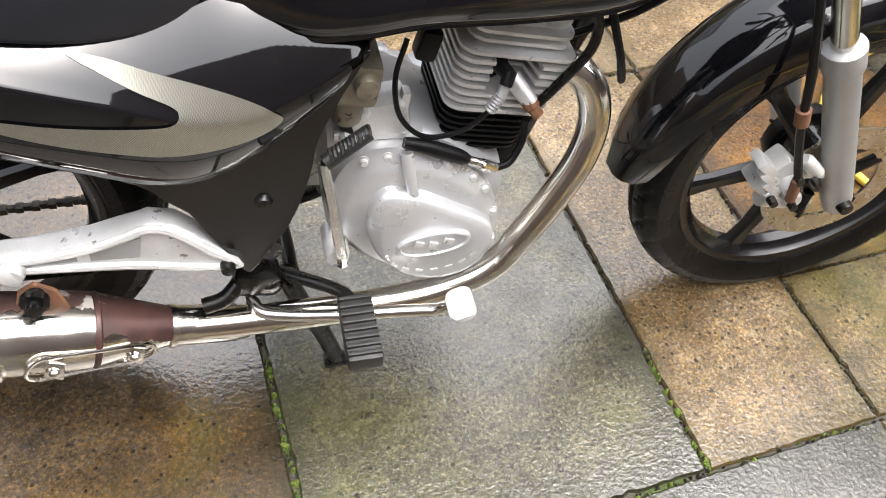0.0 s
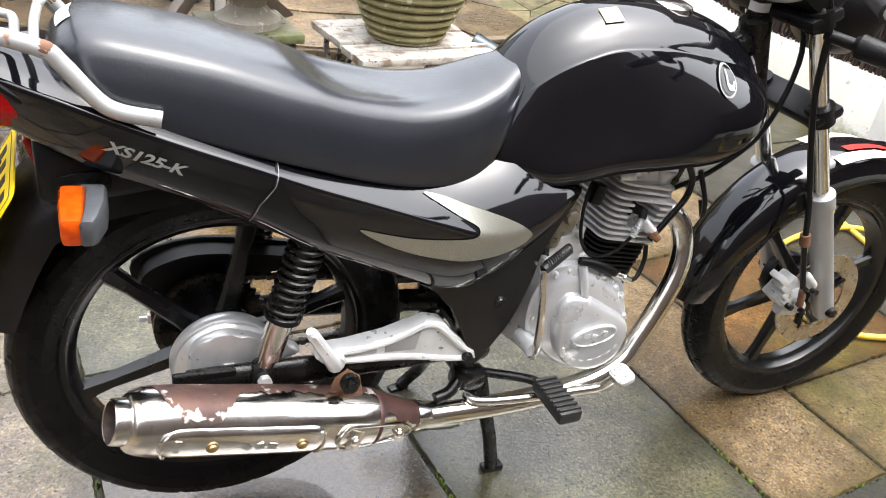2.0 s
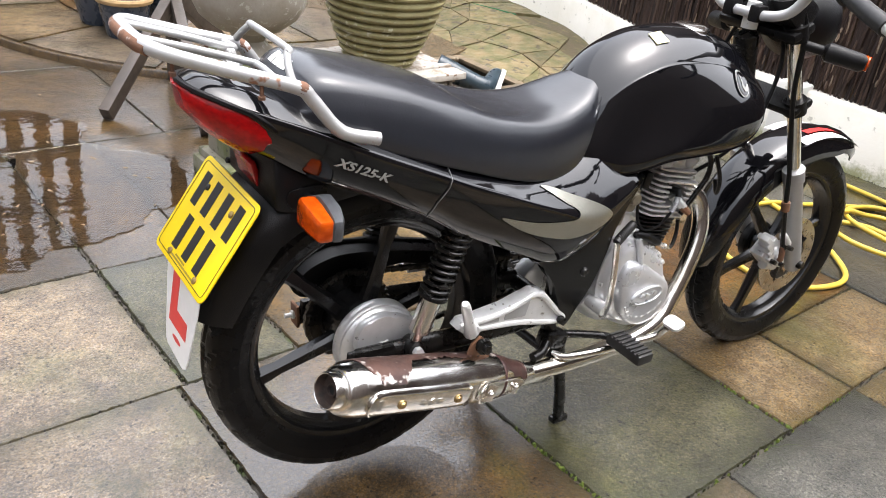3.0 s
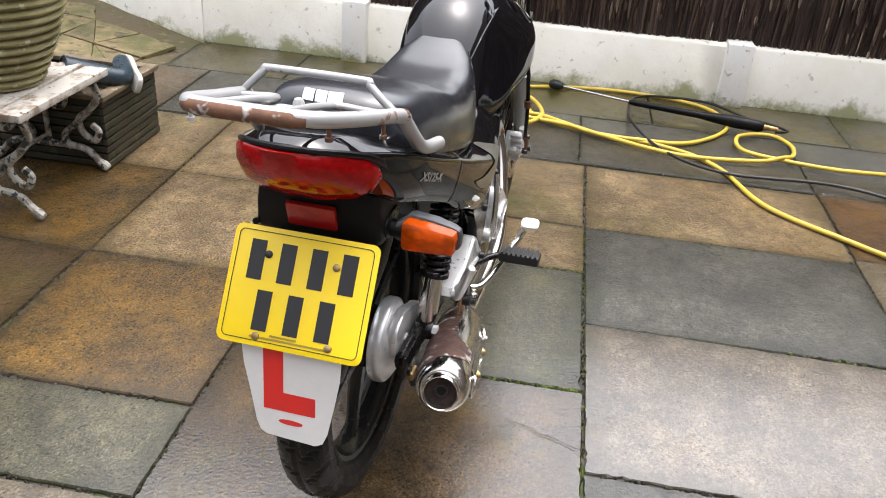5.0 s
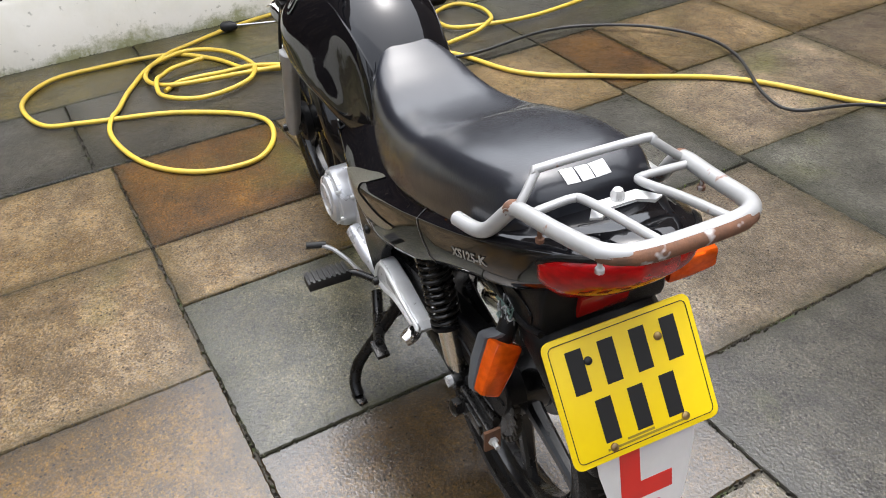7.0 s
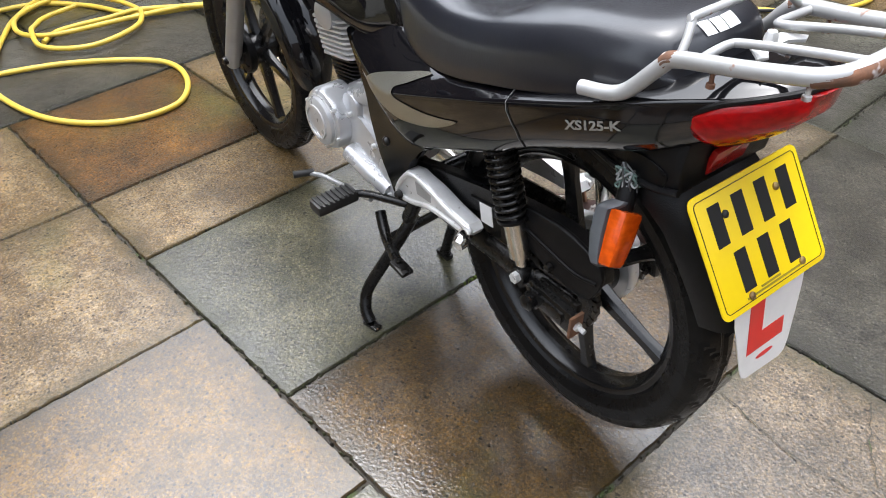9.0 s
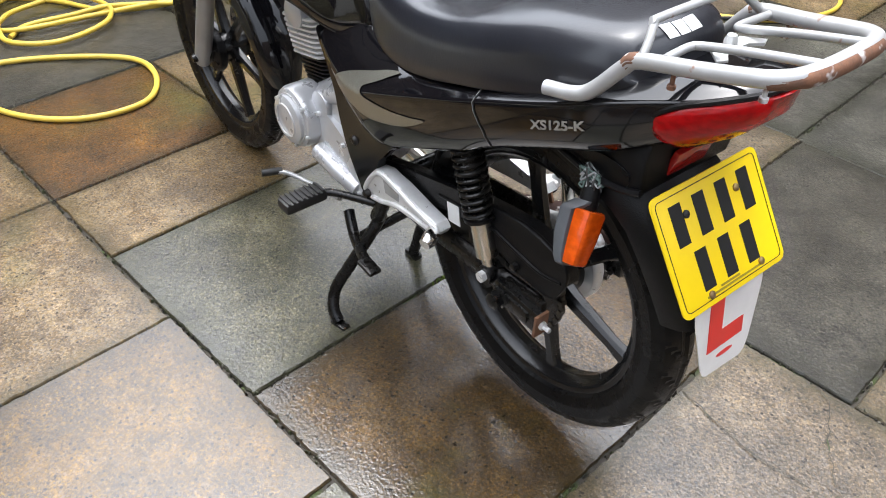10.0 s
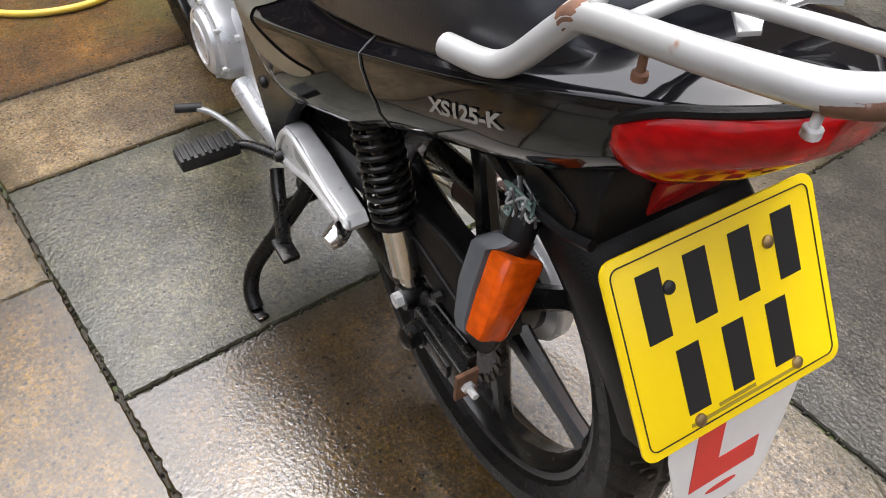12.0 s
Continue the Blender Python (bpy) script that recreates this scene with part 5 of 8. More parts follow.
rack_line = rail[0] + [(-0.812, -0.018, 0.944), (-0.812, 0.052, 0.944)] + rail[1][::-1]
rack = part("luggage_rack", tube(rack_line, 0.0106, 14, 5), RACK_PAINT, bike, "silver painted tubular luggage rack, rusty at the rear")
bm = bm_of()
line = spline(rack_line, 5)
line = [p + Vector((-0.0030, 0, -0.0020)) for p in line if p.x < -0.775 and p.y > -0.062]
add_tube(bm, line, [0.0108 if 2 < k < len(line) - 8 else 0.0094 for k in range(len(line))], 12)
part("rust_patch", bm, PATCHY_RUST, rack, "brown rust along the rear bar")
for near, reach_ in ((Vector((-0.606, 0.123, 0.888)), 0.013), (Vector((-0.612, -0.121, 0.891)), 0.008)):
    patch = [p + Vector((0, 0, 0.0007)) for p in spline(rack_line, 12) if (p - near).length < reach_]
    part("rust_patch", tube(patch, [0.0107 if 0 < k < len(patch) - 1 else 0.0100 for k in range(len(patch))], 12), PATCHY_RUST, rack)
part("hoop", tube([(-0.620, -0.116, 0.895), (-0.618, -0.092, 0.914), (-0.612, -0.072, 0.930), (-0.608, -0.061, 0.934), (-0.604, 0.080, 0.933), (-0.606, 0.090, 0.929), (-0.614, 0.106, 0.913), (-0.619, 0.122, 0.895)], 0.0058, 12, 4), RACK_PAINT, rack)
for s in (-1, 1):
    part("inner_bar", tube([(-0.640, s * 0.117, 0.899), (-0.640, s * 0.075 + 0.007, 0.902), (-0.642, s * 0.050 + 0.011, 0.904), (-0.654, s * 0.040 + 0.012, 0.907), (-0.73, s * 0.042 + 0.013, 0.928), (-0.808, s * 0.043 + 0.015, 0.947)], 0.0058, 10, 4), RACK_PAINT, rack)
    for x, z in ((-0.666, 0.890), (-0.780, 0.922)):
        y = s * 0.114 + 0.003 if x > -0.7 else s * 0.094 + 0.016
        part("rack_bolt", lathe([(0.0, -0.014), (0.0055, -0.014), (0.0055, -0.009), (0.003, -0.008), (0.003, 0.02), (0.0, 0.02)], (x, y, z), "z", 10), PATCHY_RUST, rack)
part("rack_bracket", plate([(-0.05, -0.012), (-0.03, 0.014), (0.03, 0.014), (0.05, -0.012), (0.036, -0.018), (0.02, -0.004), (-0.02, -0.004), (-0.036, -0.018)], 0.0, 0.004, lambda u, v, w: Vector((-0.672 + v, u + 0.012, 0.898 + w)), 0.001), ALLOY, rack)
part("bracket_bolt", lathe([(0.0, 0.014), (0.006, 0.013), (0.009, 0.006), (0.009, 0.0), (0.0, 0.0)], (-0.665, 0.012, 0.902), "z", 8), ALLOY, rack)

# ---- engine ----
# cylinder axis leans forward a little
CYL_BASE, CYL_TOP = Vector((0.286, -0.004, 0.44)), Vector((0.330, -0.004, 0.66))
C_UP = (CYL_TOP - CYL_BASE).normalized()
C_FWD = Vector((C_UP.z, 0, -C_UP.x))


def on_cyl(f, y, h):
    return Vector((0.010, 0, 0)) + CYL_BASE + C_FWD * f + Vector((0, y, 0)) + C_UP * h


engine = part("crankcase", loft([[on for on in ring] for ring in (
    [(0.11, y, z) for y, z in ((0.07, 0.33), (0.08, 0.42), (0.07, 0.52), (0.0, 0.55), (-0.07, 0.52), (-0.08, 0.42), (-0.07, 0.33), (0, 0.31))],
    [(0.18, y, z) for y, z in ((0.085, 0.28), (0.095, 0.40), (0.08, 0.50), (0.0, 0.53), (-0.08, 0.50), (-0.09, 0.40), (-0.08, 0.28), (0, 0.26))],
    [(0.28, y, z) for y, z in ((0.085, 0.27), (0.095, 0.36), (0.08, 0.45), (0.0, 0.47), (-0.08, 0.45), (-0.09, 0.36), (-0.08, 0.27), (0, 0.25))],
    [(0.335, y, z) for y, z in ((0.07, 0.31), (0.075, 0.36), (0.07, 0.41), (0.0, 0.42), (-0.07, 0.41), (-0.075, 0.36), (-0.07, 0.31), (0, 0.30))])], 3, 4), CASE, bike, "silver painted engine crankcase")

# fins: black barrel below, bright head above, open round the plug on the right
for k in range(7):
    h = 0.010 + 0.0095 * k
    w = 0.056 + 0.004 * min(k, 4) / 4
    bm = bm_of()
    add_plate(bm, rounded(2 * w, 2 * w + 0.014, 0.022, 4), h, h + 0.0035, lambda u, v, t: on_cyl(u, v, t))
    part("barrel_fin", bm, PLASTIC, engine)
bm = bm_of()
add_plate(bm, rounded(0.098, 0.108, 0.03, 6), 0.0, 0.10, lambda u, v, t: on_cyl(u, v, t))
part("barrel", bm, PLASTIC, engine, "black finned cylinder barrel")
for k in range(10):
    h = 0.078 + 0.0118 * k
    w = 0.066 + 0.0008 * k - (0.010 if k > 7 else 0.0)
    notch = k in (3, 4, 5, 6)
    bm = bm_of()
    if notch:
        out = rounded(2 * w, 2 * w + 0.024, 0.02, 4)
        cut = [(-0.028, -w - 0.012), (-0.022, -0.045), (0.024, -0.045), (0.030, -w - 0.012)]
        start = [p for p in out if not (p[1] < -0.04 and -0.028 < p[0] < 0.030)]
        idx = max(i for i, p in enumerate(start) if p[0] < 0 and p[1] < 0)
        start = start[:idx + 1] + cut + start[idx + 1:]
        add_plate(bm, start, h, h + 0.0048, lambda u, v, t: on_cyl(u, v, t))
    else:
        add_plate(bm, rounded(2 * w, 2 * w + 0.024, 0.02, 4), h, h + 0.0048, lambda u, v, t: on_cyl(u, v, t), 0.0008)
    part("head_fin", bm, ALLOY, engine)
bm = bm_of()
add_plate(bm, rounded(0.106, 0.076, 0.02, 5), 0.07, 0.205, lambda u, v, t: on_cyl(u, v + 0.004, t))
add_plate(bm, rounded(0.134, 0.118, 0.026, 5), 0.188, 0.214, lambda u, v, t: on_cyl(u, v, t), 0.005)
add_plate(bm, rounded(0.112, 0.098, 0.03, 5), 0.21, 0.232, lambda u, v, t: on_cyl(u, v, t), 0.008)
part("cylinder_head", bm, ALLOY, engine, "dull finned alloy cylinder head")
for u, v in ((-0.045, -0.05), (0.045, -0.05), (-0.045, 0.05), (0.045, 0.05), (0.0, -0.058)):
    bm = bm_of()
    c = [on_cyl(u, v, t) for t in (0.205, 0.222, 0.223, 0.232)]
    add_tube(bm, c, [0.011, 0.011, 0.008, 0.008], 6)
    part("head_nut", bm, ALLOY, engine)
for u in (-0.034, 0.034):
    c = on_cyl(u, -0.050, 0.214)
    tilt = Vector((0.15 if u > 0 else -0.15, -0.55, 0.8)).normalized()
    part("tappet_cap", tube([c - tilt * 0.012, c + tilt * 0.012, c + tilt * 0.016, c + tilt * 0.0165], [0.021, 0.021, 0.018, 0.009], 20), CASE, engine, "round silver tappet cap")
# round cam cover on the left
c = on_cyl(0.0, 0.07, 0.175)
part("cam_cover", lathe([(0.0, 0.022), (0.026, 0.022), (0.034, 0.016), (0.036, 0.0), (0.036, -0.02)], c, "y", 32), CASE, engine, "round silver cam cover")
# spark plug, cap and lead; a black disc stands in for the well's shade
part("plug_well", lathe([(0.0, -0.052), (0.020, -0.052), (0.023, -0.060), (0.026, -0.060), (0.026, -0.030), (0.0, -0.030)], (0.296, 0, 0.578), "y", 24), PLASTIC, engine, "black disc standing in for the shaded spark plug well")
p0, p1 = Vector((0.300, -0.050, 0.582)), Vector((0.311, -0.098, 0.586))
part("plug_cap", tube([p0, p0.lerp(p1, 0.6), p1, p1 + Vector((-0.004, -0.005, -0.010))], [0.009, 0.0095, 0.0090, 0.0075], 14), PLASTIC, engine, "black rubber plug cap")
lead = [p1, Vector((0.304, -0.104, 0.566)), Vector((0.292, -0.105, 0.543)), Vector((0.262, -0.105, 0.516)), Vector((0.219, -0.105, 0.512)), Vector((0.189, -0.104, 0.544)), Vector((0.182, -0.100, 0.595)), Vector((0.196, -0.085, 0.635))]
part("plug_lead", tube(lead, 0.0032, 8, 6), PLASTIC, engine, "black ignition lead")
ridges = [lead[1].lerp(lead[2], k / 12) for k in range(13)]
part("lead_boot", tube([p1] + ridges, [0.0065] + [0.0078 if k % 2 else 0.0064 for k in range(13)], 12), FORK_GREY, engine, "ridged grey rubber boot")
part("stud_boss", tube([(0.322, -0.076, 0.566), (0.345, -0.096, 0.541)], [0.0115, 0.0095], 14), ALLOY, engine)
part("port_stud", tube([(0.340, -0.092, 0.545), (0.347, -0.100, 0.537), (0.348, -0.101, 0.536), (0.354, -0.107, 0.530)], [0.0095, 0.0095, 0.0075, 0.007], 8), RUST_DRY, engine, "rusty stud and nut")
c = Vector((0.222, -0.070, 0.618))
part("ignition_coil", box(c, (0.024, 0.026, 0.038), 0.006, (0, 15, 0)), PLASTIC, engine)
# rocker cover bolts, rusty at the joint, and the boss of the upper cover
for u, v, h in ((-0.022, -0.050, 0.226), (0.040, -0.044, 0.236)):
    part("rocker_bolt", tube([on_cyl(u, v, h + t) for t in (-0.006, 0.004, 0.0045, 0.012)], [0.012, 0.012, 0.0075, 0.007], 8), RUST_DRY, engine, "rusty rocker cover bolt")
part("rocker_boss", tube([on_cyl(-0.058, -0.052, 0.196), on_cyl(-0.040, -0.066, 0.206)], [0.016, 0.013], 16), ALLOY, engine)
# right engine cover: a broad flat shield with a raised oval
COVER = [(0.106, 0.388), (0.110, 0.445), (0.130, 0.482), (0.160, 0.499), (0.205, 0.497), (0.245, 0.479), (0.281, 0.453), (0.309, 0.417), (0.326, 0.372), (0.329, 0.328), (0.316, 0.284), (0.284, 0.259), (0.240, 0.260), (0.190, 0.281), (0.150, 0.310), (0.120, 0.347)]
outline = smooth_outline(COVER, 3)
cx, cz = 0.215, 0.385


def scaled(f, y, k=0.0):
    return [Vector((cx + (u - cx) * f, y, cz + (v - cz) * f - k)) for u, v in outline]


bm = bm_of()
add_rings(bm, [scaled(1.0, -0.075), scaled(1.0, -0.098), scaled(0.985, -0.104), scaled(0.95, -0.106), scaled(0.915, -0.107, 0.001), scaled(0.86, -0.117, 0.004), scaled(0.80, -0.120, 0.006), scaled(0.3, -0.121, 0.012)])
cover = part("clutch_cover", bm, CASE, engine, "silver engine side cover with raised oval badge", angle=45)
DOME = smooth_outline([(0.150, 0.400), (0.154, 0.432), (0.170, 0.452), (0.196, 0.449), (0.226, 0.436), (0.262, 0.412), (0.294, 0.391), (0.313, 0.370), (0.317, 0.340), (0.305, 0.304), (0.278, 0.281), (0.240, 0.277), (0.203, 0.291), (0.172, 0.322), (0.154, 0.360)], 3)
dome_ring = lambda f, y: [Vector((0.234 + (u - 0.234) * f, y, 0.365 + (v - 0.365) * f)) for u, v in DOME]
bm = bm_of()
add_rings(bm, [dome_ring(1.0, -0.112), dome_ring(0.985, -0.127), dome_ring(0.955, -0.1335), dome_ring(0.91, -0.1375), dome_ring(0.80, -0.1405), dome_ring(0.55, -0.142), dome_ring(0.2, -0.1425)])
part("cover_dome", bm, CASE, engine, "broad raised boss with rounded edges", angle=60)
bm = bm_of()
ov = lambda r, w: [Vector((0.232 + 0.048 * r * math.cos(a) , -w, 0.367 + 0.020 * r * math.sin(a) + 0.08 * 0.048 * math.cos(a))) for a in (2 * math.pi * k / 36 for k in range(36))]
add_rings(bm, [ov(1.0, 0.140), ov(0.98, 0.1485), ov(0.90, 0.1495), ov(0.86, 0.147), ov(0.2, 0.147)])
part("oval_badge", bm, CASE, engine)
bm = bm_of()
for k, (u, v, w_) in enumerate(((-0.020, 0.004, 0.012), (-0.002, 0.0, 0.012), (0.018, 0.004, 0.014))):
    add_box(bm, pose(0.232 + u, -0.1485, 0.367 + v, 0, 20, 0), (w_, 0.003, 0.010), 0.001)
part("badge_relief", bm, ALLOY, engine)
for a in (200, 218, 236, 254, 272, 290, 308, 326):
    bm = box((0.235 + 0.064 * math.cos(radians(a)), -0.1412, 0.360 + 0.052 * math.sin(radians(a))), (0.010, 0.003, 0.004), 0.0008, (0, 90 - a, 0))
    part("cast_mark", bm, ALLOY, engine)
for u, v in ((0.148, 0.484), (0.176, 0.487), (0.250, 0.466), (0.302, 0.418), (0.318, 0.372), (0.322, 0.318), (0.118, 0.40), (0.150, 0.322), (0.284, 0.440)):
    bm = lathe([(0.0, -0.113), (0.0042, -0.113), (0.0050, -0.110), (0.0050, -0.108), (0.0072, -0.107), (0.0076, -0.090), (0.0, -0.09)], (u, 0, v), "y", 10)
    part("cover_bolt", bm, ALLOY, engine)
# clutch arm with spring
part("clutch_arm", tube([(0.197, -0.114, 0.498), (0.199, -0.124, 0.475), (0.208, -0.130, 0.424)], [0.008, 0.0075, 0.0065], 10), CASE, engine, "short silver clutch arm")
part("arm_pin", lathe([(0.0, -0.138), (0.006, -0.138), (0.007, -0.120), (0.0, -0.12)], (0.209, 0, 0.420), "y", 10), BRASS, engine)
# oil line across the front of the cover
part("oil_line", tube([(0.195, -0.104, 0.505), (0.225, -0.108, 0.497), (0.262, -0.108, 0.478), (0.275, -0.108, 0.470)], [0.007, 0.0095, 0.0095, 0.006], 10, 4), PLASTIC, engine, "ribbed rubber cable boot")
part("oil_union", tube([(0.272, -0.109, 0.472), (0.292, -0.108, 0.462), (0.293, -0.108, 0.461), (0.312, -0.106, 0.450)], [0.0058, 0.0058, 0.0075, 0.006], 8), CHROME, engine)
part("sender_wire", tube([(0.312, -0.106, 0.450), (0.332, -0.100, 0.452), (0.346, -0.092, 0.480), (0.345, -0.088, 0.510)], 0.0045, 8, 5), PLASTIC, engine)
# upper right casting behind the barrel and the carburettor bowl
CARB = material("dull_brown_alloy", (0.24, 0.215, 0.16), 0.45, 0.55, second=(0.15, 0.13, 0.10), scale=25, specks=(0.08, 0.06, 0.04), speck_scale=60, speck_at=0.62)
part("starter_housing", box((0.170, -0.070, 0.525), (0.070, 0.045, 0.055), 0.012, (0, -8, 0)), ALLOY, engine)
part("carburettor", box((0.135, -0.085, 0.600), (0.060, 0.065, 0.055), 0.010, (0, 10, 0)), CARB, engine, "grey alloy carburettor")
part("float_bowl", lathe([(0.0, -0.03), (0.017, -0.028), (0.020, -0.01), (0.020, 0.01)], (0.130, -0.092, 0.568), "z", 16), CARB, engine)
part("carburettor_cap", lathe([(0.0, -0.016), (0.012, -0.015), (0.015, -0.008), (0.015, 0.0)], (0.148, -0.112, 0.604), "y", 18), CARB, engine)
part("intake_rubber", tube([(0.11, -0.06, 0.60), (0.06, -0.055, 0.61), (0.02, -0.05, 0.62)], [0.022, 0.026, 0.030], 16), PLASTIC, engine)
part("throttle_cable", tube([(0.140, -0.10, 0.625), (0.15, -0.105, 0.65), (0.19, -0.09, 0.69), (0.28, -0.06, 0.71)], 0.0045, 8, 5), PLASTIC, engine)
part("fuel_hose", tube([(0.115, -0.07, 0.60), (0.12, -0.085, 0.56), (0.130, -0.085, 0.52), (0.15, -0.08, 0.505)], 0.007, 8, 5), PLASTIC, engine)
for u, v in ((0.150, 0.545), (0.190, 0.550), (0.205, 0.500), (0.128, 0.510)):
    part("case_bolt", lathe([(0.0, -0.101), (0.005, -0.100), (0.007, -0.095), (0.007, -0.085), (0.0, -0.085)], (u, 0, v), "y", 8), ALLOY, engine)
part("case_flange", box((0.168, -0.086, 0.506), (0.105, 0.012, 0.010), 0.003, (0, 4, 0)), ALLOY, engine)
part("case_rib", box((0.196, -0.082, 0.535), (0.010, 0.016, 0.060), 0.003, (0, 6, 0)), ALLOY, engine)
# kick starter shaft and lever
part("kick_lever", tube([(0.118, -0.130, 0.332), (0.115, -0.142, 0.37), (0.108, -0.146, 0.44), (0.100, -0.144, 0.505), (0.099, -0.142, 0.522)], [0.009, 0.0075, 0.0065, 0.006, 0.007], 8, 4), CHROME, engine, "chrome kick-start lever")
part("kick_boss", lathe([(0.0, -0.14), (0.014, -0.14), (0.016, -0.13), (0.016, -0.09), (0.0, -0.09)], (0.112, 0, 0.352), "y", 14), ALLOY, engine)
spr = [Vector((0.105, -0.138, 0.526)).lerp(Vector((0.150, -0.128, 0.548)), k / 96) + Vector((0.0, 0.008 * math.cos(k * 0.75), 0.008 * math.sin(k * 0.75))) for k in range(97)]
part("kick_rubber", tube([(0.100, -0.140, 0.520), (0.150, -0.128, 0.548)], 0.0095, 12), PEG_RUBBER, engine, "ribbed rubber kick-start pedal")
bm = tube(spr, 0.0022, 6)
part("rubber_ribs", bm, PEG_RUBBER, engine)

# left engine cover: round generator cover and sprocket cover
bm = bm_of()
add_lathe(bm, [(0.072, 0.07), (0.072, 0.122), (0.068, 0.132), (0.058, 0.136), (0.056, 0.146), (0.050, 0.150), (0.0, 0.152)], (0.290, 0, 0.392), "y", 48)
add_plate(bm, smooth_outline([(0.30, 0.36), (0.26, 0.44), (0.17, 0.43), (0.06, 0.36), (0.045, 0.30), (0.09, 0.28), (0.20, 0.29)], 4), 0.06, 0.104, xz, 0.006)
add_tube(bm, spline([(0.22, 0.112, 0.335), (0.14, 0.108, 0.315), (0.08, 0.10, 0.300)], 4), [0.022] * 5 + [0.02] * 4, 12)
part("generator_cover", bm, CASE, engine, "silver left engine cover, round with a long nose", angle=40)
for r0, r1, y in ((0.060, 0.056, 0.1385), (0.040, 0.036, 0.1535)):
    part("cover_ring", lathe([(r0, y - 0.004), (r0, y), (r1, y), (r1, y - 0.004)], (0.290, 0, 0.392), "y", 40, cap=False), ALLOY, engine)
for a in (20, 80, 140, 200, 262, 322):
    part("cover_bolt", lathe([(0.0, 0.140), (0.0045, 0.139), (0.0055, 0.128), (0.0, 0.126)], (0.290 + 0.066 * math.cos(radians(a)), 0, 0.392 + 0.066 * math.sin(radians(a))), "y", 8), ALLOY, engine)
for u, v in ((0.215, 0.428), (0.125, 0.392), (0.068, 0.345), (0.075, 0.295), (0.165, 0.292)):
    part("cover_bolt", lathe([(0.0, 0.113), (0.0055, 0.112), (0.0065, 0.100), (0.0, 0.1)], (u, 0, v), "y", 8), ALLOY, engine)
part("starter_cap", lathe([(0.035, 0.06), (0.035, 0.094), (0.030, 0.104), (0.0, 0.106)], (0.215, 0, 0.448), "y", 28), CASE, engine)
part("starter_motor", tube([(0.13, 0.075, 0.500), (0.20, 0.075, 0.478)], 0.028, 18), CASE, engine)
# gear lever
part("gear_lever", tube([(0.125, 0.125, 0.262), (0.18, 0.130, 0.25), (0.24, 0.140, 0.247), (0.290, 0.165, 0.256), (0.315, 0.200, 0.260)], [0.0075, 0.006, 0.0055, 0.0055, 0.006], 8, 4), FORK_GREY, bike, "worn grey gear lever")
part("gear_rubber", tube([(0.303, 0.170, 0.258), (0.318, 0.215, 0.261)], 0.009, 10), PEG_RUBBER, bike)

# ---- exhaust ----
HEAD = [(0.385, -0.045, 0.560), (0.408, -0.055, 0.557), (0.432, -0.066, 0.532), (0.442, -0.078, 0.488), (0.430, -0.092, 0.436), (0.400, -0.104, 0.380), (0.362, -0.116, 0.324), (0.33, -0.124, 0.282), (0.275, -0.130, 0.255), (0.20, -0.132, 0.240), (0.08, -0.132, 0.233), (-0.08, -0.134, 0.242), (-0.12, -0.136, 0.250)]
part("exhaust_pipe", tube(HEAD, 0.0205, 18, 5), HEADER, bike, "chrome exhaust header, tinted by heat")
A, B = Vector((-0.105, -0.133, 0.247)), Vector((-0.585, -0.196, 0.400))
ax = B - A
part("exhaust_sleeve", tube([A + ax * f for f in (-0.20, -0.17, -0.165, -0.012, -0.010, 0.004)], [0.0215, 0.0235, 0.0255, 0.0265, 0.0285, 0.0285], 24), CHROME, bike, "polished sleeve clamped over the pipe")
CAN = [(0.0, 0.0245), (0.012, 0.0265), (0.10, 0.0375), (0.175, 0.0465), (0.20, 0.0485), (0.26, 0.0505), (0.50, 0.0520), (0.84, 0.0505), (0.90, 0.0490), (0.93, 0.0465), (0.950, 0.0425), (0.958, 0.0385), (0.960, 0.0330)]
silencer = part("silencer", tube([A + ax * f for f, r in CAN], [r for f, r in CAN], 40), CHROME, bike, "chrome silencer, rusting along the top")
a_dir = ax.normalized()
up_dir = (Vector((0, 0, 1)) - a_dir * a_dir.z).normalized()
out_dir = a_dir.cross(up_dir)
out_dir = out_dir if out_dir.y < 0 else -out_dir


def can_radius(f):
    for (f0, r0), (f1, r1) in zip(CAN, CAN[1:]):
        if f <= f1:
            return r0 + (r1 - r0) * (f - f0) / (f1 - f0)
    return CAN[-1][1]


def on_pipe(f, deg, r):
    return A + ax * f + r * (math.cos(radians(deg)) * up_dir + math.sin(radians(deg)) * out_dir)


def turned(stations, cap=False, n=32):
    """Rings round the silencer's own axis."""
    bm_ = bm_of()
    add_rings(bm_, [[on_pipe(f, 360 * q / n, r) for q in range(n)] for f, r in stations], cap=cap)
    return bm_


part("tail_pipe", turned([(0.950, 0.0330), (0.966, 0.0335), (0.992, 0.0325), (0.999, 0.0312), (1.001, 0.0300), (0.999, 0.0284)]), CHROME, silencer, "short chrome tail pipe mouth")
part("pipe_throat", turned([(0.9992, 0.0285), (0.985, 0.0272), (0.967, 0.0264), (0.9645, 0.0240), (0.9640, 0.0120), (0.976, 0.0115), (0.977, 0.0090), (0.966, 0.0085)]), material("sooty_pipe", (0.045, 0.026, 0.019), 0.8, 0.0, second=(0.014, 0.011, 0.010), scale=60), silencer, "brown rusted throat")
# solid black disc standing in for the dark of the open bore
part("pipe_bore", turned([(0.962, 0.0100), (0.9665, 0.0100)], True), material("bore_black", (0.006, 0.006, 0.006), 0.95), silencer)
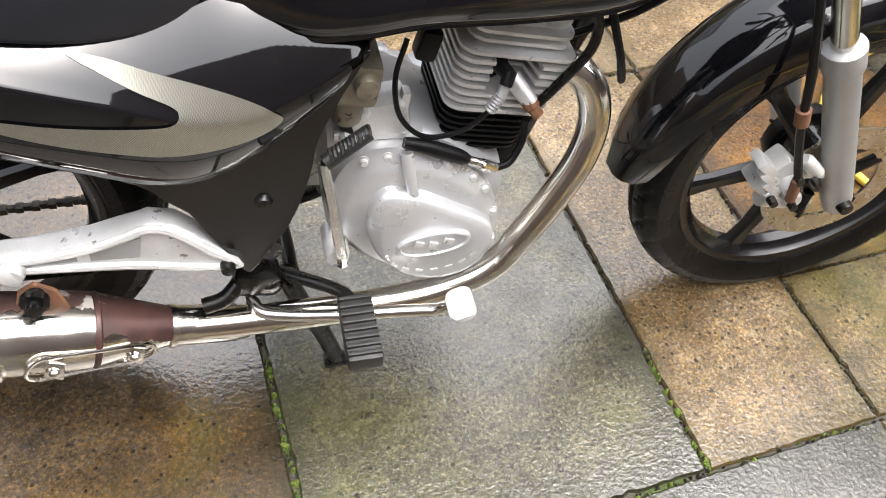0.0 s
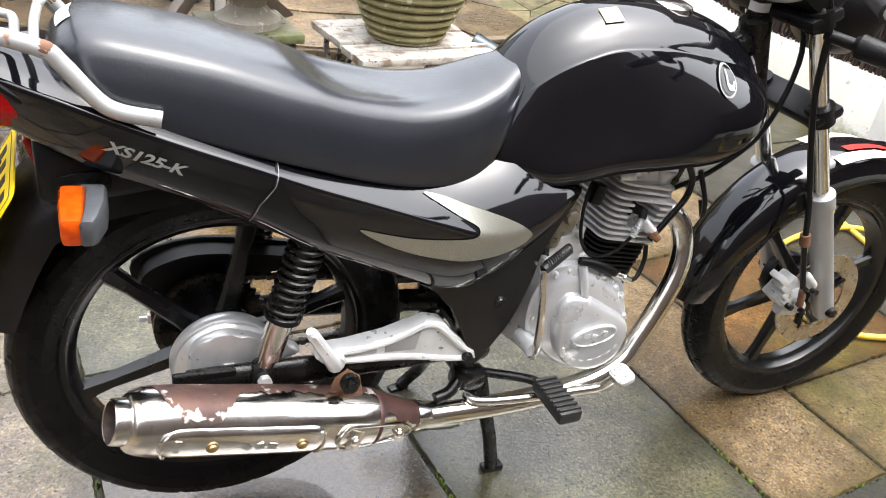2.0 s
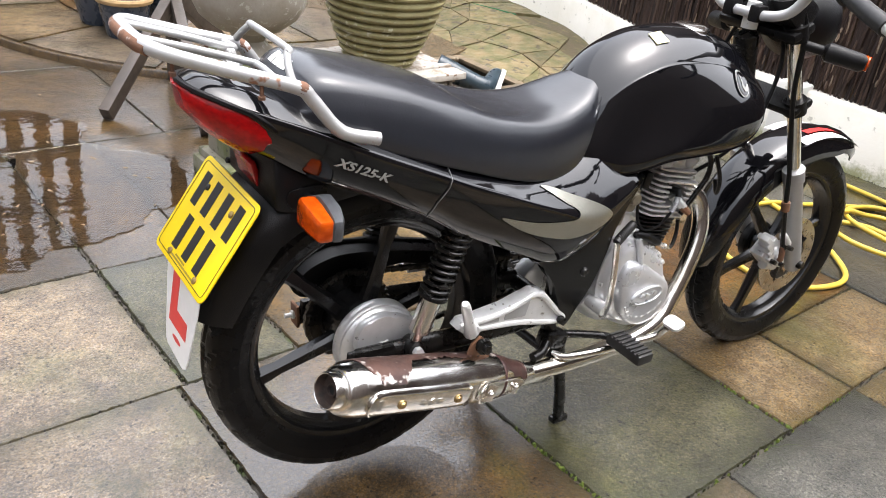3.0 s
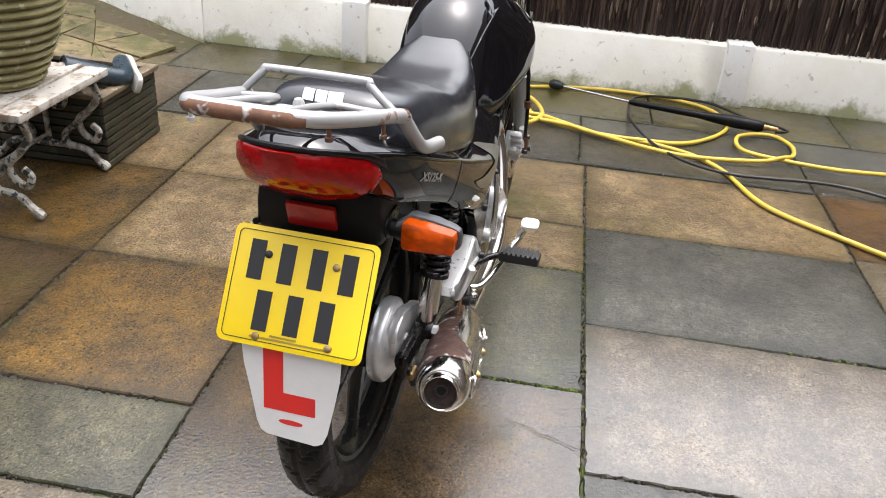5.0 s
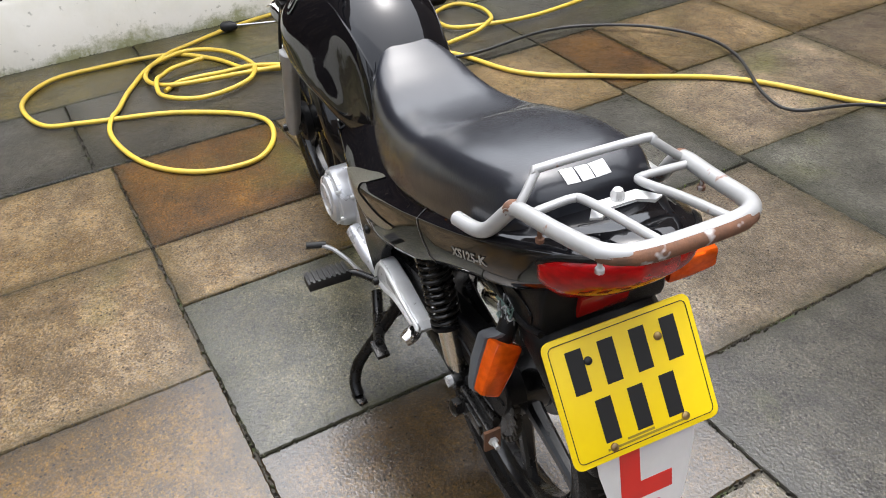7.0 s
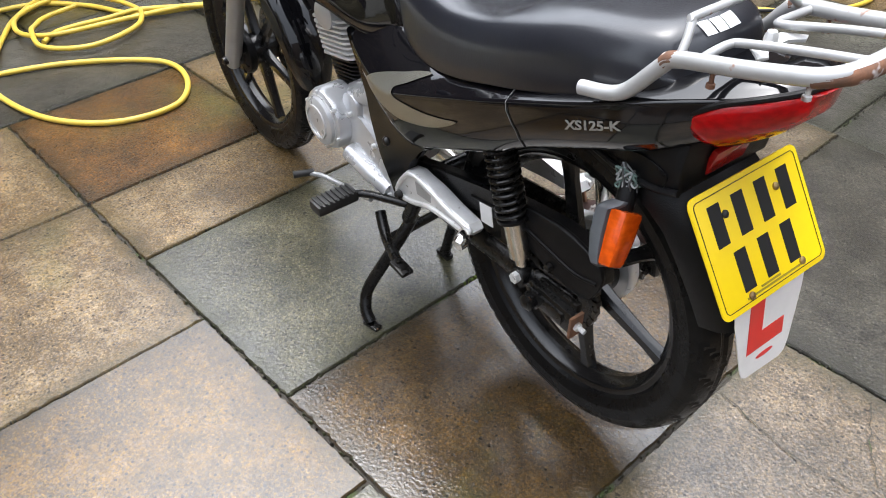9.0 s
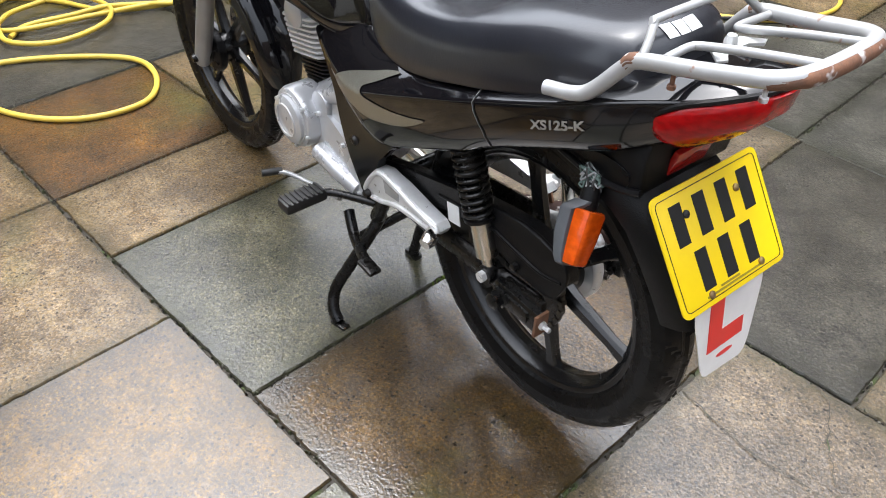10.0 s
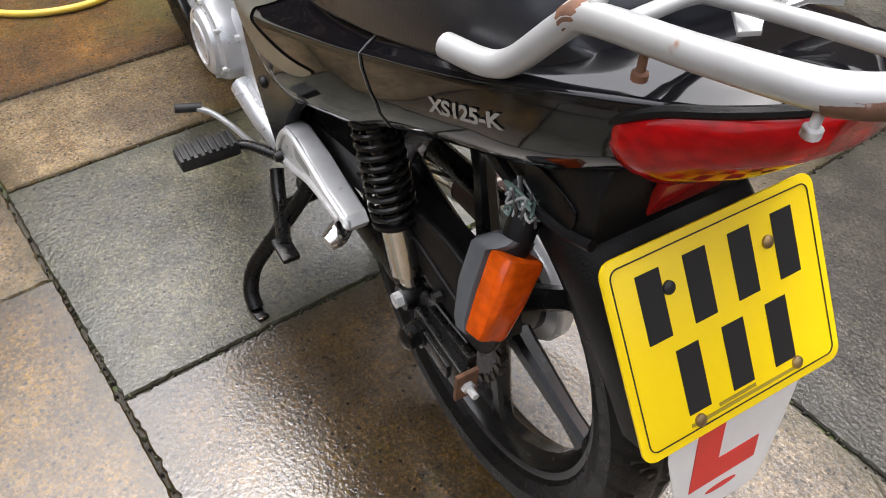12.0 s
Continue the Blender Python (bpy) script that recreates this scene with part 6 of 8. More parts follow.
part("weld_bead", turned([(0.172, 0.0465), (0.176, 0.0486), (0.182, 0.0490), (0.188, 0.0480)]), MAROON, silencer)


def rust_film(name, f0, f1, start, edge, tone, label):
    """A thin ragged skin of rust from the hidden side up to an uneven edge."""
    n, bm_ = 110, bm_of()
    rows_ = []
    for i in range(n + 1):
        f = f0 + (f1 - f0) * i / n
        lim = edge(f) + 9 * noise.noise(Vector((f * 42, 1.7, 0))) + 5 * noise.noise(Vector((f * 130, 7.1, 0)))
        rows_.append([bm_.verts.new(on_pipe(f, start + (lim - start) * j / 10, can_radius(f) + 0.0008)) for j in range(11)])
    for a_, b_ in zip(rows_, rows_[1:]):
        for j in range(10):
            bm_.faces.new((a_[j], a_[j + 1], b_[j + 1], b_[j]))
    return part(name, bm_, tone, silencer, label, angle=70)


bump_at = lambda f, mid, half: max(0.0, 1.0 - abs(f - mid) / half)
rust_film("rust_film", 0.19, 0.925, -95, lambda f: 4 + 52 * min(1.0, 1.7 * bump_at(f, 0.78, 0.12)) - 26 * bump_at(f, 0.92, 0.05), RUST, "flaking brown rust on top")
rust_film("burnt_cone", 0.004, 0.186, -110, lambda f: 66 - 22 * bump_at(f, 0.15, 0.05) + 18 * bump_at(f, 0.02, 0.05), MAROON, "burnt maroon front cone")


def racetrack(f0, f1, half_deg, lift, n=48):
    """A long loop with round ends on the outer side of the silencer."""
    span = radians(half_deg) * 0.05 / ax.length
    pts = []
    for k in range(n):
        a = 2 * math.pi * k / n
        c, s_ = math.cos(a), math.sin(a)
        f = (f1 - span if c > 0 else f0 + span) + span * c
        pts.append(on_pipe(f, 94 - half_deg * s_, can_radius(min(f, 0.95)) + lift))
    return pts


# the long stamped shield, its curved ends and its fixings
n = 26
bm = bm_of()
grid = []
for i in range(n + 1):
    f = 0.375 + 0.515 * i / n
    taper = math.sqrt(max(0.08, 1 - max(0.0, (abs(i - n / 2) - n / 2 + 3) / 3.2) ** 2))
    grid.append([bm.verts.new(on_pipe(f, 96 - 31 * taper + 62 * taper * j / 8, can_radius(f) + (0.0045 if 0 < j < 8 and 0 < i < n else 0.0006))) for j in range(9)])
for a, b in zip(grid, grid[1:]):
    for j in range(8):
        bm.faces.new((a[j], a[j + 1], b[j + 1], b[j]))
shield = part("heat_shield", bm, CHROME, silencer, "chrome heat shield with stamped ends", angle=50)
for f, way in ((0.405, -1), (0.865, 1)):
    part("stamped_arc", tube([on_pipe(f + way * 0.020 * math.cos(radians(q)), 96 - 21 * math.sin(radians(q)), can_radius(f) + 0.0052) for q in range(-90, 91, 15)], 0.0023, 6), CHROME, shield)
part("stamped_step", box(on_pipe(0.842, 94, 0.0535), (0.010, 0.004, 0.022), 0.0015, (0, 17, -7.5)), CHROME, shield)
loop_shield = part("wire_shield", tube(racetrack(0.045, 0.335, 25, 0.0048), 0.0028, 8, loop=True), CHROME, silencer, "small racetrack-shaped chrome guard")
for f in (0.095, 0.275):
    part("guard_clip", box(on_pipe(f, 94, can_radius(f) + 0.0022), (0.022, 0.004, 0.036), 0.001, (0, 17, -7.5)), CHROME, loop_shield)
for f, owner in ((0.095, loop_shield), (0.275, loop_shield), (0.462, shield), (0.742, shield)):
    r = can_radius(f)
    part("shield_bolt", tube([on_pipe(f, 95, r + h) for h in (0.002, 0.0062, 0.0064, 0.0098, 0.0112)], [0.0098, 0.0092, 0.0068, 0.0058, 0.0028], 12), BRASS if f > 0.4 else CHROME, owner)
bm = bm_of()
for k in range(3):
    f = 0.640 - 0.040 * k
    add_box(bm, Matrix.Translation(on_pipe(f, 96, can_radius(f) + 0.005)) @ pose(0, 0, 0, 0, 17 + (25, -25, 0)[k], -7.5), (0.014, 0.002, 0.012), 0.0008)
part("stamped_mark", bm, CHROME, shield)
part("silencer_bracket", plate([(-0.268, 0.325), (-0.202, 0.318), (-0.212, 0.368), (-0.232, 0.385), (-0.252, 0.372)], -0.146, -0.152, xz, 0.0015), RUST_DRY, silencer, "rusted hanging bracket")
part("bracket_bolt", lathe([(0.0, -0.180), (0.009, -0.180), (0.009, -0.170), (0.016, -0.169), (0.016, -0.160), (0.010, -0.159), (0.010, -0.146), (0.0, -0.146)], (-0.233, 0, 0.370), "y", 16), FRAME, silencer)

# ---- footrest hangers, pegs, pedals ----
for s in (-1, 1):
    # a cast plate with raised rim; darker plates laid on for two sunk fields
    if s < 0:
        hanger = [(0.000, 0.356), (-0.030, 0.395), (-0.070, 0.438), (-0.098, 0.446), (-0.125, 0.436), (-0.165, 0.424), (-0.225, 0.416), (-0.268, 0.416), (-0.280, 0.402), (-0.265, 0.390), (-0.24, 0.388), (-0.17, 0.382), (-0.11, 0.374), (-0.05, 0.360)]
        fields = [[(-0.108, 0.428), (-0.150, 0.416), (-0.168, 0.412), (-0.168, 0.397), (-0.115, 0.394)], [(-0.182, 0.415), (-0.235, 0.406), (-0.235, 0.401), (-0.182, 0.398)]]
    else:
        hanger = [(0.000, 0.356), (-0.012, 0.400), (-0.040, 0.432), (-0.070, 0.440), (-0.125, 0.432), (-0.180, 0.420), (-0.235, 0.414), (-0.246, 0.402), (-0.240, 0.390), (-0.17, 0.386), (-0.11, 0.380), (-0.05, 0.360)]
        fields = [[(-0.07, 0.422), (-0.12, 0.416), (-0.12, 0.398), (-0.075, 0.395)]]
    h = part("footrest_hanger", plate(hanger, s * 0.106, s * 0.136, xz, 0.004), ALLOY, bike, "cast alloy passenger footrest hanger")
    cxh, czh = sum(u for u, v in hanger) / len(hanger), sum(v for u, v in hanger) / len(hanger)
    rim = [(u + 0.006 * (-1 if u > cxh else 1) * min(1, abs(u - cxh) / 0.08), s * 0.137, v + (-0.006 if v > czh - 0.1 * (u - cxh) else 0.005)) for u, v in hanger]
    part("hanger_rim", tube(rim, 0.0055, 8, 3, True), ALLOY, h)
    for field in fields:
        part("hanger_recess", plate(field, s * 0.1355, s * 0.1375, xz, 0.0008), RACK_PAINT, h)
    part("hanger_bolt", lathe([(0.0, s * 0.152), (0.008, s * 0.151), (0.010, s * 0.140), (0.0, s * 0.14)], (-0.02, 0, 0.365), "y", 12), FRAME, h)
# passenger pegs folded up
peg = part("passenger_peg", tube([(-0.250, -0.140, 0.392), (-0.262, -0.150, 0.412), (-0.272, -0.158, 0.430), (-0.300, -0.176, 0.482), (-0.306, -0.180, 0.492)], [0.015, 0.0125, 0.0105, 0.0095, 0.006], 10, 3), ALLOY, bike, "folded alloy passenger footpeg with a serrated edge")
for k in range(9):
    c = Vector((-0.272, -0.166, 0.433)).lerp(Vector((-0.301, -0.185, 0.484)), k / 8)
    part("serration", box(c, (0.011, 0.006, 0.0032), 0.0008, (0, 30, 0)), ALLOY, peg)
part("peg_knuckle", lathe([(0.0, -0.016), (0.013, -0.015), (0.016, -0.009), (0.016, 0.009), (0.013, 0.015), (0.0, 0.016)], (-0.252, -0.138, 0.400), "y", 16), ALLOY, peg)
part("passenger_peg", tube([(-0.225, 0.130, 0.395), (-0.238, 0.150, 0.392), (-0.243, 0.168, 0.388)], [0.012, 0.016, 0.012], 10, 3), CHROME, bike, "folded alloy passenger footpeg")


def footpeg(s):
    bm_ = bm_of()
    add_tube(bm_, spline([(0.02, s * 0.085, 0.285), (0.07, s * 0.115, 0.288), (0.118, s * 0.150, 0.292), (0.128, s * 0.18, 0.294)], 4), 0.0088, 10)
    p = part("footpeg", bm_, FRAME, bike, "black rubber rider footpeg on a steel arm")
    bm_ = box((0.128, s * 0.215, 0.298), (0.044, 0.100, 0.024), 0.006)
    part("peg_rubber", bm_, PEG_RUBBER, p, "ribbed black rubber")
    for k in range(8):
        part("rubber_rib", box((0.128, s * (0.173 + 0.0118 * k), 0.311), (0.042, 0.0062, 0.006), 0.0018), PEG_RUBBER, p)


footpeg(-1)
footpeg(1)
bm = bm_of()
add_tube(bm, spline([(0.0, -0.12, 0.262), (0.02, -0.145, 0.262), (0.10, -0.165, 0.268), (0.19, -0.178, 0.275), (0.235, -0.190, 0.285), (0.248, -0.205, 0.312)], 5), 0.0085, 10)
part("brake_pedal", bm, CHROME, bike, "chrome foot brake pedal")
pad = part("pedal_pad", plate(rounded(0.034, 0.046, 0.011), -0.004, 0.004, lambda u, v, w: pose(0.254, -0.217, 0.329, 0, -22, 0) @ Vector((u, v, w)), 0.0015), ALLOY, bike, "knurled bright pedal pad")
for i in range(4):
    for j in range(6):
        part("knurl", box(pose(0.254, -0.217, 0.329, 0, -22, 0) @ Vector((-0.0105 + 0.007 * i, -0.0165 + 0.0066 * j, 0.0045)), (0.0045, 0.0045, 0.002), 0.0, (0, -22, 45)), CASE, pad)

# ---- stands ----
bm = bm_of()
add_tube(bm, spline([(0.031, 0.076, 0.252), (0.036, 0.113, 0.20), (0.05, 0.16, 0.13), (0.06, 0.195, 0.074), (0.045, 0.213, 0.035), (0.024, 0.215, 0.012)], 4), 0.014, 10)
add_tube(bm, spline([(0.045, -0.085, 0.270), (0.07, -0.082, 0.18), (0.095, -0.076, 0.10), (0.112, -0.070, 0.03), (0.118, -0.066, 0.010)], 4), 0.0135, 10)
add_tube(bm, [(0.05, 0.12, 0.20), (0.062, -0.08, 0.20)], 0.011, 10)
stand = part("centre_stand", bm, FRAME, bike, "black tubular centre stand, lowered")
part("stand_foot", box((0.018, 0.215, 0.006), (0.045, 0.022, 0.014), 0.004, (0, 0, 10)), FRAME, stand)
part("stand_foot", box((0.118, -0.068, 0.006), (0.045, 0.022, 0.014), 0.004), FRAME, stand)
bm = bm_of()
add_tube(bm, spline([(0.12, 0.108, 0.222), (0.095, 0.118, 0.200), (0.065, 0.129, 0.184), (0.01, 0.148, 0.186), (-0.035, 0.162, 0.192)], 4), 0.0125, 10)
add_box(bm, pose(-0.039, 0.163, 0.193, 0, -8, 0), (0.05, 0.030, 0.012), 0.004)
part("side_stand", bm, FRAME, bike, "black side stand, folded up")
bm = bm_of()
add_tube(bm, spline([(0.0, -0.10, 0.30), (-0.03, -0.12, 0.275), (-0.06, -0.125, 0.268)], 4), 0.011, 10)
add_box(bm, pose(0.01, -0.10, 0.285, 0, 10, 0), (0.06, 0.04, 0.04), 0.01)
part("pedal_pivot", bm, FRAME, bike)

# ---- fork, front mudguard, bars ----
F_LOW, F_TOP = Vector((0.885, 0, 0.290)), Vector((0.560, 0, 0.985))
fd = F_TOP - F_LOW
for s in (-1, 1):
    o = Vector((0.0, s * 0.082, 0))
    fork = part("fork_slider", tube([F_LOW + o + fd * f for f in (-0.035, -0.03, 0.0, 0.36, 0.37, 0.415, 0.42)], [0.012, 0.020, 0.0235, 0.0235, 0.0275, 0.0275, 0.022], 24), FORK_GREY, bike, "grey painted fork leg")
    part("fork_tube", tube([F_LOW + o + fd * f for f in (0.40, 1.0)], 0.0165, 20), CHROME, fork, "chrome fork tube")
    part("axle_bolt", lathe([(0.0, s * 0.034), (0.010, s * 0.033), (0.012, s * 0.024), (0.012, 0.0), (0.0, 0.0)], F_LOW + o, "y", 12), FRAME, fork)
part("axle", tube([F_LOW + Vector((0, -0.09, 0)), F_LOW + Vector((0, 0.09, 0))], 0.010, 12), ALLOY, bike)
for f, deep in ((0.66, 0.022), (0.915, 0.024)):
    c = F_LOW + fd * f
    bm = box(c, (0.07, 0.215, deep), 0.01, (0, -25, 0))
    for s in (-1, 1):
        add_tube(bm, [c + Vector((0, s * 0.082, 0)) + fd.normalized() * t for t in (-0.018, 0.018)], 0.027, 18)
    part("fork_clamp", bm, PLASTIC, bike)
# caliper on the right leg, behind it
caliper = part("brake_caliper", add_box(bm_of(), pose(0.757, -0.074, 0.347, 0, 40, 0), (0.060, 0.042, 0.066), 0.006), ALLOY, bike, "dull alloy front brake caliper")
for k in range(4):
    part("cooling_rib", add_box(bm_of(), pose(0.716 + 0.011 * k, -0.090, 0.388 - 0.020 * k, 0, 40, 0), (0.040, 0.034, 0.0145), 0.003), ALLOY, caliper)
for u, v in ((0.768, 0.348), (0.782, 0.320)):
    part("piston_boss", lathe([(0.0, -0.112), (0.012, -0.111), (0.015, -0.106), (0.015, -0.085)], (u, 0, v), "y", 18), ALLOY, caliper)
part("slide_pin", tube([(0.770, -0.098, 0.398), (0.778, -0.098, 0.392), (0.806, -0.098, 0.366)], [0.0075, 0.0105, 0.0105], 14), ALLOY, caliper)
part("mounting_lug", box((0.826, -0.080, 0.350), (0.060, 0.016, 0.022), 0.004, (0, 8, 0)), ALLOY, caliper)
part("lower_bridge", tube([(0.742, -0.086, 0.312), (0.788, -0.086, 0.300)], [0.014, 0.014], 14), ALLOY, caliper)
part("hose_union", tube([(0.771, -0.112, 0.330), (0.766, -0.114, 0.352), (0.762, -0.114, 0.372)], [0.008, 0.0085, 0.007], 10), RUST_DRY, bike, "rusty brake hose union")
for u, v in ((0.740, 0.332), (0.778, 0.318), (0.796, 0.362), (0.765, 0.372)):
    part("caliper_bolt", lathe([(0.0, -0.122), (0.006, -0.122), (0.007, -0.108), (0.0, -0.108)], (u, 0, v), "y", 8), FRAME, bike)
hose = [(0.780, -0.108, 0.345), (0.752, -0.112, 0.40), (0.718, -0.115, 0.48), (0.690, -0.112, 0.58), (0.648, -0.105, 0.70), (0.62, -0.10, 0.80), (0.60, -0.10, 0.92), (0.56, -0.09, 1.0)]
part("brake_hose", tube(hose, 0.006, 8, 5), PLASTIC, bike, "black brake hose")
part("hose_clamp", tube([(0.716, -0.115, 0.484), (0.709, -0.1145, 0.508)], 0.0105, 10), RUST_DRY, bike, "rusty hose clamp")
# mudguard: an arched shell over the front tyre
rings = []
for k in range(23):
    a = radians(177 - 125 * k / 22)
    rr = 0.345 + (0.008 if k > 18 else 0)
    d = Vector((math.cos(a), 0, math.sin(a)))
    w = 0.062 * (1 - 0.42 * max(0.0, 1 - k / 3.5) ** 2 - 0.36 * max(0.0, 1 - (22 - k) / 3.0) ** 2)
    drop = 0.040 + 0.034 * math.sin(math.pi * max(0.0, min(1.0, (k - 3) / 17)))
    c = Vector(FRONT)
    rings.append([c + d * (rr + v) + Vector((0, u, 0)) for u, v in ((w, -drop), (w, -0.016), (w * 0.8, -0.002), (w * 0.35, 0.006), (-w * 0.35, 0.006), (-w * 0.8, -0.002), (-w, -0.016), (-w, -drop), (-w + 0.004, -drop), (-w + 0.004, -0.017), (-w * 0.75, -0.007), (0, 0.0), (w * 0.75, -0.007), (w - 0.004, -0.017), (w - 0.004, -drop))])
bm = bm_of()
add_rings(bm, rings)
part("front_mudguard", bm, PAINT, bike, "glossy black front mudguard", angle=45)
# front learner plate, lying on the mudguard
bm = bm_of()
grid = []
for k in range(8):
    a = radians(104 - 44 * k / 7)
    d = Vector((math.cos(a), 0, math.sin(a)))
    grid.append([bm.verts.new(Vector(FRONT) + d * (0.349 - 0.006 * (j / 3 - 1) ** 2) + Vector((0, 0.066 * (j / 3 - 1), 0))) for j in range(7)])
for a, b in zip(grid, grid[1:]):
    for j in range(6):
        bm.faces.new((a[j], a[j + 1], b[j + 1], b[j]))
front_l = part("learner_plate", bm, WHITE, bike, "white learner plate curved over the mudguard", angle=80)
bm = bm_of()
for k0, k1, y0, y1 in ((97, 66, -0.036, -0.014), (74, 66, -0.014, 0.034)):
    q = [[bm.verts.new(Vector(FRONT) + 0.3515 * Vector((math.cos(radians(k0 + (k1 - k0) * i / 5)), 0, math.sin(radians(k0 + (k1 - k0) * i / 5)))) + Vector((0, y, 0))) for y in (y0, y1)] for i in range(6)]
    for a, b in zip(q, q[1:]):
        bm.faces.new((a[0], a[1], b[1], b[0]))
part("letter", bm, RED_FILM, front_l, "red letter L", angle=80)
# handlebar
bar_pts = [(0.345, -0.415, 1.018), (0.365, -0.35, 1.035), (0.41, -0.27, 1.052), (0.475, -0.19, 1.052), (0.525, -0.135, 1.022), (0.522, -0.10, 0.972), (0.505, -0.06, 0.955), (0.50, 0, 0.953), (0.505, 0.06, 0.955), (0.522, 0.10, 0.972), (0.525, 0.135, 1.022), (0.475, 0.19, 1.052), (0.41, 0.27, 1.052), (0.365, 0.35, 1.035), (0.345, 0.415, 1.018)]
handlebar = part("handlebar", tube(bar_pts, 0.0112, 12, 4), RACK_PAINT, bike, "silver handlebar with black grips")
for s in (-1, 1):
    grip = [Vector((0.40, s * 0.285, 1.050)), Vector((0.365, s * 0.35, 1.035)), Vector((0.348, s * 0.405, 1.020))]
    part("grip", tube(grip, [0.0165, 0.0165, 0.017], 16), PEG_RUBBER, handlebar, "black rubber grip")
    part("grip_flange", tube([grip[0], grip[0].lerp(grip[1], 0.08)], 0.022, 16), PEG_RUBBER, handlebar)
    part("bar_end", tube([grip[2], grip[2] + Vector((-0.004, s * 0.016, -0.004))], 0.012, 12), ALLOY, handlebar)
    part("switch_box", box((0.435, s * 0.243, 1.055), (0.045, 0.050, 0.042), 0.009, (0, 0, s * 48)), PLASTIC, handlebar)
    part("hand_lever", tube([(0.475, s * 0.22, 1.045), (0.478, s * 0.30, 1.020), (0.452, s * 0.385, 0.996)], [0.008, 0.0068, 0.006], 8, 4), PLASTIC, handlebar)
    part("lever_ball", lathe([(0.0, -0.011), (0.008, -0.008), (0.011, 0.0), (0.008, 0.008), (0.0, 0.011)], (0.452, s * 0.387, 0.995), "z", 12), PLASTIC, handlebar)
    st = part("front_indicator", tube([(0.600, s * 0.085, 0.900), (0.64, s * 0.135, 0.892)], [0.012, 0.011], 12), PLASTIC, bike, "black front indicator with amber lens")
    part("housing", tube([(0.636, s * 0.130, 0.892), (0.642, s * 0.138, 0.892), (0.672, s * 0.205, 0.884), (0.675, s * 0.214, 0.883)], [0.014, 0.022, 0.020, 0.012], 16), PLASTIC, st)
    part("lens", tube([(0.655, s * 0.136, 0.891), (0.688, s * 0.212, 0.883)], [0.0185, 0.0165], 14), AMBER_LENS, st)
    part("bar_clamp", box((0.503, s * 0.035, 0.955), (0.036, 0.026, 0.036), 0.006), PLASTIC, bike)
cluster = part("instrument_panel", box((0.585, 0.0, 0.965), (0.085, 0.20, 0.075), 0.022, (0, 28, 0)), PLASTIC, bike, "black instrument panel with two dials")
for s in (-1, 1):
    d0 = Vector((0.585, s * 0.05, 0.965))
    nrm = Vector((-0.47, 0, 0.88))
    part("dial", tube([d0 + nrm * h for h in (0.02, 0.040, 0.046, 0.047)], [0.044, 0.044, 0.042, 0.036], 28), PLASTIC, cluster)
    part("dial_glass", tube([d0 + nrm * h for h in (0.045, 0.0485)], [0.037, 0.037], 28), material("smoky_dial_glass", (0.03, 0.032, 0.034), 0.06, coat=1.0), cluster)
part("ignition_lock", lathe([(0.0, 0.03), (0.016, 0.028), (0.018, 0.0), (0.018, -0.03)], (0.532, 0.0, 0.945), "z", 16), ALLOY, bike)
part("headlamp", lathe([(0.0, -0.06), (0.05, -0.055), (0.085, -0.02), (0.092, 0.03), (0.088, 0.045), (0.0, 0.055)], (0.70, 0, 0.93), "x", 28), PLASTIC, bike, "round black headlamp shell")
# front cables
for pts in ([(0.56, -0.03, 0.98), (0.60, -0.06, 0.86), (0.56, -0.07, 0.72), (0.48, -0.06, 0.64), (0.40, -0.05, 0.60)], [(0.42, -0.09, 0.655), (0.44, -0.10, 0.60), (0.455, -0.09, 0.56), (0.45, -0.08, 0.59)], [(0.57, 0.03, 0.98), (0.58, 0.09, 0.84), (0.52, 0.08, 0.70), (0.43, 0.06, 0.58)]):
    part("control_cable", tube(pts, 0.005, 8, 6), PLASTIC, bike)
part("breather_pipe", tube([(0.395, -0.085, 0.665), (0.408, -0.088, 0.640), (0.405, -0.090, 0.605), (0.378, -0.088, 0.560), (0.350, -0.086, 0.520)], 0.0062, 10, 5), FRAME, engine, "black breather pipe")

# tank fittings
for s in (-1, 1):
    b0 = decal("tank_badge", [(0.386 + 0.019 * math.cos(a), 0.832 + 0.023 * math.sin(a)) for a in (2 * math.pi * k / 28 for k in range(28))], TANK_SKIN, s, SILVER_INK, bike, "round silver tank badge", 0.003, 2)
    decal("badge_field", [(0.386 + 0.0155 * math.cos(a), 0.832 + 0.0195 * math.sin(a)) for a in (2 * math.pi * k / 28 for k in range(28))], TANK_SKIN, s, PAINT, b0, "", 0.0045, 2)
    hook = [(0.381, 0.846), (0.385, 0.846), (0.385, 0.829), (0.391, 0.825), (0.396, 0.831), (0.400, 0.829), (0.394, 0.818), (0.384, 0.819), (0.380, 0.828)]
    decal("badge_mark", hook, TANK_SKIN, s, SILVER_INK, b0, "", 0.0055, 1)
part("filler_cap", lathe([(0.0, 0.012), (0.030, 0.011), (0.040, 0.006), (0.042, 0.0), (0.042, -0.01)], (0.335, 0.0, 0.9175), "z", 36), CHROME, bike, "chrome filler cap")
at = TANK_SKIN.ray_cast(Vector((0.195, -0.045, 1.2)), Vector((0, 0, -1)))
up = at[1] if at[1].z > 0 else -at[1]
fx = (Vector((1, 0, 0)) - up * up.x).normalized()
fy = up.cross(fx)
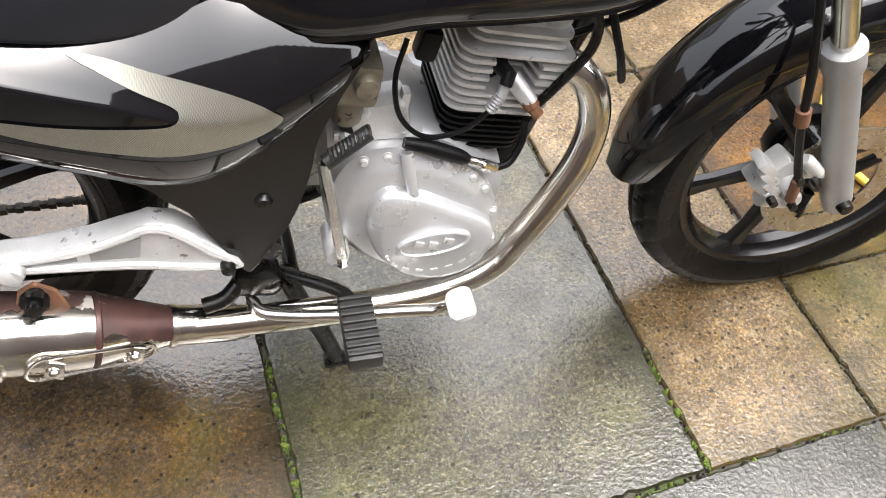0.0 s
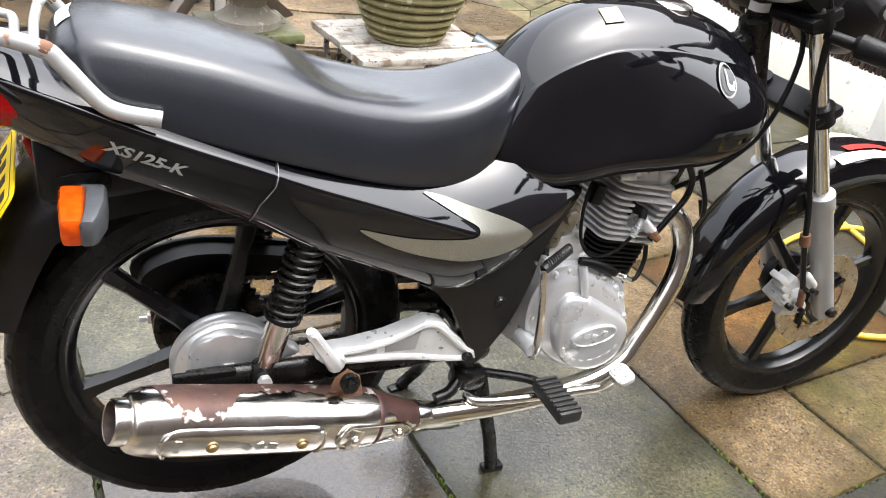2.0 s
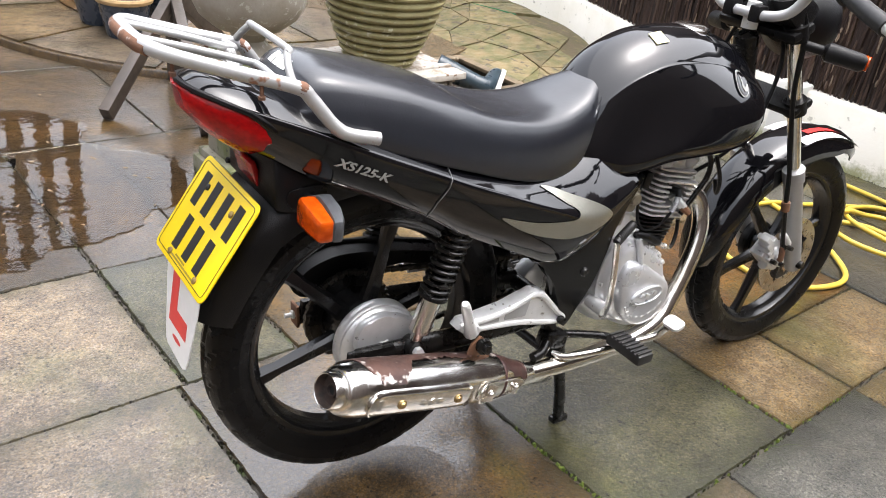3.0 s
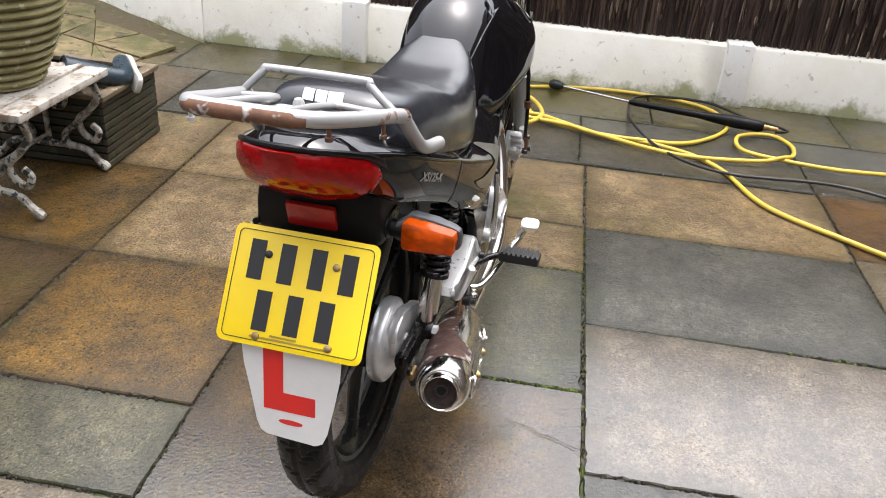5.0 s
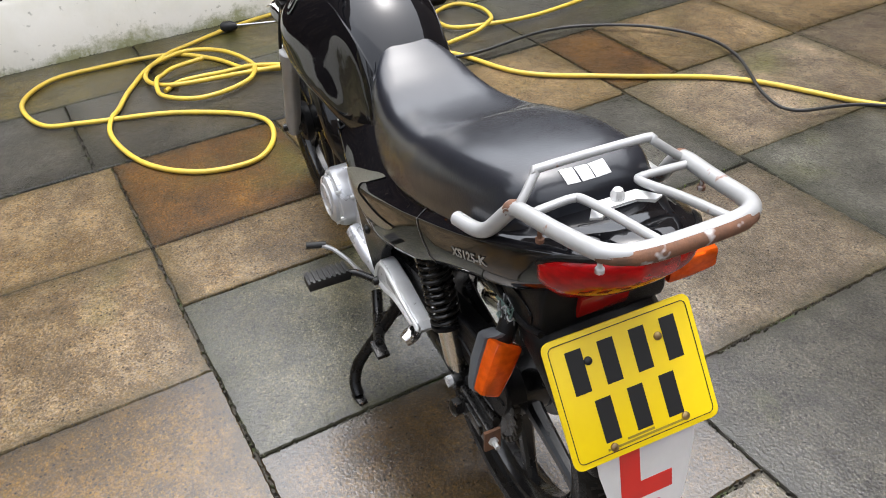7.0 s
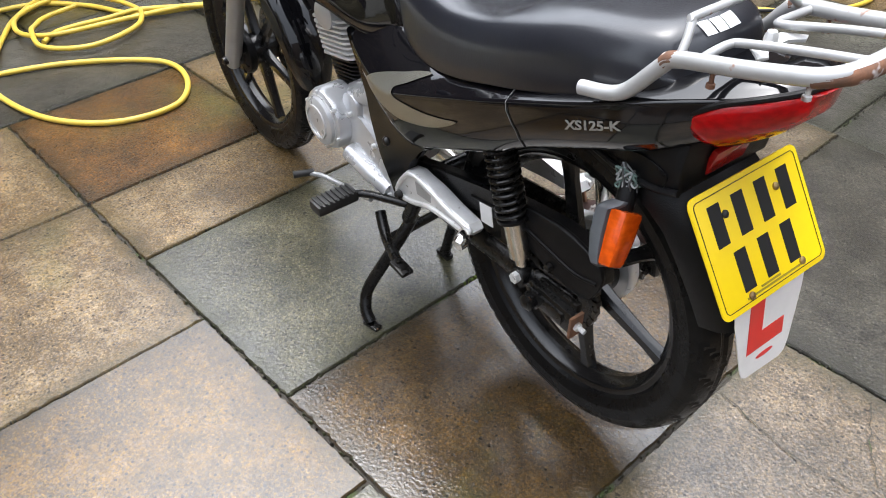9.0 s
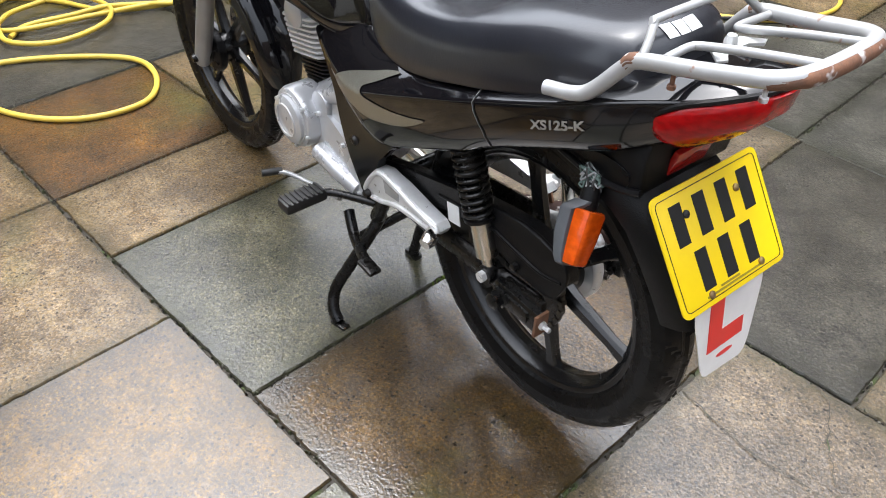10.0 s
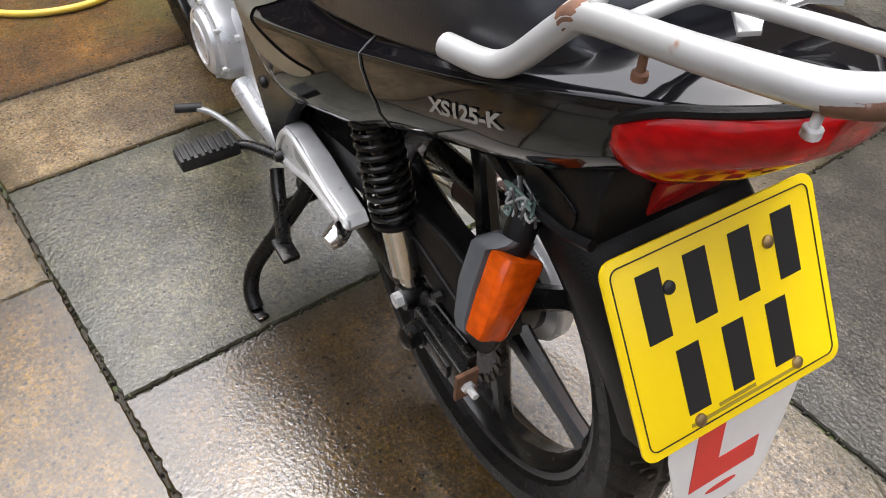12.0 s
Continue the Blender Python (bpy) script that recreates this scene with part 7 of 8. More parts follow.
part("warning_sticker", plate([(-0.016, -0.016), (0.016, -0.016), (0.016, 0.016), (-0.016, 0.016)], 0.0006, 0.0018, lambda u, v, w: at[0] + fx * u + fy * v + up * w), material("pale_sticker", (0.80, 0.75, 0.40), 0.5), bike, "small pale yellow sticker")


# model name on the tail, and the maker's mark on the seat as plain bars
def lettering(text, size):
    curve = bpy.data.curves.new("lettering", "FONT")
    curve.body, curve.size, curve.align_x, curve.align_y, curve.shear = text, size, "CENTER", "CENTER", 0.22
    curve.offset = 0.0009
    tmp = bpy.data.objects.new("lettering", curve)
    scene.collection.objects.link(tmp)
    me = bpy.data.meshes.new_from_object(tmp.evaluated_get(bpy.context.evaluated_depsgraph_get()))
    bpy.data.objects.remove(tmp)
    return me


for s in (-1, 1):
    me = lettering("XS125-K", 0.025)
    mid = Vector((-0.512, 0, 0.761))
    along = Vector((0.075, 0, -0.030)).normalized() * (1 if s < 0 else -1)
    upv = Vector((0.38, 0, 0.93)) if s < 0 else Vector((0.38, 0, 0.93))
    bm = bm_of()
    bm.from_mesh(me)
    bmesh.ops.subdivide_edges(bm, edges=[e for e in bm.edges if e.calc_length() > 0.01], cuts=1)
    for v in bm.verts:
        q = mid + along * v.co.x * 1.04 + upv * v.co.y * 0.76
        v.co = on_skin(TAIL_SKIN, q.x, q.z, s, 0.0014)
    part("model_name", bm, SILVER_INK, bike, "silver lettering XS125-K", angle=80)
for y, w_ in ((0.0235, 0.018), (0.003, 0.018), (-0.019, 0.023)):
    bm = bm_of()
    for k in range(6):
        lo, hi = -0.003 + 0.0020 * k, -0.003 + 0.0020 * (k + 1)
        bm.faces.new([bm.verts.new((0, y + f * w_ / 2 + 0.25 * h, h)) for f, h in ((-1, lo), (1, lo), (1, hi), (-1, hi))])
    bmesh.ops.remove_doubles(bm, verts=bm.verts[:], dist=0.00001)
    for v in bm.verts:
        hit = SEAT_SKIN.ray_cast(Vector((-1.2, v.co.y + 0.006, 0.892 + v.co.z)), Vector((1, 0, 0)))
        if hit[0] is not None:
            v.co = hit[0] + Vector((-0.0012, 0, 0.001))
    part("seat_mark", bm, WHITE_INK, bike, "white printed mark on the seat's rear")


# ---- things round the motorcycle ----
HOSE = material("yellow_hose", (0.66, 0.46, 0.05), 0.42, second=(0.56, 0.40, 0.06), scale=20, specks=(0.35, 0.27, 0.06), speck_scale=50, speck_at=0.7)
CABLE = material("black_cable", (0.012, 0.012, 0.012), 0.5)
STEEL = material("bright_steel", (0.6, 0.6, 0.6), 0.25, 1.0)
run_a = [(1.25, -3.35), (0.916, -3.03), (0.589, -2.84), (0.256, -2.72), (0.104, -2.47), (0.179, -2.20), (0.375, -2.03), (0.771, -1.81), (1.064, -1.443), (1.30, -1.168), (1.64, -1.034), (1.807, -0.839), (1.889, -0.475), (1.985, -0.27), (2.20, -0.16), (2.36, 0.0), (2.40, 0.29), (2.38, 0.49), (2.21, 0.62), (1.97, 0.58), (1.89, 0.425), (1.775, 0.118), (1.575, -0.126),
         (1.40, -0.144), (1.25, -0.03), (1.28, 0.17), (1.46, 0.32), (1.75, 0.37), (1.95, 0.29), (2.12, 0.20), (2.31, 0.05), (2.48, -0.28), (2.55, -0.67), (2.46, -1.05), (2.20, -1.15), (1.95, -1.0), (1.85, -0.80), (1.86, -0.50), (2.0, -0.25), (2.05, 0.0), (1.99, 0.10)]
run_b = [(2.55, -3.6), (2.29, -2.96), (2.08, -2.43), (1.85, -2.06), (1.76, -1.60), (1.80, -1.30), (1.87, -1.16), (2.03, -1.17), (2.10, -1.28), (2.08, -1.36), (1.95, -1.40), (1.80, -1.33), (1.72, -1.10), (1.71, -0.84), (1.83, -0.55), (1.90, -0.42), (1.95, -0.20), (2.0, 0.05), (2.10, 0.14), (2.25, 0.09), (2.32, -0.08), (2.22, -0.22), (2.0, -0.28), (1.86, -0.20), (1.82, 0.0), (1.95, 0.13), (2.15, 0.05), (2.2, -0.12)]


def lying(points, r, lift, n=10):
    """A hose on the ground: where it crosses itself it climbs over."""
    flat = spline([(x, y, 0) for x, y in points], n)
    out = []
    for i, p in enumerate(flat):
        over = sum(1 for j in range(0, i - 12, 3) if (flat[j] - p).length < 0.035)
        out.append(over)
    z = [min(2, o) * lift for o in out]
    for _ in range(4):
        z = [(z[max(i - 1, 0)] + 2 * z[i] + z[min(i + 1, len(z) - 1)]) / 4 for i in range(len(z))]
    return [(p.x, p.y, r + 0.002 + h) for p, h in zip(flat, z)]


garden_hose = part("garden_hose", tube(lying(run_a, 0.0095, 0.015), 0.0095, 10), HOSE)
tagged(garden_hose, "yellow pressure hose lying in loose loops on wet paving", "hose")
cane = part("garden_cane", tube([(2.64, 3.11, 0.105), (2.70, 2.95, 0.108), (2.74, 2.80, 0.108)], 0.006, 8), material("green_plastic_cane", (0.03, 0.16, 0.07), 0.5))
tagged(cane, "thin green garden cane lying on the mossy stones", "cane")
supply_hose = part("supply_hose", tube([(x, y, z + 0.012) for x, y, z in lying(run_b, 0.0095, 0.015)], 0.0095, 10), HOSE)
tagged(supply_hose, "yellow hose coiled beside the low white wall", "hose")
cable = [(2.15, -1.36), (2.19, -1.42), (2.26, -1.36), (2.33, -1.24), (2.49, -1.09), (2.50, -0.85), (2.42, -0.72), (2.22, -0.686), (2.03, -0.70), (1.73, -0.813), (1.558, -1.05), (1.574, -1.50), (1.41, -1.81), (1.16, -1.967), (0.92, -1.95), (0.60, -1.77), (0.45, -1.765), (0.347, -1.99), (0.10, -2.21), (-0.15, -2.36), (-0.6, -2.5)]
power_cable = part("power_cable", tube([(x, y, z + 0.016) for x, y, z in lying(cable, 0.0066, 0.01)], 0.0066, 8), CABLE)
tagged(power_cable, "thin black cable winding across the paving", "cable")
lance = thing("pressure_washer_lance", pose(0, 0, 0), "black pressure washer lance lying across the hoses", "lance")
a, b, c = Vector((2.471, -0.335, 0.030)), Vector((2.304, -0.687, 0.040)), Vector((2.145, -1.30, 0.046))
part("steel_rod", tube([a, b], 0.006, 10), STEEL, lance, "bright steel rod")
part("nozzle", tube([a + (a - b).normalized() * f for f in (-0.03, 0.0, 0.03, 0.045)], [0.014, 0.024, 0.024, 0.014], 14), CABLE, lance)
part("handle", tube([b.lerp(c, f) for f in (0, 0.03, 0.55, 0.62, 0.80, 0.97, 1.0)], [0.010, 0.015, 0.017, 0.022, 0.030, 0.028, 0.018], 14), PLASTIC, lance)
part("coupling", tube([c, c.lerp(b, -0.10)], [0.014, 0.010], 12), BRASS, lance)

# galvanised bucket by the wall
ZINC = material("galvanised_zinc", (0.42, 0.44, 0.46), 0.42, 0.8, second=(0.30, 0.31, 0.33), scale=12, rough_var=0.12)
bucket = thing("bucket", pose(2.42, -2.745, 0), "grey galvanised bucket beside the low wall", "bucket")
part("pail", lathe([(0.0, 0.008), (0.145, 0.008), (0.150, 0.0), (0.156, 0.004), (0.168, 0.075), (0.172, 0.080), (0.170, 0.086), (0.184, 0.17), (0.188, 0.176), (0.186, 0.182), (0.200, 0.262), (0.206, 0.268), (0.206, 0.276), (0.196, 0.276), (0.180, 0.17), (0.148, 0.02), (0.0, 0.018)], (0, 0, 0), "z", 48, cap=False), ZINC, bucket)
part("bail", tube([(0.0, 0.203, 0.262), (0.07, 0.19, 0.235), (0.15, 0.13, 0.21), (0.185, 0.0, 0.20), (0.15, -0.13, 0.21), (0.07, -0.19, 0.235), (0.0, -0.203, 0.262)], 0.004, 8, 4), ZINC, bucket)
brush = thing("scrubbing_brush", pose(2.43, -2.70, 0.02, 8, 10, 0), "blue-handled brush standing in the bucket", "brush")
part("brush_handle", tube([(0, 0, 0.02), (0, 0, 0.20), (0.01, 0, 0.36)], [0.012, 0.013, 0.010], 10), material("blue_plastic", (0.03, 0.13, 0.45), 0.4), brush)
part("brush_head", box((0, 0, 0.03), (0.05, 0.09, 0.03), 0.006), WHITE, brush)

# ---- the corner with pots ----
GLAZE = material("olive_glazed_pot", (0.32, 0.285, 0.145), 0.45, second=(0.20, 0.175, 0.07), scale=9, mix=(0.38, 0.62), specks=(0.46, 0.43, 0.31), speck_scale=26, speck_at=0.60, grain=0.001, grain_scale=120, rough_var=0.1)
PALE_WOOD = material("weathered_white_timber", (0.48, 0.45, 0.40), 0.75, second=(0.22, 0.17, 0.125), scale=14, mix=(0.48, 0.62), specks=(0.16, 0.10, 0.06), speck_scale=45, speck_at=0.62, grain=0.0015, grain_scale=90)
IRON = material("flaking_white_iron", (0.40, 0.385, 0.34), 0.6, second=(0.16, 0.13, 0.10), scale=26, mix=(0.44, 0.60), specks=(0.025, 0.03, 0.026), speck_scale=34, speck_at=0.53, grain=0.001, grain_scale=200)
STONEWARE = material("mossy_cast_stone", (0.19, 0.175, 0.135), 0.85, second=(0.10, 0.115, 0.04), scale=8, mix=(0.40, 0.60), specks=(0.05, 0.05, 0.03), speck_scale=30, speck_at=0.62, grain=0.002, grain_scale=90)
BOWL = material("grey_cast_stone", (0.36, 0.33, 0.28), 0.85, second=(0.26, 0.23, 0.18), scale=7, specks=(0.46, 0.44, 0.38), speck_scale=40, speck_at=0.6, grain=0.0015, grain_scale=120)
# both planter tones are set darker for the shade they stand in
LOG = material("damp_shaded_planter_timber", (0.040, 0.031, 0.017), 0.6, second=(0.024, 0.024, 0.011), scale=9, specks=(0.075, 0.078, 0.024), speck_scale=14, speck_at=0.64, grain=0.002, grain_scale=70, random_tint=0.2)
WORN_FRAME = material("worn_brown_timber", (0.17, 0.125, 0.075), 0.7, second=(0.085, 0.065, 0.038), scale=14, specks=(0.30, 0.25, 0.17), speck_scale=30, speck_at=0.62, grain=0.0015, grain_scale=80)
DARK_WOOD = material("wet_dark_timber", (0.048, 0.035, 0.026), 0.5, second=(0.028, 0.021, 0.016), scale=10, grain=0.001, grain_scale=80, rough_var=0.12)
BLUE_GLAZE = material("dark_blue_glaze", (0.022, 0.035, 0.060), 0.28, second=(0.04, 0.05, 0.065), scale=9, rough_var=0.1)
CLAY = material("ochre_clay_rim", (0.36, 0.23, 0.10), 0.6, second=(0.26, 0.17, 0.08), scale=12)
BOOT = material("blue_grey_boot_rubber", (0.030, 0.048, 0.062), 0.32, second=(0.022, 0.036, 0.046), scale=8, specks=(0.11, 0.13, 0.14), speck_scale=25, speck_at=0.68, rough_var=0.1)
SOLE = material("pale_boot_sole", (0.50, 0.49, 0.45), 0.6, second=(0.36, 0.35, 0.31), scale=25)
EARTH = material("dark_potting_earth", (0.04, 0.03, 0.02), 0.95, second=(0.07, 0.05, 0.03), scale=18, grain=0.006, grain_scale=60)

# small garden table: slatted timber top on scrolled iron ends
table = thing("garden_table", pose(0.66, 1.45, 0), "low table with flaking white slats on scrolled cast-iron ends", "table")
for k in range(5):
    part("slat", box((0.0, -0.185 + 0.092 * k, 0.358), (0.52, 0.084, 0.026), 0.006, (random.uniform(-1, 1), random.uniform(-1, 1), 0)), PALE_WOOD, table)


def iron_end(x):
    """One scrolled cast-iron end with splayed feet."""
    bm_ = bm_of()
    for s in (-1, 1):
        add_tube(bm_, spline([(x, s * 0.19, 0.338), (x, s * 0.205, 0.28), (x, s * 0.165, 0.225), (x, s * 0.125, 0.19), (x, s * 0.135, 0.14), (x, s * 0.175, 0.115), (x, s * 0.195, 0.15), (x, s * 0.172, 0.175)], 5), 0.013, 8, flat=0.8)
        add_tube(bm_, spline([(x, s * 0.05, 0.34), (x, s * 0.085, 0.29), (x, s * 0.075, 0.235), (x, s * 0.04, 0.225), (x, s * 0.032, 0.26), (x, s * 0.055, 0.27)], 5), 0.011, 8, flat=0.8)
        add_tube(bm_, spline([(x, s * 0.16, 0.22), (x, s * 0.10, 0.16), (x, s * 0.06, 0.12), (x, s * 0.085, 0.075)], 5), 0.012, 8)
        add_tube(bm_, spline([(x, 0.0, 0.085), (x, s * 0.10, 0.085), (x, s * 0.15, 0.07), (x, s * 0.185, 0.035), (x, s * 0.215, 0.012)], 5), [0.013] * 16 + [0.015, 0.017, 0.017, 0.016, 0.013], 8)
    add_tube(bm_, [(x, 0, 0.08), (x, 0, 0.34)], 0.010, 8)
    add_box(bm_, pose(x, 0, 0.338), (0.03, 0.42, 0.014), 0.003)
    return part("iron_end", bm_, IRON, table, "scrolled white cast-iron end")


iron_end(-0.205)
iron_end(0.205)
part("stretcher", tube([(-0.205, 0.0, 0.12), (0.205, 0.0, 0.12)], 0.007, 8), IRON, table)

# large ribbed pot on the table
profile = [(0.0, 0.0), (0.125, 0.0), (0.135, 0.006)]
for k in range(17):
    f = k / 16
    r = 0.138 + 0.105 * math.sin(min(1.0, f * 1.25) * math.pi / 2) - 0.035 * max(0, f - 0.62) ** 1.3
    z = 0.012 + 0.46 * f
    profile += [(r - 0.010, z), (r + 0.002, z + 0.006), (r + 0.006, z + 0.012), (r + 0.004, z + 0.019), (r - 0.005, z + 0.025)]
pot = thing("ribbed_pot", pose(0.665, 1.455, 0.372), "large olive glazed pot with horizontal ribs on the table", "pot")
part("body", lathe(profile, (0, 0, 0), "z", 64), GLAZE, pot)
part("rim", lathe([(0.215, 0.490), (0.225, 0.502), (0.236, 0.510), (0.236, 0.530), (0.205, 0.530), (0.20, 0.49)], (0, 0, 0), "z", 64, cap=False), GLAZE, pot)
part("potting_earth", lathe([(0.0, 0.505), (0.10, 0.51), (0.205, 0.500)], (0, 0, 0), "z", 40, cap=False), EARTH, pot)

# planter of dark boards, with a boot lying over it
planter = thing("wooden_planter", pose(1.085, 1.46, 0), "low square planter of damp boards darkened for shade, with a worn top frame", "planter")
PX, PY = 0.19, 0.21
for k in range(9):
    z = 0.016 + 0.0286 * k
    for s in (-1, 1):
        tip = random.uniform(-1.5, 1.5)
        part("board", box((0, s * (PY + random.uniform(-0.002, 0.002)), z), (2 * PX + 0.022, 0.020, 0.0245), 0.004, (tip, 0, 0)), LOG, planter)
        part("board", box((s * (PX + random.uniform(-0.002, 0.002)), 0, z), (0.020, 2 * PY - 0.022, 0.0245), 0.004, (0, tip, 0)), LOG, planter)
for s in (-1, 1):
    part("top_rail", box((0, s * PY, 0.268), (2 * PX + 0.05, 0.045, 0.018), 0.004), WORN_FRAME, planter)
    part("top_rail", box((s * PX, 0, 0.2685), (0.045, 2 * PY - 0.045, 0.0175), 0.004), WORN_FRAME, planter)
part("potting_earth", box((0, 0, 0.09), (2 * PX - 0.024, 2 * PY - 0.024, 0.15), 0.01), EARTH, planter)


def boot(m):
    b = thing("wellington_boot", m, "dark blue-grey rubber boot lying on its side over the planter", "boot")
    bm_ = bm_of()
    line = [(0.0, 0, 0.34), (0.0, 0, 0.24), (0.004, 0, 0.15), (0.01, 0, 0.09), (0.05, 0, 0.058), (0.12, 0, 0.048), (0.18, 0, 0.040), (0.215, 0, 0.036)]
    add_tube(bm_, spline(line, 5), [v.x for v in spline([(r, 0, 0) for r in (0.060, 0.055, 0.047, 0.046, 0.046, 0.042, 0.039, 0.020)], 5)], 18)
    part("upper", bm_, BOOT, b)
    part("sole", plate(smooth_outline([(-0.055, 0.0), (-0.04, 0.04), (0.05, 0.038), (0.14, 0.048), (0.215, 0.03), (0.232, 0.0), (0.215, -0.03), (0.14, -0.048), (0.05, -0.038), (-0.04, -0.04)], 3), 0.0, 0.024, lambda u, v, w: Vector((u, v, w)), 0.003), SOLE, b)
    part("opening", lathe([(0.058, 0.338), (0.062, 0.345), (0.056, 0.346), (0.050, 0.30), (0.0, 0.25)], (0, 0, 0), "z", 20, cap=False), BOOT, b)
    return b


b_up = Vector((-0.19, 0.20, 0.085)).normalized()
b_toe = Vector((0.75, 0.62, 0.20))
b_toe = (b_toe - b_up * b_toe.dot(b_up)).normalized()
b_side = b_up.cross(b_toe)
boot(Matrix.Translation((1.08, 1.20, 0.275)) @ Matrix((b_toe, b_side, b_up)).transposed().to_4x4() @ Matrix.Scale(0.78, 4))

# stone urn on a plinth
plinth = thing("stone_plinth", pose(0.085, 1.40, 0), "square mossy cast-stone plinth on the paving", "plinth")
for z, h, w in ((0.035, 0.07, 0.28), (0.085, 0.03, 0.25), (0.245, 0.29, 0.20), (0.405, 0.03, 0.235), (0.435, 0.03, 0.275)):
    part("plinth_course", box((0, 0, z), (w, w, h), 0.008), STONEWARE, plinth)
urn = part("stone_urn", lathe([(0.0, 0.0), (0.10, 0.0), (0.10, 0.02), (0.075, 0.035), (0.055, 0.06), (0.060, 0.085), (0.11, 0.10), (0.16, 0.14), (0.185, 0.19), (0.19, 0.25), (0.185, 0.29), (0.20, 0.30), (0.20, 0.32), (0.175, 0.32), (0.17, 0.25), (0.0, 0.22)], (0, 0, 0), "z", 48), BOWL)
urn.matrix_basis = pose(0.085, 1.40, 0.45)
tagged(urn, "round grey stone urn standing on the plinth", "urn")

# round raised terrace behind, with glazed pots
TERRACE, TR = (1.23, 3.80), 1.60
bm = bm_of()
ring = lambda r, z: [Vector((TERRACE[0] + r * math.cos(a), TERRACE[1] + r * math.sin(a), z)) for a in (2 * math.pi * k / 96 for k in range(96))]
add_rings(bm, [ring(TR, -0.05), ring(TR, 0.030), ring(TR - 0.005, 0.036), ring(0.2, 0.036)])
terrace = tagged(part("round_terrace", bm, STONE_BROWN, angle=40), "round raised terrace of brown paving with a dark edge", "terrace", kind="structure")
for r0, r1, count in ((0.45, 1.02, 8), (1.04, TR - 0.02, 14)):
    for k in range(count):
        a0, a1 = 2 * math.pi * k / count + 0.008, 2 * math.pi * (k + 1) / count - 0.008
        bm = bm_of()
        pts = [(r1 - 0.006, a0 + (a1 - a0) * i / 6) for i in range(7)] + [(r0 + 0.006, a1 - (a1 - a0) * i / 6) for i in range(7)]
        add_plate(bm, [(TERRACE[0] + r * math.cos(a), TERRACE[1] + r * math.sin(a)) for r, a in pts], 0.03, 0.044, lambda u, v, w: Vector((u, v, w)))
        part("slab", bm, (STONE_PINK, STONE_TAN)[k % 2], terrace)


def glazed_pot(x, y, z, r, h):
    g = thing("glazed_pot", pose(x, y, z), "dark blue glazed plant pot with an ochre rim", "pot", "blue pots on the terrace")
    part("body", lathe([(0.0, 0.0), (r * 0.62, 0.0), (r * 0.66, 0.01), (r * 0.86, h * 0.55), (r * 0.94, h * 0.86)], (0, 0, 0), "z", 36), BLUE_GLAZE, g)
    part("rim", lathe([(r * 0.93, h * 0.85), (r * 1.02, h * 0.88), (r * 1.04, h * 0.95), (r * 1.0, h), (r * 0.88, h), (r * 0.85, h * 0.9)], (0, 0, 0), "z", 36, cap=False), CLAY, g)
    part("earth", lathe([(0.0, h * 0.9), (r * 0.87, h * 0.89)], (0, 0, 0), "z", 24, cap=False), EARTH, g)
    return g


glazed_pot(0.30, 3.10, 0.044, 0.135, 0.20)
rear_pot = glazed_pot(0.26, 3.37, 0.044, 0.130, 0.20)
side_pot = glazed_pot(0.57, 3.20, 0.044, 0.135, 0.20)
STEM = material("yellow_green_stem", (0.30, 0.31, 0.085), 0.6, second=(0.20, 0.24, 0.05), scale=30)
for pot_, stems in ((rear_pot, ((0.03, 0.02, 0.06, 0.02), (-0.04, 0.01, -0.09, 0.03))), (side_pot, ((-0.05, -0.02, -0.13, -0.05), (0.02, 0.03, 0.03, 0.07), (0.05, -0.02, 0.11, -0.03)))):
    for x, y, tx, ty in stems:
        part("stem", tube([(x, y, 0.17), (x * 1.1, y * 1.1, 0.30), (tx * 0.8, ty * 0.8, 0.42), (tx, ty, 0.47)], [0.010, 0.009, 0.007, 0.003], 8, 4), STEM, pot_, "yellow-green plant stem")

# garden pond let into the terrace
POND = material("brown_pond_water", (0.055, 0.030, 0.012), 0.06, second=(0.085, 0.050, 0.018), scale=3.0, grain=0.0006, grain_scale=14, world_space=True)
tagged(part("pond", lathe([(0.0, 0.047), (0.545, 0.047), (0.55, 0.045), (0.55, 0.02)], (0.76, 3.80, 0), "z", 64, cap=False), POND), "round brown garden pond in the terrace", "pond", kind="structure")

# timber post with braced feet
post = thing("timber_post", pose(0.30, 2.50, 0), "dark wet timber post held up by raking struts", "post")
part("upright", box((0, 0, 0.75), (0.06, 0.06, 1.50), 0.005), DARK_WOOD, post)
for dx, dy in ((-0.45, -0.38), (-0.17, -0.68), (0.42, 0.30)):
    d = Vector((dx, dy, 0))
    top, foot = Vector((0, 0, 0.36)) + d * 0.08, d + Vector((0, 0, 0.03))
    ang = math.degrees(math.atan2(dy, dx))
    mid = (top + foot) / 2
    rise = math.degrees(math.atan2(top.z - foot.z, (top - foot).xy.length))
    part("strut", add_box(bm_of(), Matrix.Translation(mid) @ pose(0, 0, 0, 0, rise, ang), ((top - foot).length + 0.02, 0.045, 0.06), 0.004), DARK_WOOD, post)

# mossy broken flagstones heaped against the bend of the wall
bank_mat = material("mossy_earth_bank", (0.105, 0.080, 0.044), 0.75, second=(0.075, 0.072, 0.024), scale=7, specks=(0.15, 0.125, 0.05), speck_scale=16, speck_at=0.58, grain=0.006, grain_scale=50, world_space=True)
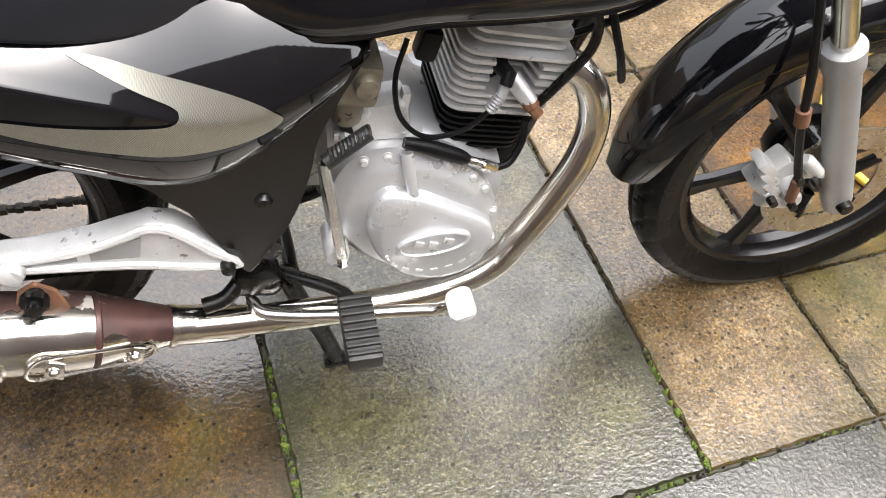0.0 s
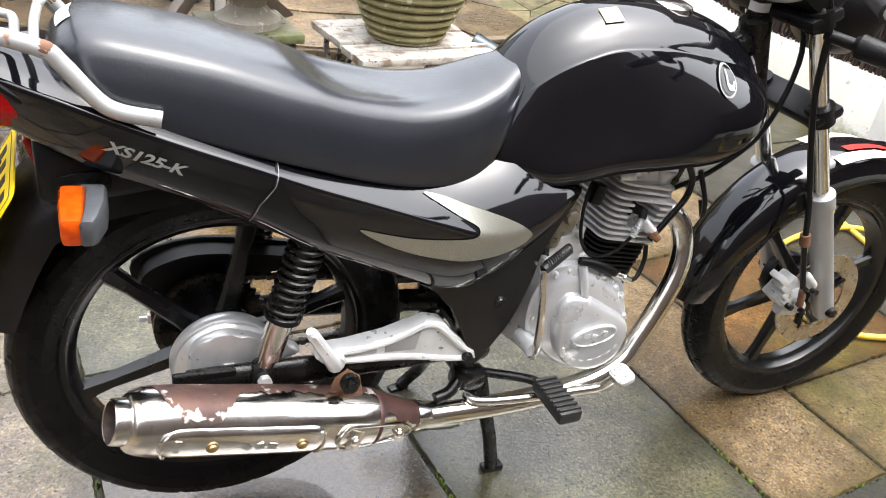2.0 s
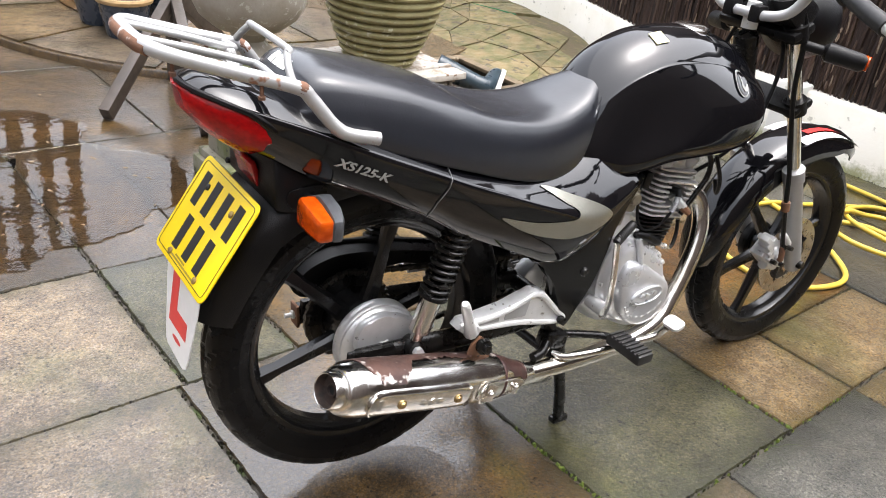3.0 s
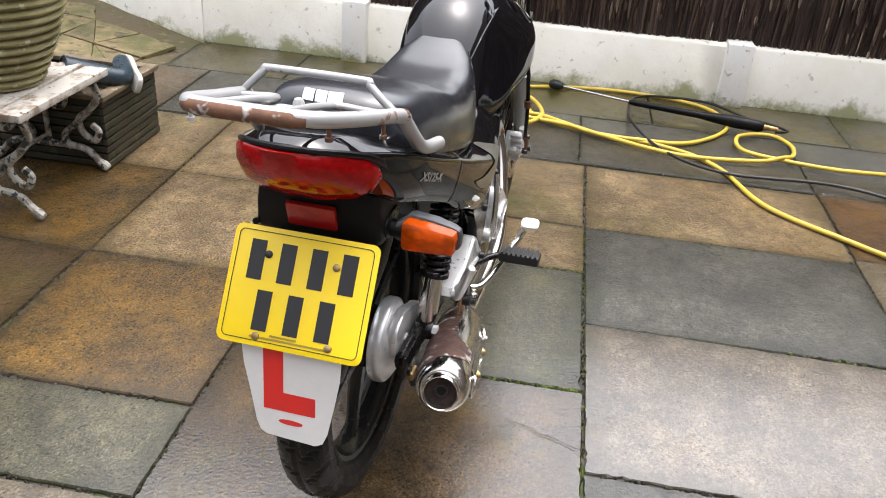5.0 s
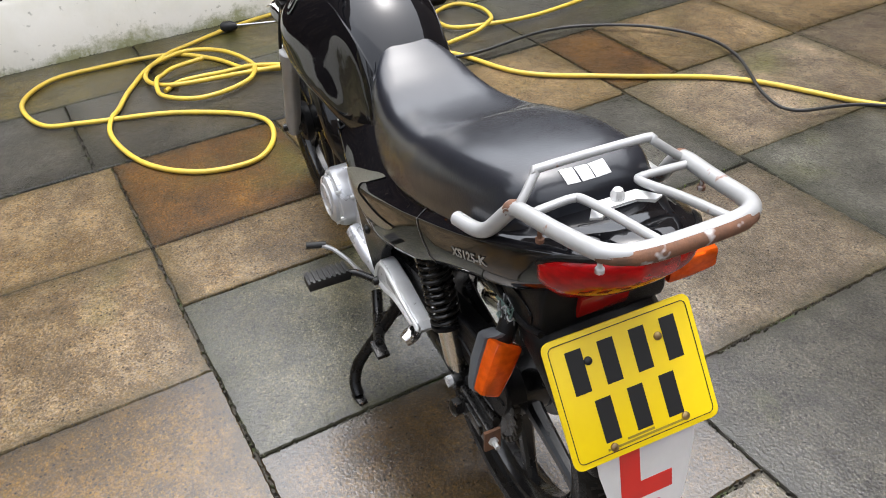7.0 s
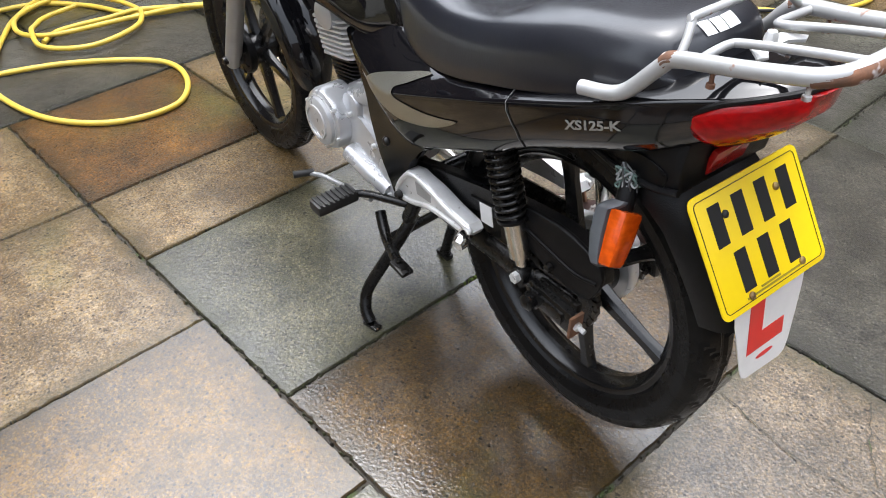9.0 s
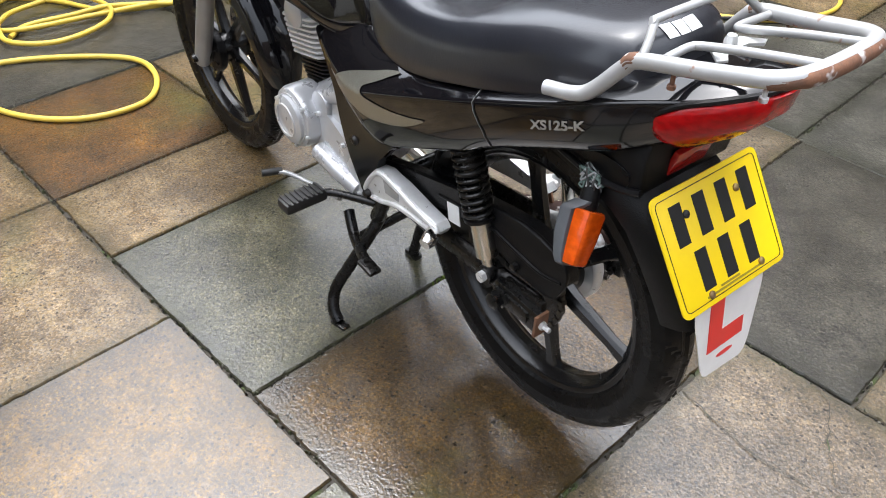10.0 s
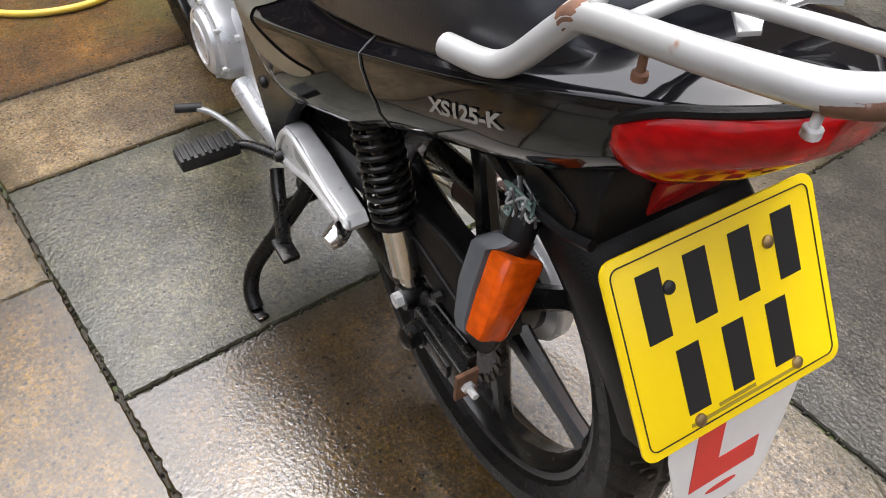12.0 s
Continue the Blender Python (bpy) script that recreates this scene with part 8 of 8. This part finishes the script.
FLAG = material("mossy_flagstone", (0.185, 0.142, 0.072), 0.6, second=(0.092, 0.088, 0.030), scale=9, mix=(0.40, 0.60), specks=(0.06, 0.048, 0.028), speck_scale=16, speck_at=0.575, grain=0.002, grain_scale=80, rough_var=0.15, random_tint=0.25, world_space=True)
bm = bm_of()
nx, ny = 22, 30
rows = []
for i in range(nx + 1):
    row = []
    for j in range(ny + 1):
        x, y = 1.62 + 1.5 * i / nx, 1.62 + 2.3 * j / ny
        h = 0.10 * max(0, min(1, (x - 1.68) / 0.9)) * max(0, min(1, (y - 1.66) / 0.7))
        row.append(bm.verts.new((x, y, h + 0.012 * noise.noise(Vector((x * 5, y * 5, 0))) - 0.006)))
    rows.append(row)
for a, b in zip(rows, rows[1:]):
    for j in range(ny):
        bm.faces.new((a[j], a[j + 1], b[j + 1], b[j]))
bank = tagged(part("earth_bank", bm, bank_mat, angle=60), "mossy earth bank laid with broken flagstones", "bank", kind="structure")
rnd = random.Random(5)
NI, NJ = 6, 8
knot = [[(1.66 + 0.26 * i + rnd.uniform(-0.07, 0.07), 1.68 + 0.28 * j + rnd.uniform(-0.07, 0.07)) for j in range(NJ + 1)] for i in range(NI + 1)]


def flagstone(corners):
    """One flat broken stone, its edges chipped, lying on the bank."""
    cx, cy = sum(u for u, v in corners) / len(corners), sum(v for u, v in corners) / len(corners)
    ring = []
    for (ax_, ay_), (bx_, by_) in zip(corners, corners[1:] + corners[:1]):
        for k in range(4):
            f = k / 4
            u, v = ax_ + (bx_ - ax_) * f, ay_ + (by_ - ay_) * f
            d = Vector((cx - u, cy - v)).normalized() * rnd.uniform(0.001, 0.008)
            ring.append((u + d.x, v + d.y))
    tx, ty, up_ = rnd.uniform(-0.02, 0.02), rnd.uniform(-0.02, 0.02), rnd.uniform(0.0, 0.006)
    ground_z = lambda u, v: 0.10 * max(0, min(1, (u - 1.68) / 0.9)) * max(0, min(1, (v - 1.66) / 0.7))
    return part("flagstone", plate(ring, -0.012, 0.006, lambda u, v, w: Vector((u, v, ground_z(u, v) + up_ + w + tx * (u - cx) + ty * (v - cy))), 0.003), FLAG, bank)


for i in range(NI):
    for j in range(NJ):
        a, b, c, d = knot[i][j], knot[i + 1][j], knot[i + 1][j + 1], knot[i][j + 1]
        if max(p[0] for p in (a, b, c, d)) > 2.58 + (a[1] - 1.6) * 0.40:
            continue
        if rnd.random() < 0.35:
            flagstone([a, b, c])
            flagstone([a, c, d])
        else:
            flagstone([a, b, c, d])

# shallow puddle on the paving
# clear water: the paving shows through, the sky mirrors in its surface
WATER = bpy.data.materials.new("rain_water")
WATER.use_nodes = True
wn_, wl_ = WATER.node_tree.nodes, WATER.node_tree.links
wn_.remove(wn_["Principled BSDF"])
clear, mirror, both, graze = wn_.new("ShaderNodeBsdfTransparent"), wn_.new("ShaderNodeBsdfGlossy"), wn_.new("ShaderNodeMixShader"), wn_.new("ShaderNodeFresnel")
clear.inputs["Color"].default_value = (0.86, 0.80, 0.69, 1)
mirror.inputs["Color"].default_value = (1, 1, 1, 1)
mirror.inputs["Roughness"].default_value = 0.025
graze.inputs["IOR"].default_value = 1.58
wt, wbump = wn_.new("ShaderNodeTexNoise"), wn_.new("ShaderNodeBump")
wt.inputs["Scale"].default_value = 30
wbump.inputs["Distance"].default_value = 0.0006
wl_.new(wt.outputs["Fac"], wbump.inputs["Height"])
for node in (mirror, graze):
    wl_.new(wbump.outputs["Normal"], node.inputs["Normal"])
wl_.new(graze.outputs[0], both.inputs[0])
wl_.new(clear.outputs[0], both.inputs[1])
wl_.new(mirror.outputs[0], both.inputs[2])
wl_.new(both.outputs[0], wn_["Material Output"].inputs["Surface"])


def puddle(points, z=0.0035):
    bm_ = bm_of()
    edge = []
    for u, v in smooth_outline(points, 14):
        q = Vector((u * 7, v * 7, 3.0))
        edge.append((u + 0.05 * noise.noise(q) + 0.02 * noise.noise(q * 4), v + 0.05 * noise.noise(q + Vector((5, 0, 0))) + 0.02 * noise.noise(q * 4 + Vector((5, 0, 0)))))
    add_plate(bm_, edge, -0.002, z, lambda u, v, w: Vector((u, v, w)))
    return tagged(part("puddle", bm_, WATER), "shallow rain puddle lying on the paving", "puddle", kind="structure")


puddle([(-1.6, 2.75), (-0.95, 2.50), (-0.62, 2.36), (-0.40, 2.30), (-0.26, 2.10), (-0.30, 1.92), (-0.10, 1.74), (-0.08, 1.50), (-0.18, 1.34), (-0.30, 1.30), (-0.42, 1.20), (-0.58, 1.17), (-0.72, 1.10), (-0.90, 1.14), (-1.10, 1.10), (-1.5, 1.4)])

# timber trellis at the yard's far side, mirrored in the puddle
trellis = thing("timber_trellis", pose(-0.6, 5.2, 0), "dark timber trellis panel standing across the yard", "trellis")
for k in range(13):
    part("upright", box((-1.2 + 0.2 * k, 0, 1.5), (0.105, 0.03, 3.0), 0.003), DARK_WOOD, trellis)
for k in range(4):
    part("cross_rail", box((0, 0.03, 1.45 + 0.45 * k), (2.5, 0.03, 0.09), 0.003), DARK_WOOD, trellis)

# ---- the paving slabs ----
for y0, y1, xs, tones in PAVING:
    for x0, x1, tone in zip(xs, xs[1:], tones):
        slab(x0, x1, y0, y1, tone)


# hairline cracks in two of them, and moss along the joints
def crack(points, wide):
    pts = [Vector((x, y, 0.0032)) for x, y in points]
    out = []
    for a, b in zip(pts, pts[1:]):
        k = max(2, int((b - a).length / 0.02))
        out += [a.lerp(b, i / k) + Vector((random.uniform(-0.004, 0.004), random.uniform(-0.004, 0.004), 0)) for i in range(k)]
    out.append(pts[-1])
    bm_ = bm_of()
    add_tube(bm_, out, [wide * random.uniform(0.4, 1.0) for _ in out], 5, flat=0.3)
    return part("crack", bm_, SOIL, ground)


crack([(-0.146, -0.302), (-0.194, -0.404), (-0.221, -0.478)], 0.0018)
crack([(-0.617, -0.250), (-0.731, -0.226), (-0.824, -0.211), (-0.927, -0.223), (-1.05, -0.20)], 0.0016)
crack([(-0.800, -0.480), (-0.842, -0.452), (-0.897, -0.339), (-0.948, -0.264)], 0.0018)
crack([(0.940, -0.790), (0.75, -0.67), (0.561, -0.52), (0.50, -0.49)], 0.0014)

# grit, soil and moss lying loose in the joints
GRIT = island_bark("joint_grit", ((0.016, 0.013, 0.010), (0.045, 0.037, 0.025), (0.055, 0.066, 0.018), (0.17, 0.155, 0.125)), (0.45, 0.86))
rnd = random.Random(12)
joints = []
for y0, y1, xs, tones in PAVING:
    joints += [(xs[0], y0, xs[-1], y0)] + [(x, y0, x, y1) for x in xs]
verts, faces = [], []
for x0, y0, x1, y1 in joints:
    if max(x0, x1) < -2.2 or min(y0, y1) > 3.0 or max(y0, y1) < -2.4:
        continue
    length = math.hypot(x1 - x0, y1 - y0)
    ux, uy = (x1 - x0) / length, (y1 - y0) / length
    for _ in range(int(length * 85)):
        f, off = rnd.random() * length, rnd.gauss(0, 0.0032)
        x, y = x0 + ux * f - uy * off, y0 + uy * f + ux * off
        r, base = rnd.uniform(0.0012, 0.0045), len(verts)
        high = rnd.uniform(-0.003, 0.0015) + 0.4 * r
        for k in range(5):
            a = 2 * math.pi * k / 5 + rnd.uniform(-0.4, 0.4)
            rr = r * rnd.uniform(0.6, 1.3)
            verts.append((x + rr * math.cos(a) + ux * rr * 0.4 * math.cos(a), y + rr * math.sin(a) + uy * rr * 0.4 * math.sin(a), -0.009))
            verts.append((x + 0.7 * rr * math.cos(a), y + 0.7 * rr * math.sin(a), high - 0.35 * r))
        verts.append((x, y, high))
        for k in range(5):
            p, q = base + 2 * k, base + 2 * ((k + 1) % 5)
            faces += [(p, q, q + 1, p + 1), (p + 1, q + 1, base + 10)]
me = bpy.data.meshes.new("joint_grit")
me.from_pydata(verts, [], faces)
me.materials.append(GRIT)
tagged(new("joint_grit", me), "dark grit and soil lying in the paving joints", "grit", kind="stuff")

MOSS = material("joint_moss", (0.070, 0.115, 0.012), 0.9, second=(0.12, 0.15, 0.02), scale=60, grain=0.003, grain_scale=200, world_space=True)
rnd = random.Random(5)
tufts = []
for x0, y0, x1, y1, count in ((-0.3, -0.485, 0.94, -0.485, 40), (0.0, -0.48, 0.0, -0.1, 70), (0.615, -0.48, 0.615, -0.25, 36), (0.32, -1.3, 0.32, -0.5, 12)):
    tufts += [(x0 + (x1 - x0) * f + rnd.uniform(-0.004, 0.004), y0 + (y1 - y0) * f + rnd.uniform(-0.004, 0.004)) for f in (rnd.random() ** 1.6 for _ in range(count))]
verts, faces = [], []
for x, y in tufts:
    r = rnd.uniform(0.002, 0.007)
    base = len(verts)
    for k in range(7):
        a = 2 * math.pi * k / 7
        rr = r * rnd.uniform(0.7, 1.3)
        verts.append((x + rr * math.cos(a), y + rr * math.sin(a), -0.008))
        verts.append((x + rr * 0.6 * math.cos(a), y + rr * 0.6 * math.sin(a), rnd.uniform(-0.003, 0.002)))
    verts.append((x, y, rnd.uniform(0.0, 0.004)))
    for k in range(7):
        p, q = base + 2 * k, base + 2 * ((k + 1) % 7)
        faces += [(p, q, q + 1, p + 1), (p + 1, q + 1, base + 14)]
me = bpy.data.meshes.new("moss")
me.from_pydata(verts, [], faces)
me.materials.append(MOSS)
tagged(new("moss", me), "small green moss tufts in the paving joints", "moss", kind="stuff")

# bits of leaf and bark washed over the wet paving beside the puddle
LITTER = material("washed_leaf_litter", (0.26, 0.19, 0.11), 0.7, second=(0.10, 0.065, 0.035), scale=40, specks=(0.55, 0.50, 0.40), speck_scale=9, speck_at=0.60, world_space=True)
rnd = random.Random(8)
verts, faces = [], []
for _ in range(95):
    x, y = rnd.uniform(-1.3, 0.3), 1.25 + 1.3 * rnd.random() ** 1.4
    size, turn, base = rnd.uniform(0.003, 0.012), rnd.uniform(0, 2 * math.pi), len(verts)
    for k in range(5):
        a = turn + 2 * math.pi * k / 5
        rr = size * rnd.uniform(0.5, 1.0) * (1.0 + 0.7 * math.cos(2 * (a - turn)))
        verts.append((x + rr * math.cos(a), y + rr * math.sin(a), 0.0045 + rnd.uniform(0.0, 0.003)))
    verts.append((x, y, 0.009))
    faces += [(base + k, base + (k + 1) % 5, base + 5) for k in range(5)]
me = bpy.data.meshes.new("leaf_litter")
me.from_pydata(verts, [], faces)
me.materials.append(LITTER)
tagged(new("leaf_litter", me), "small pale and brown bits of leaf scattered on wet paving", "leaf litter", kind="stuff")
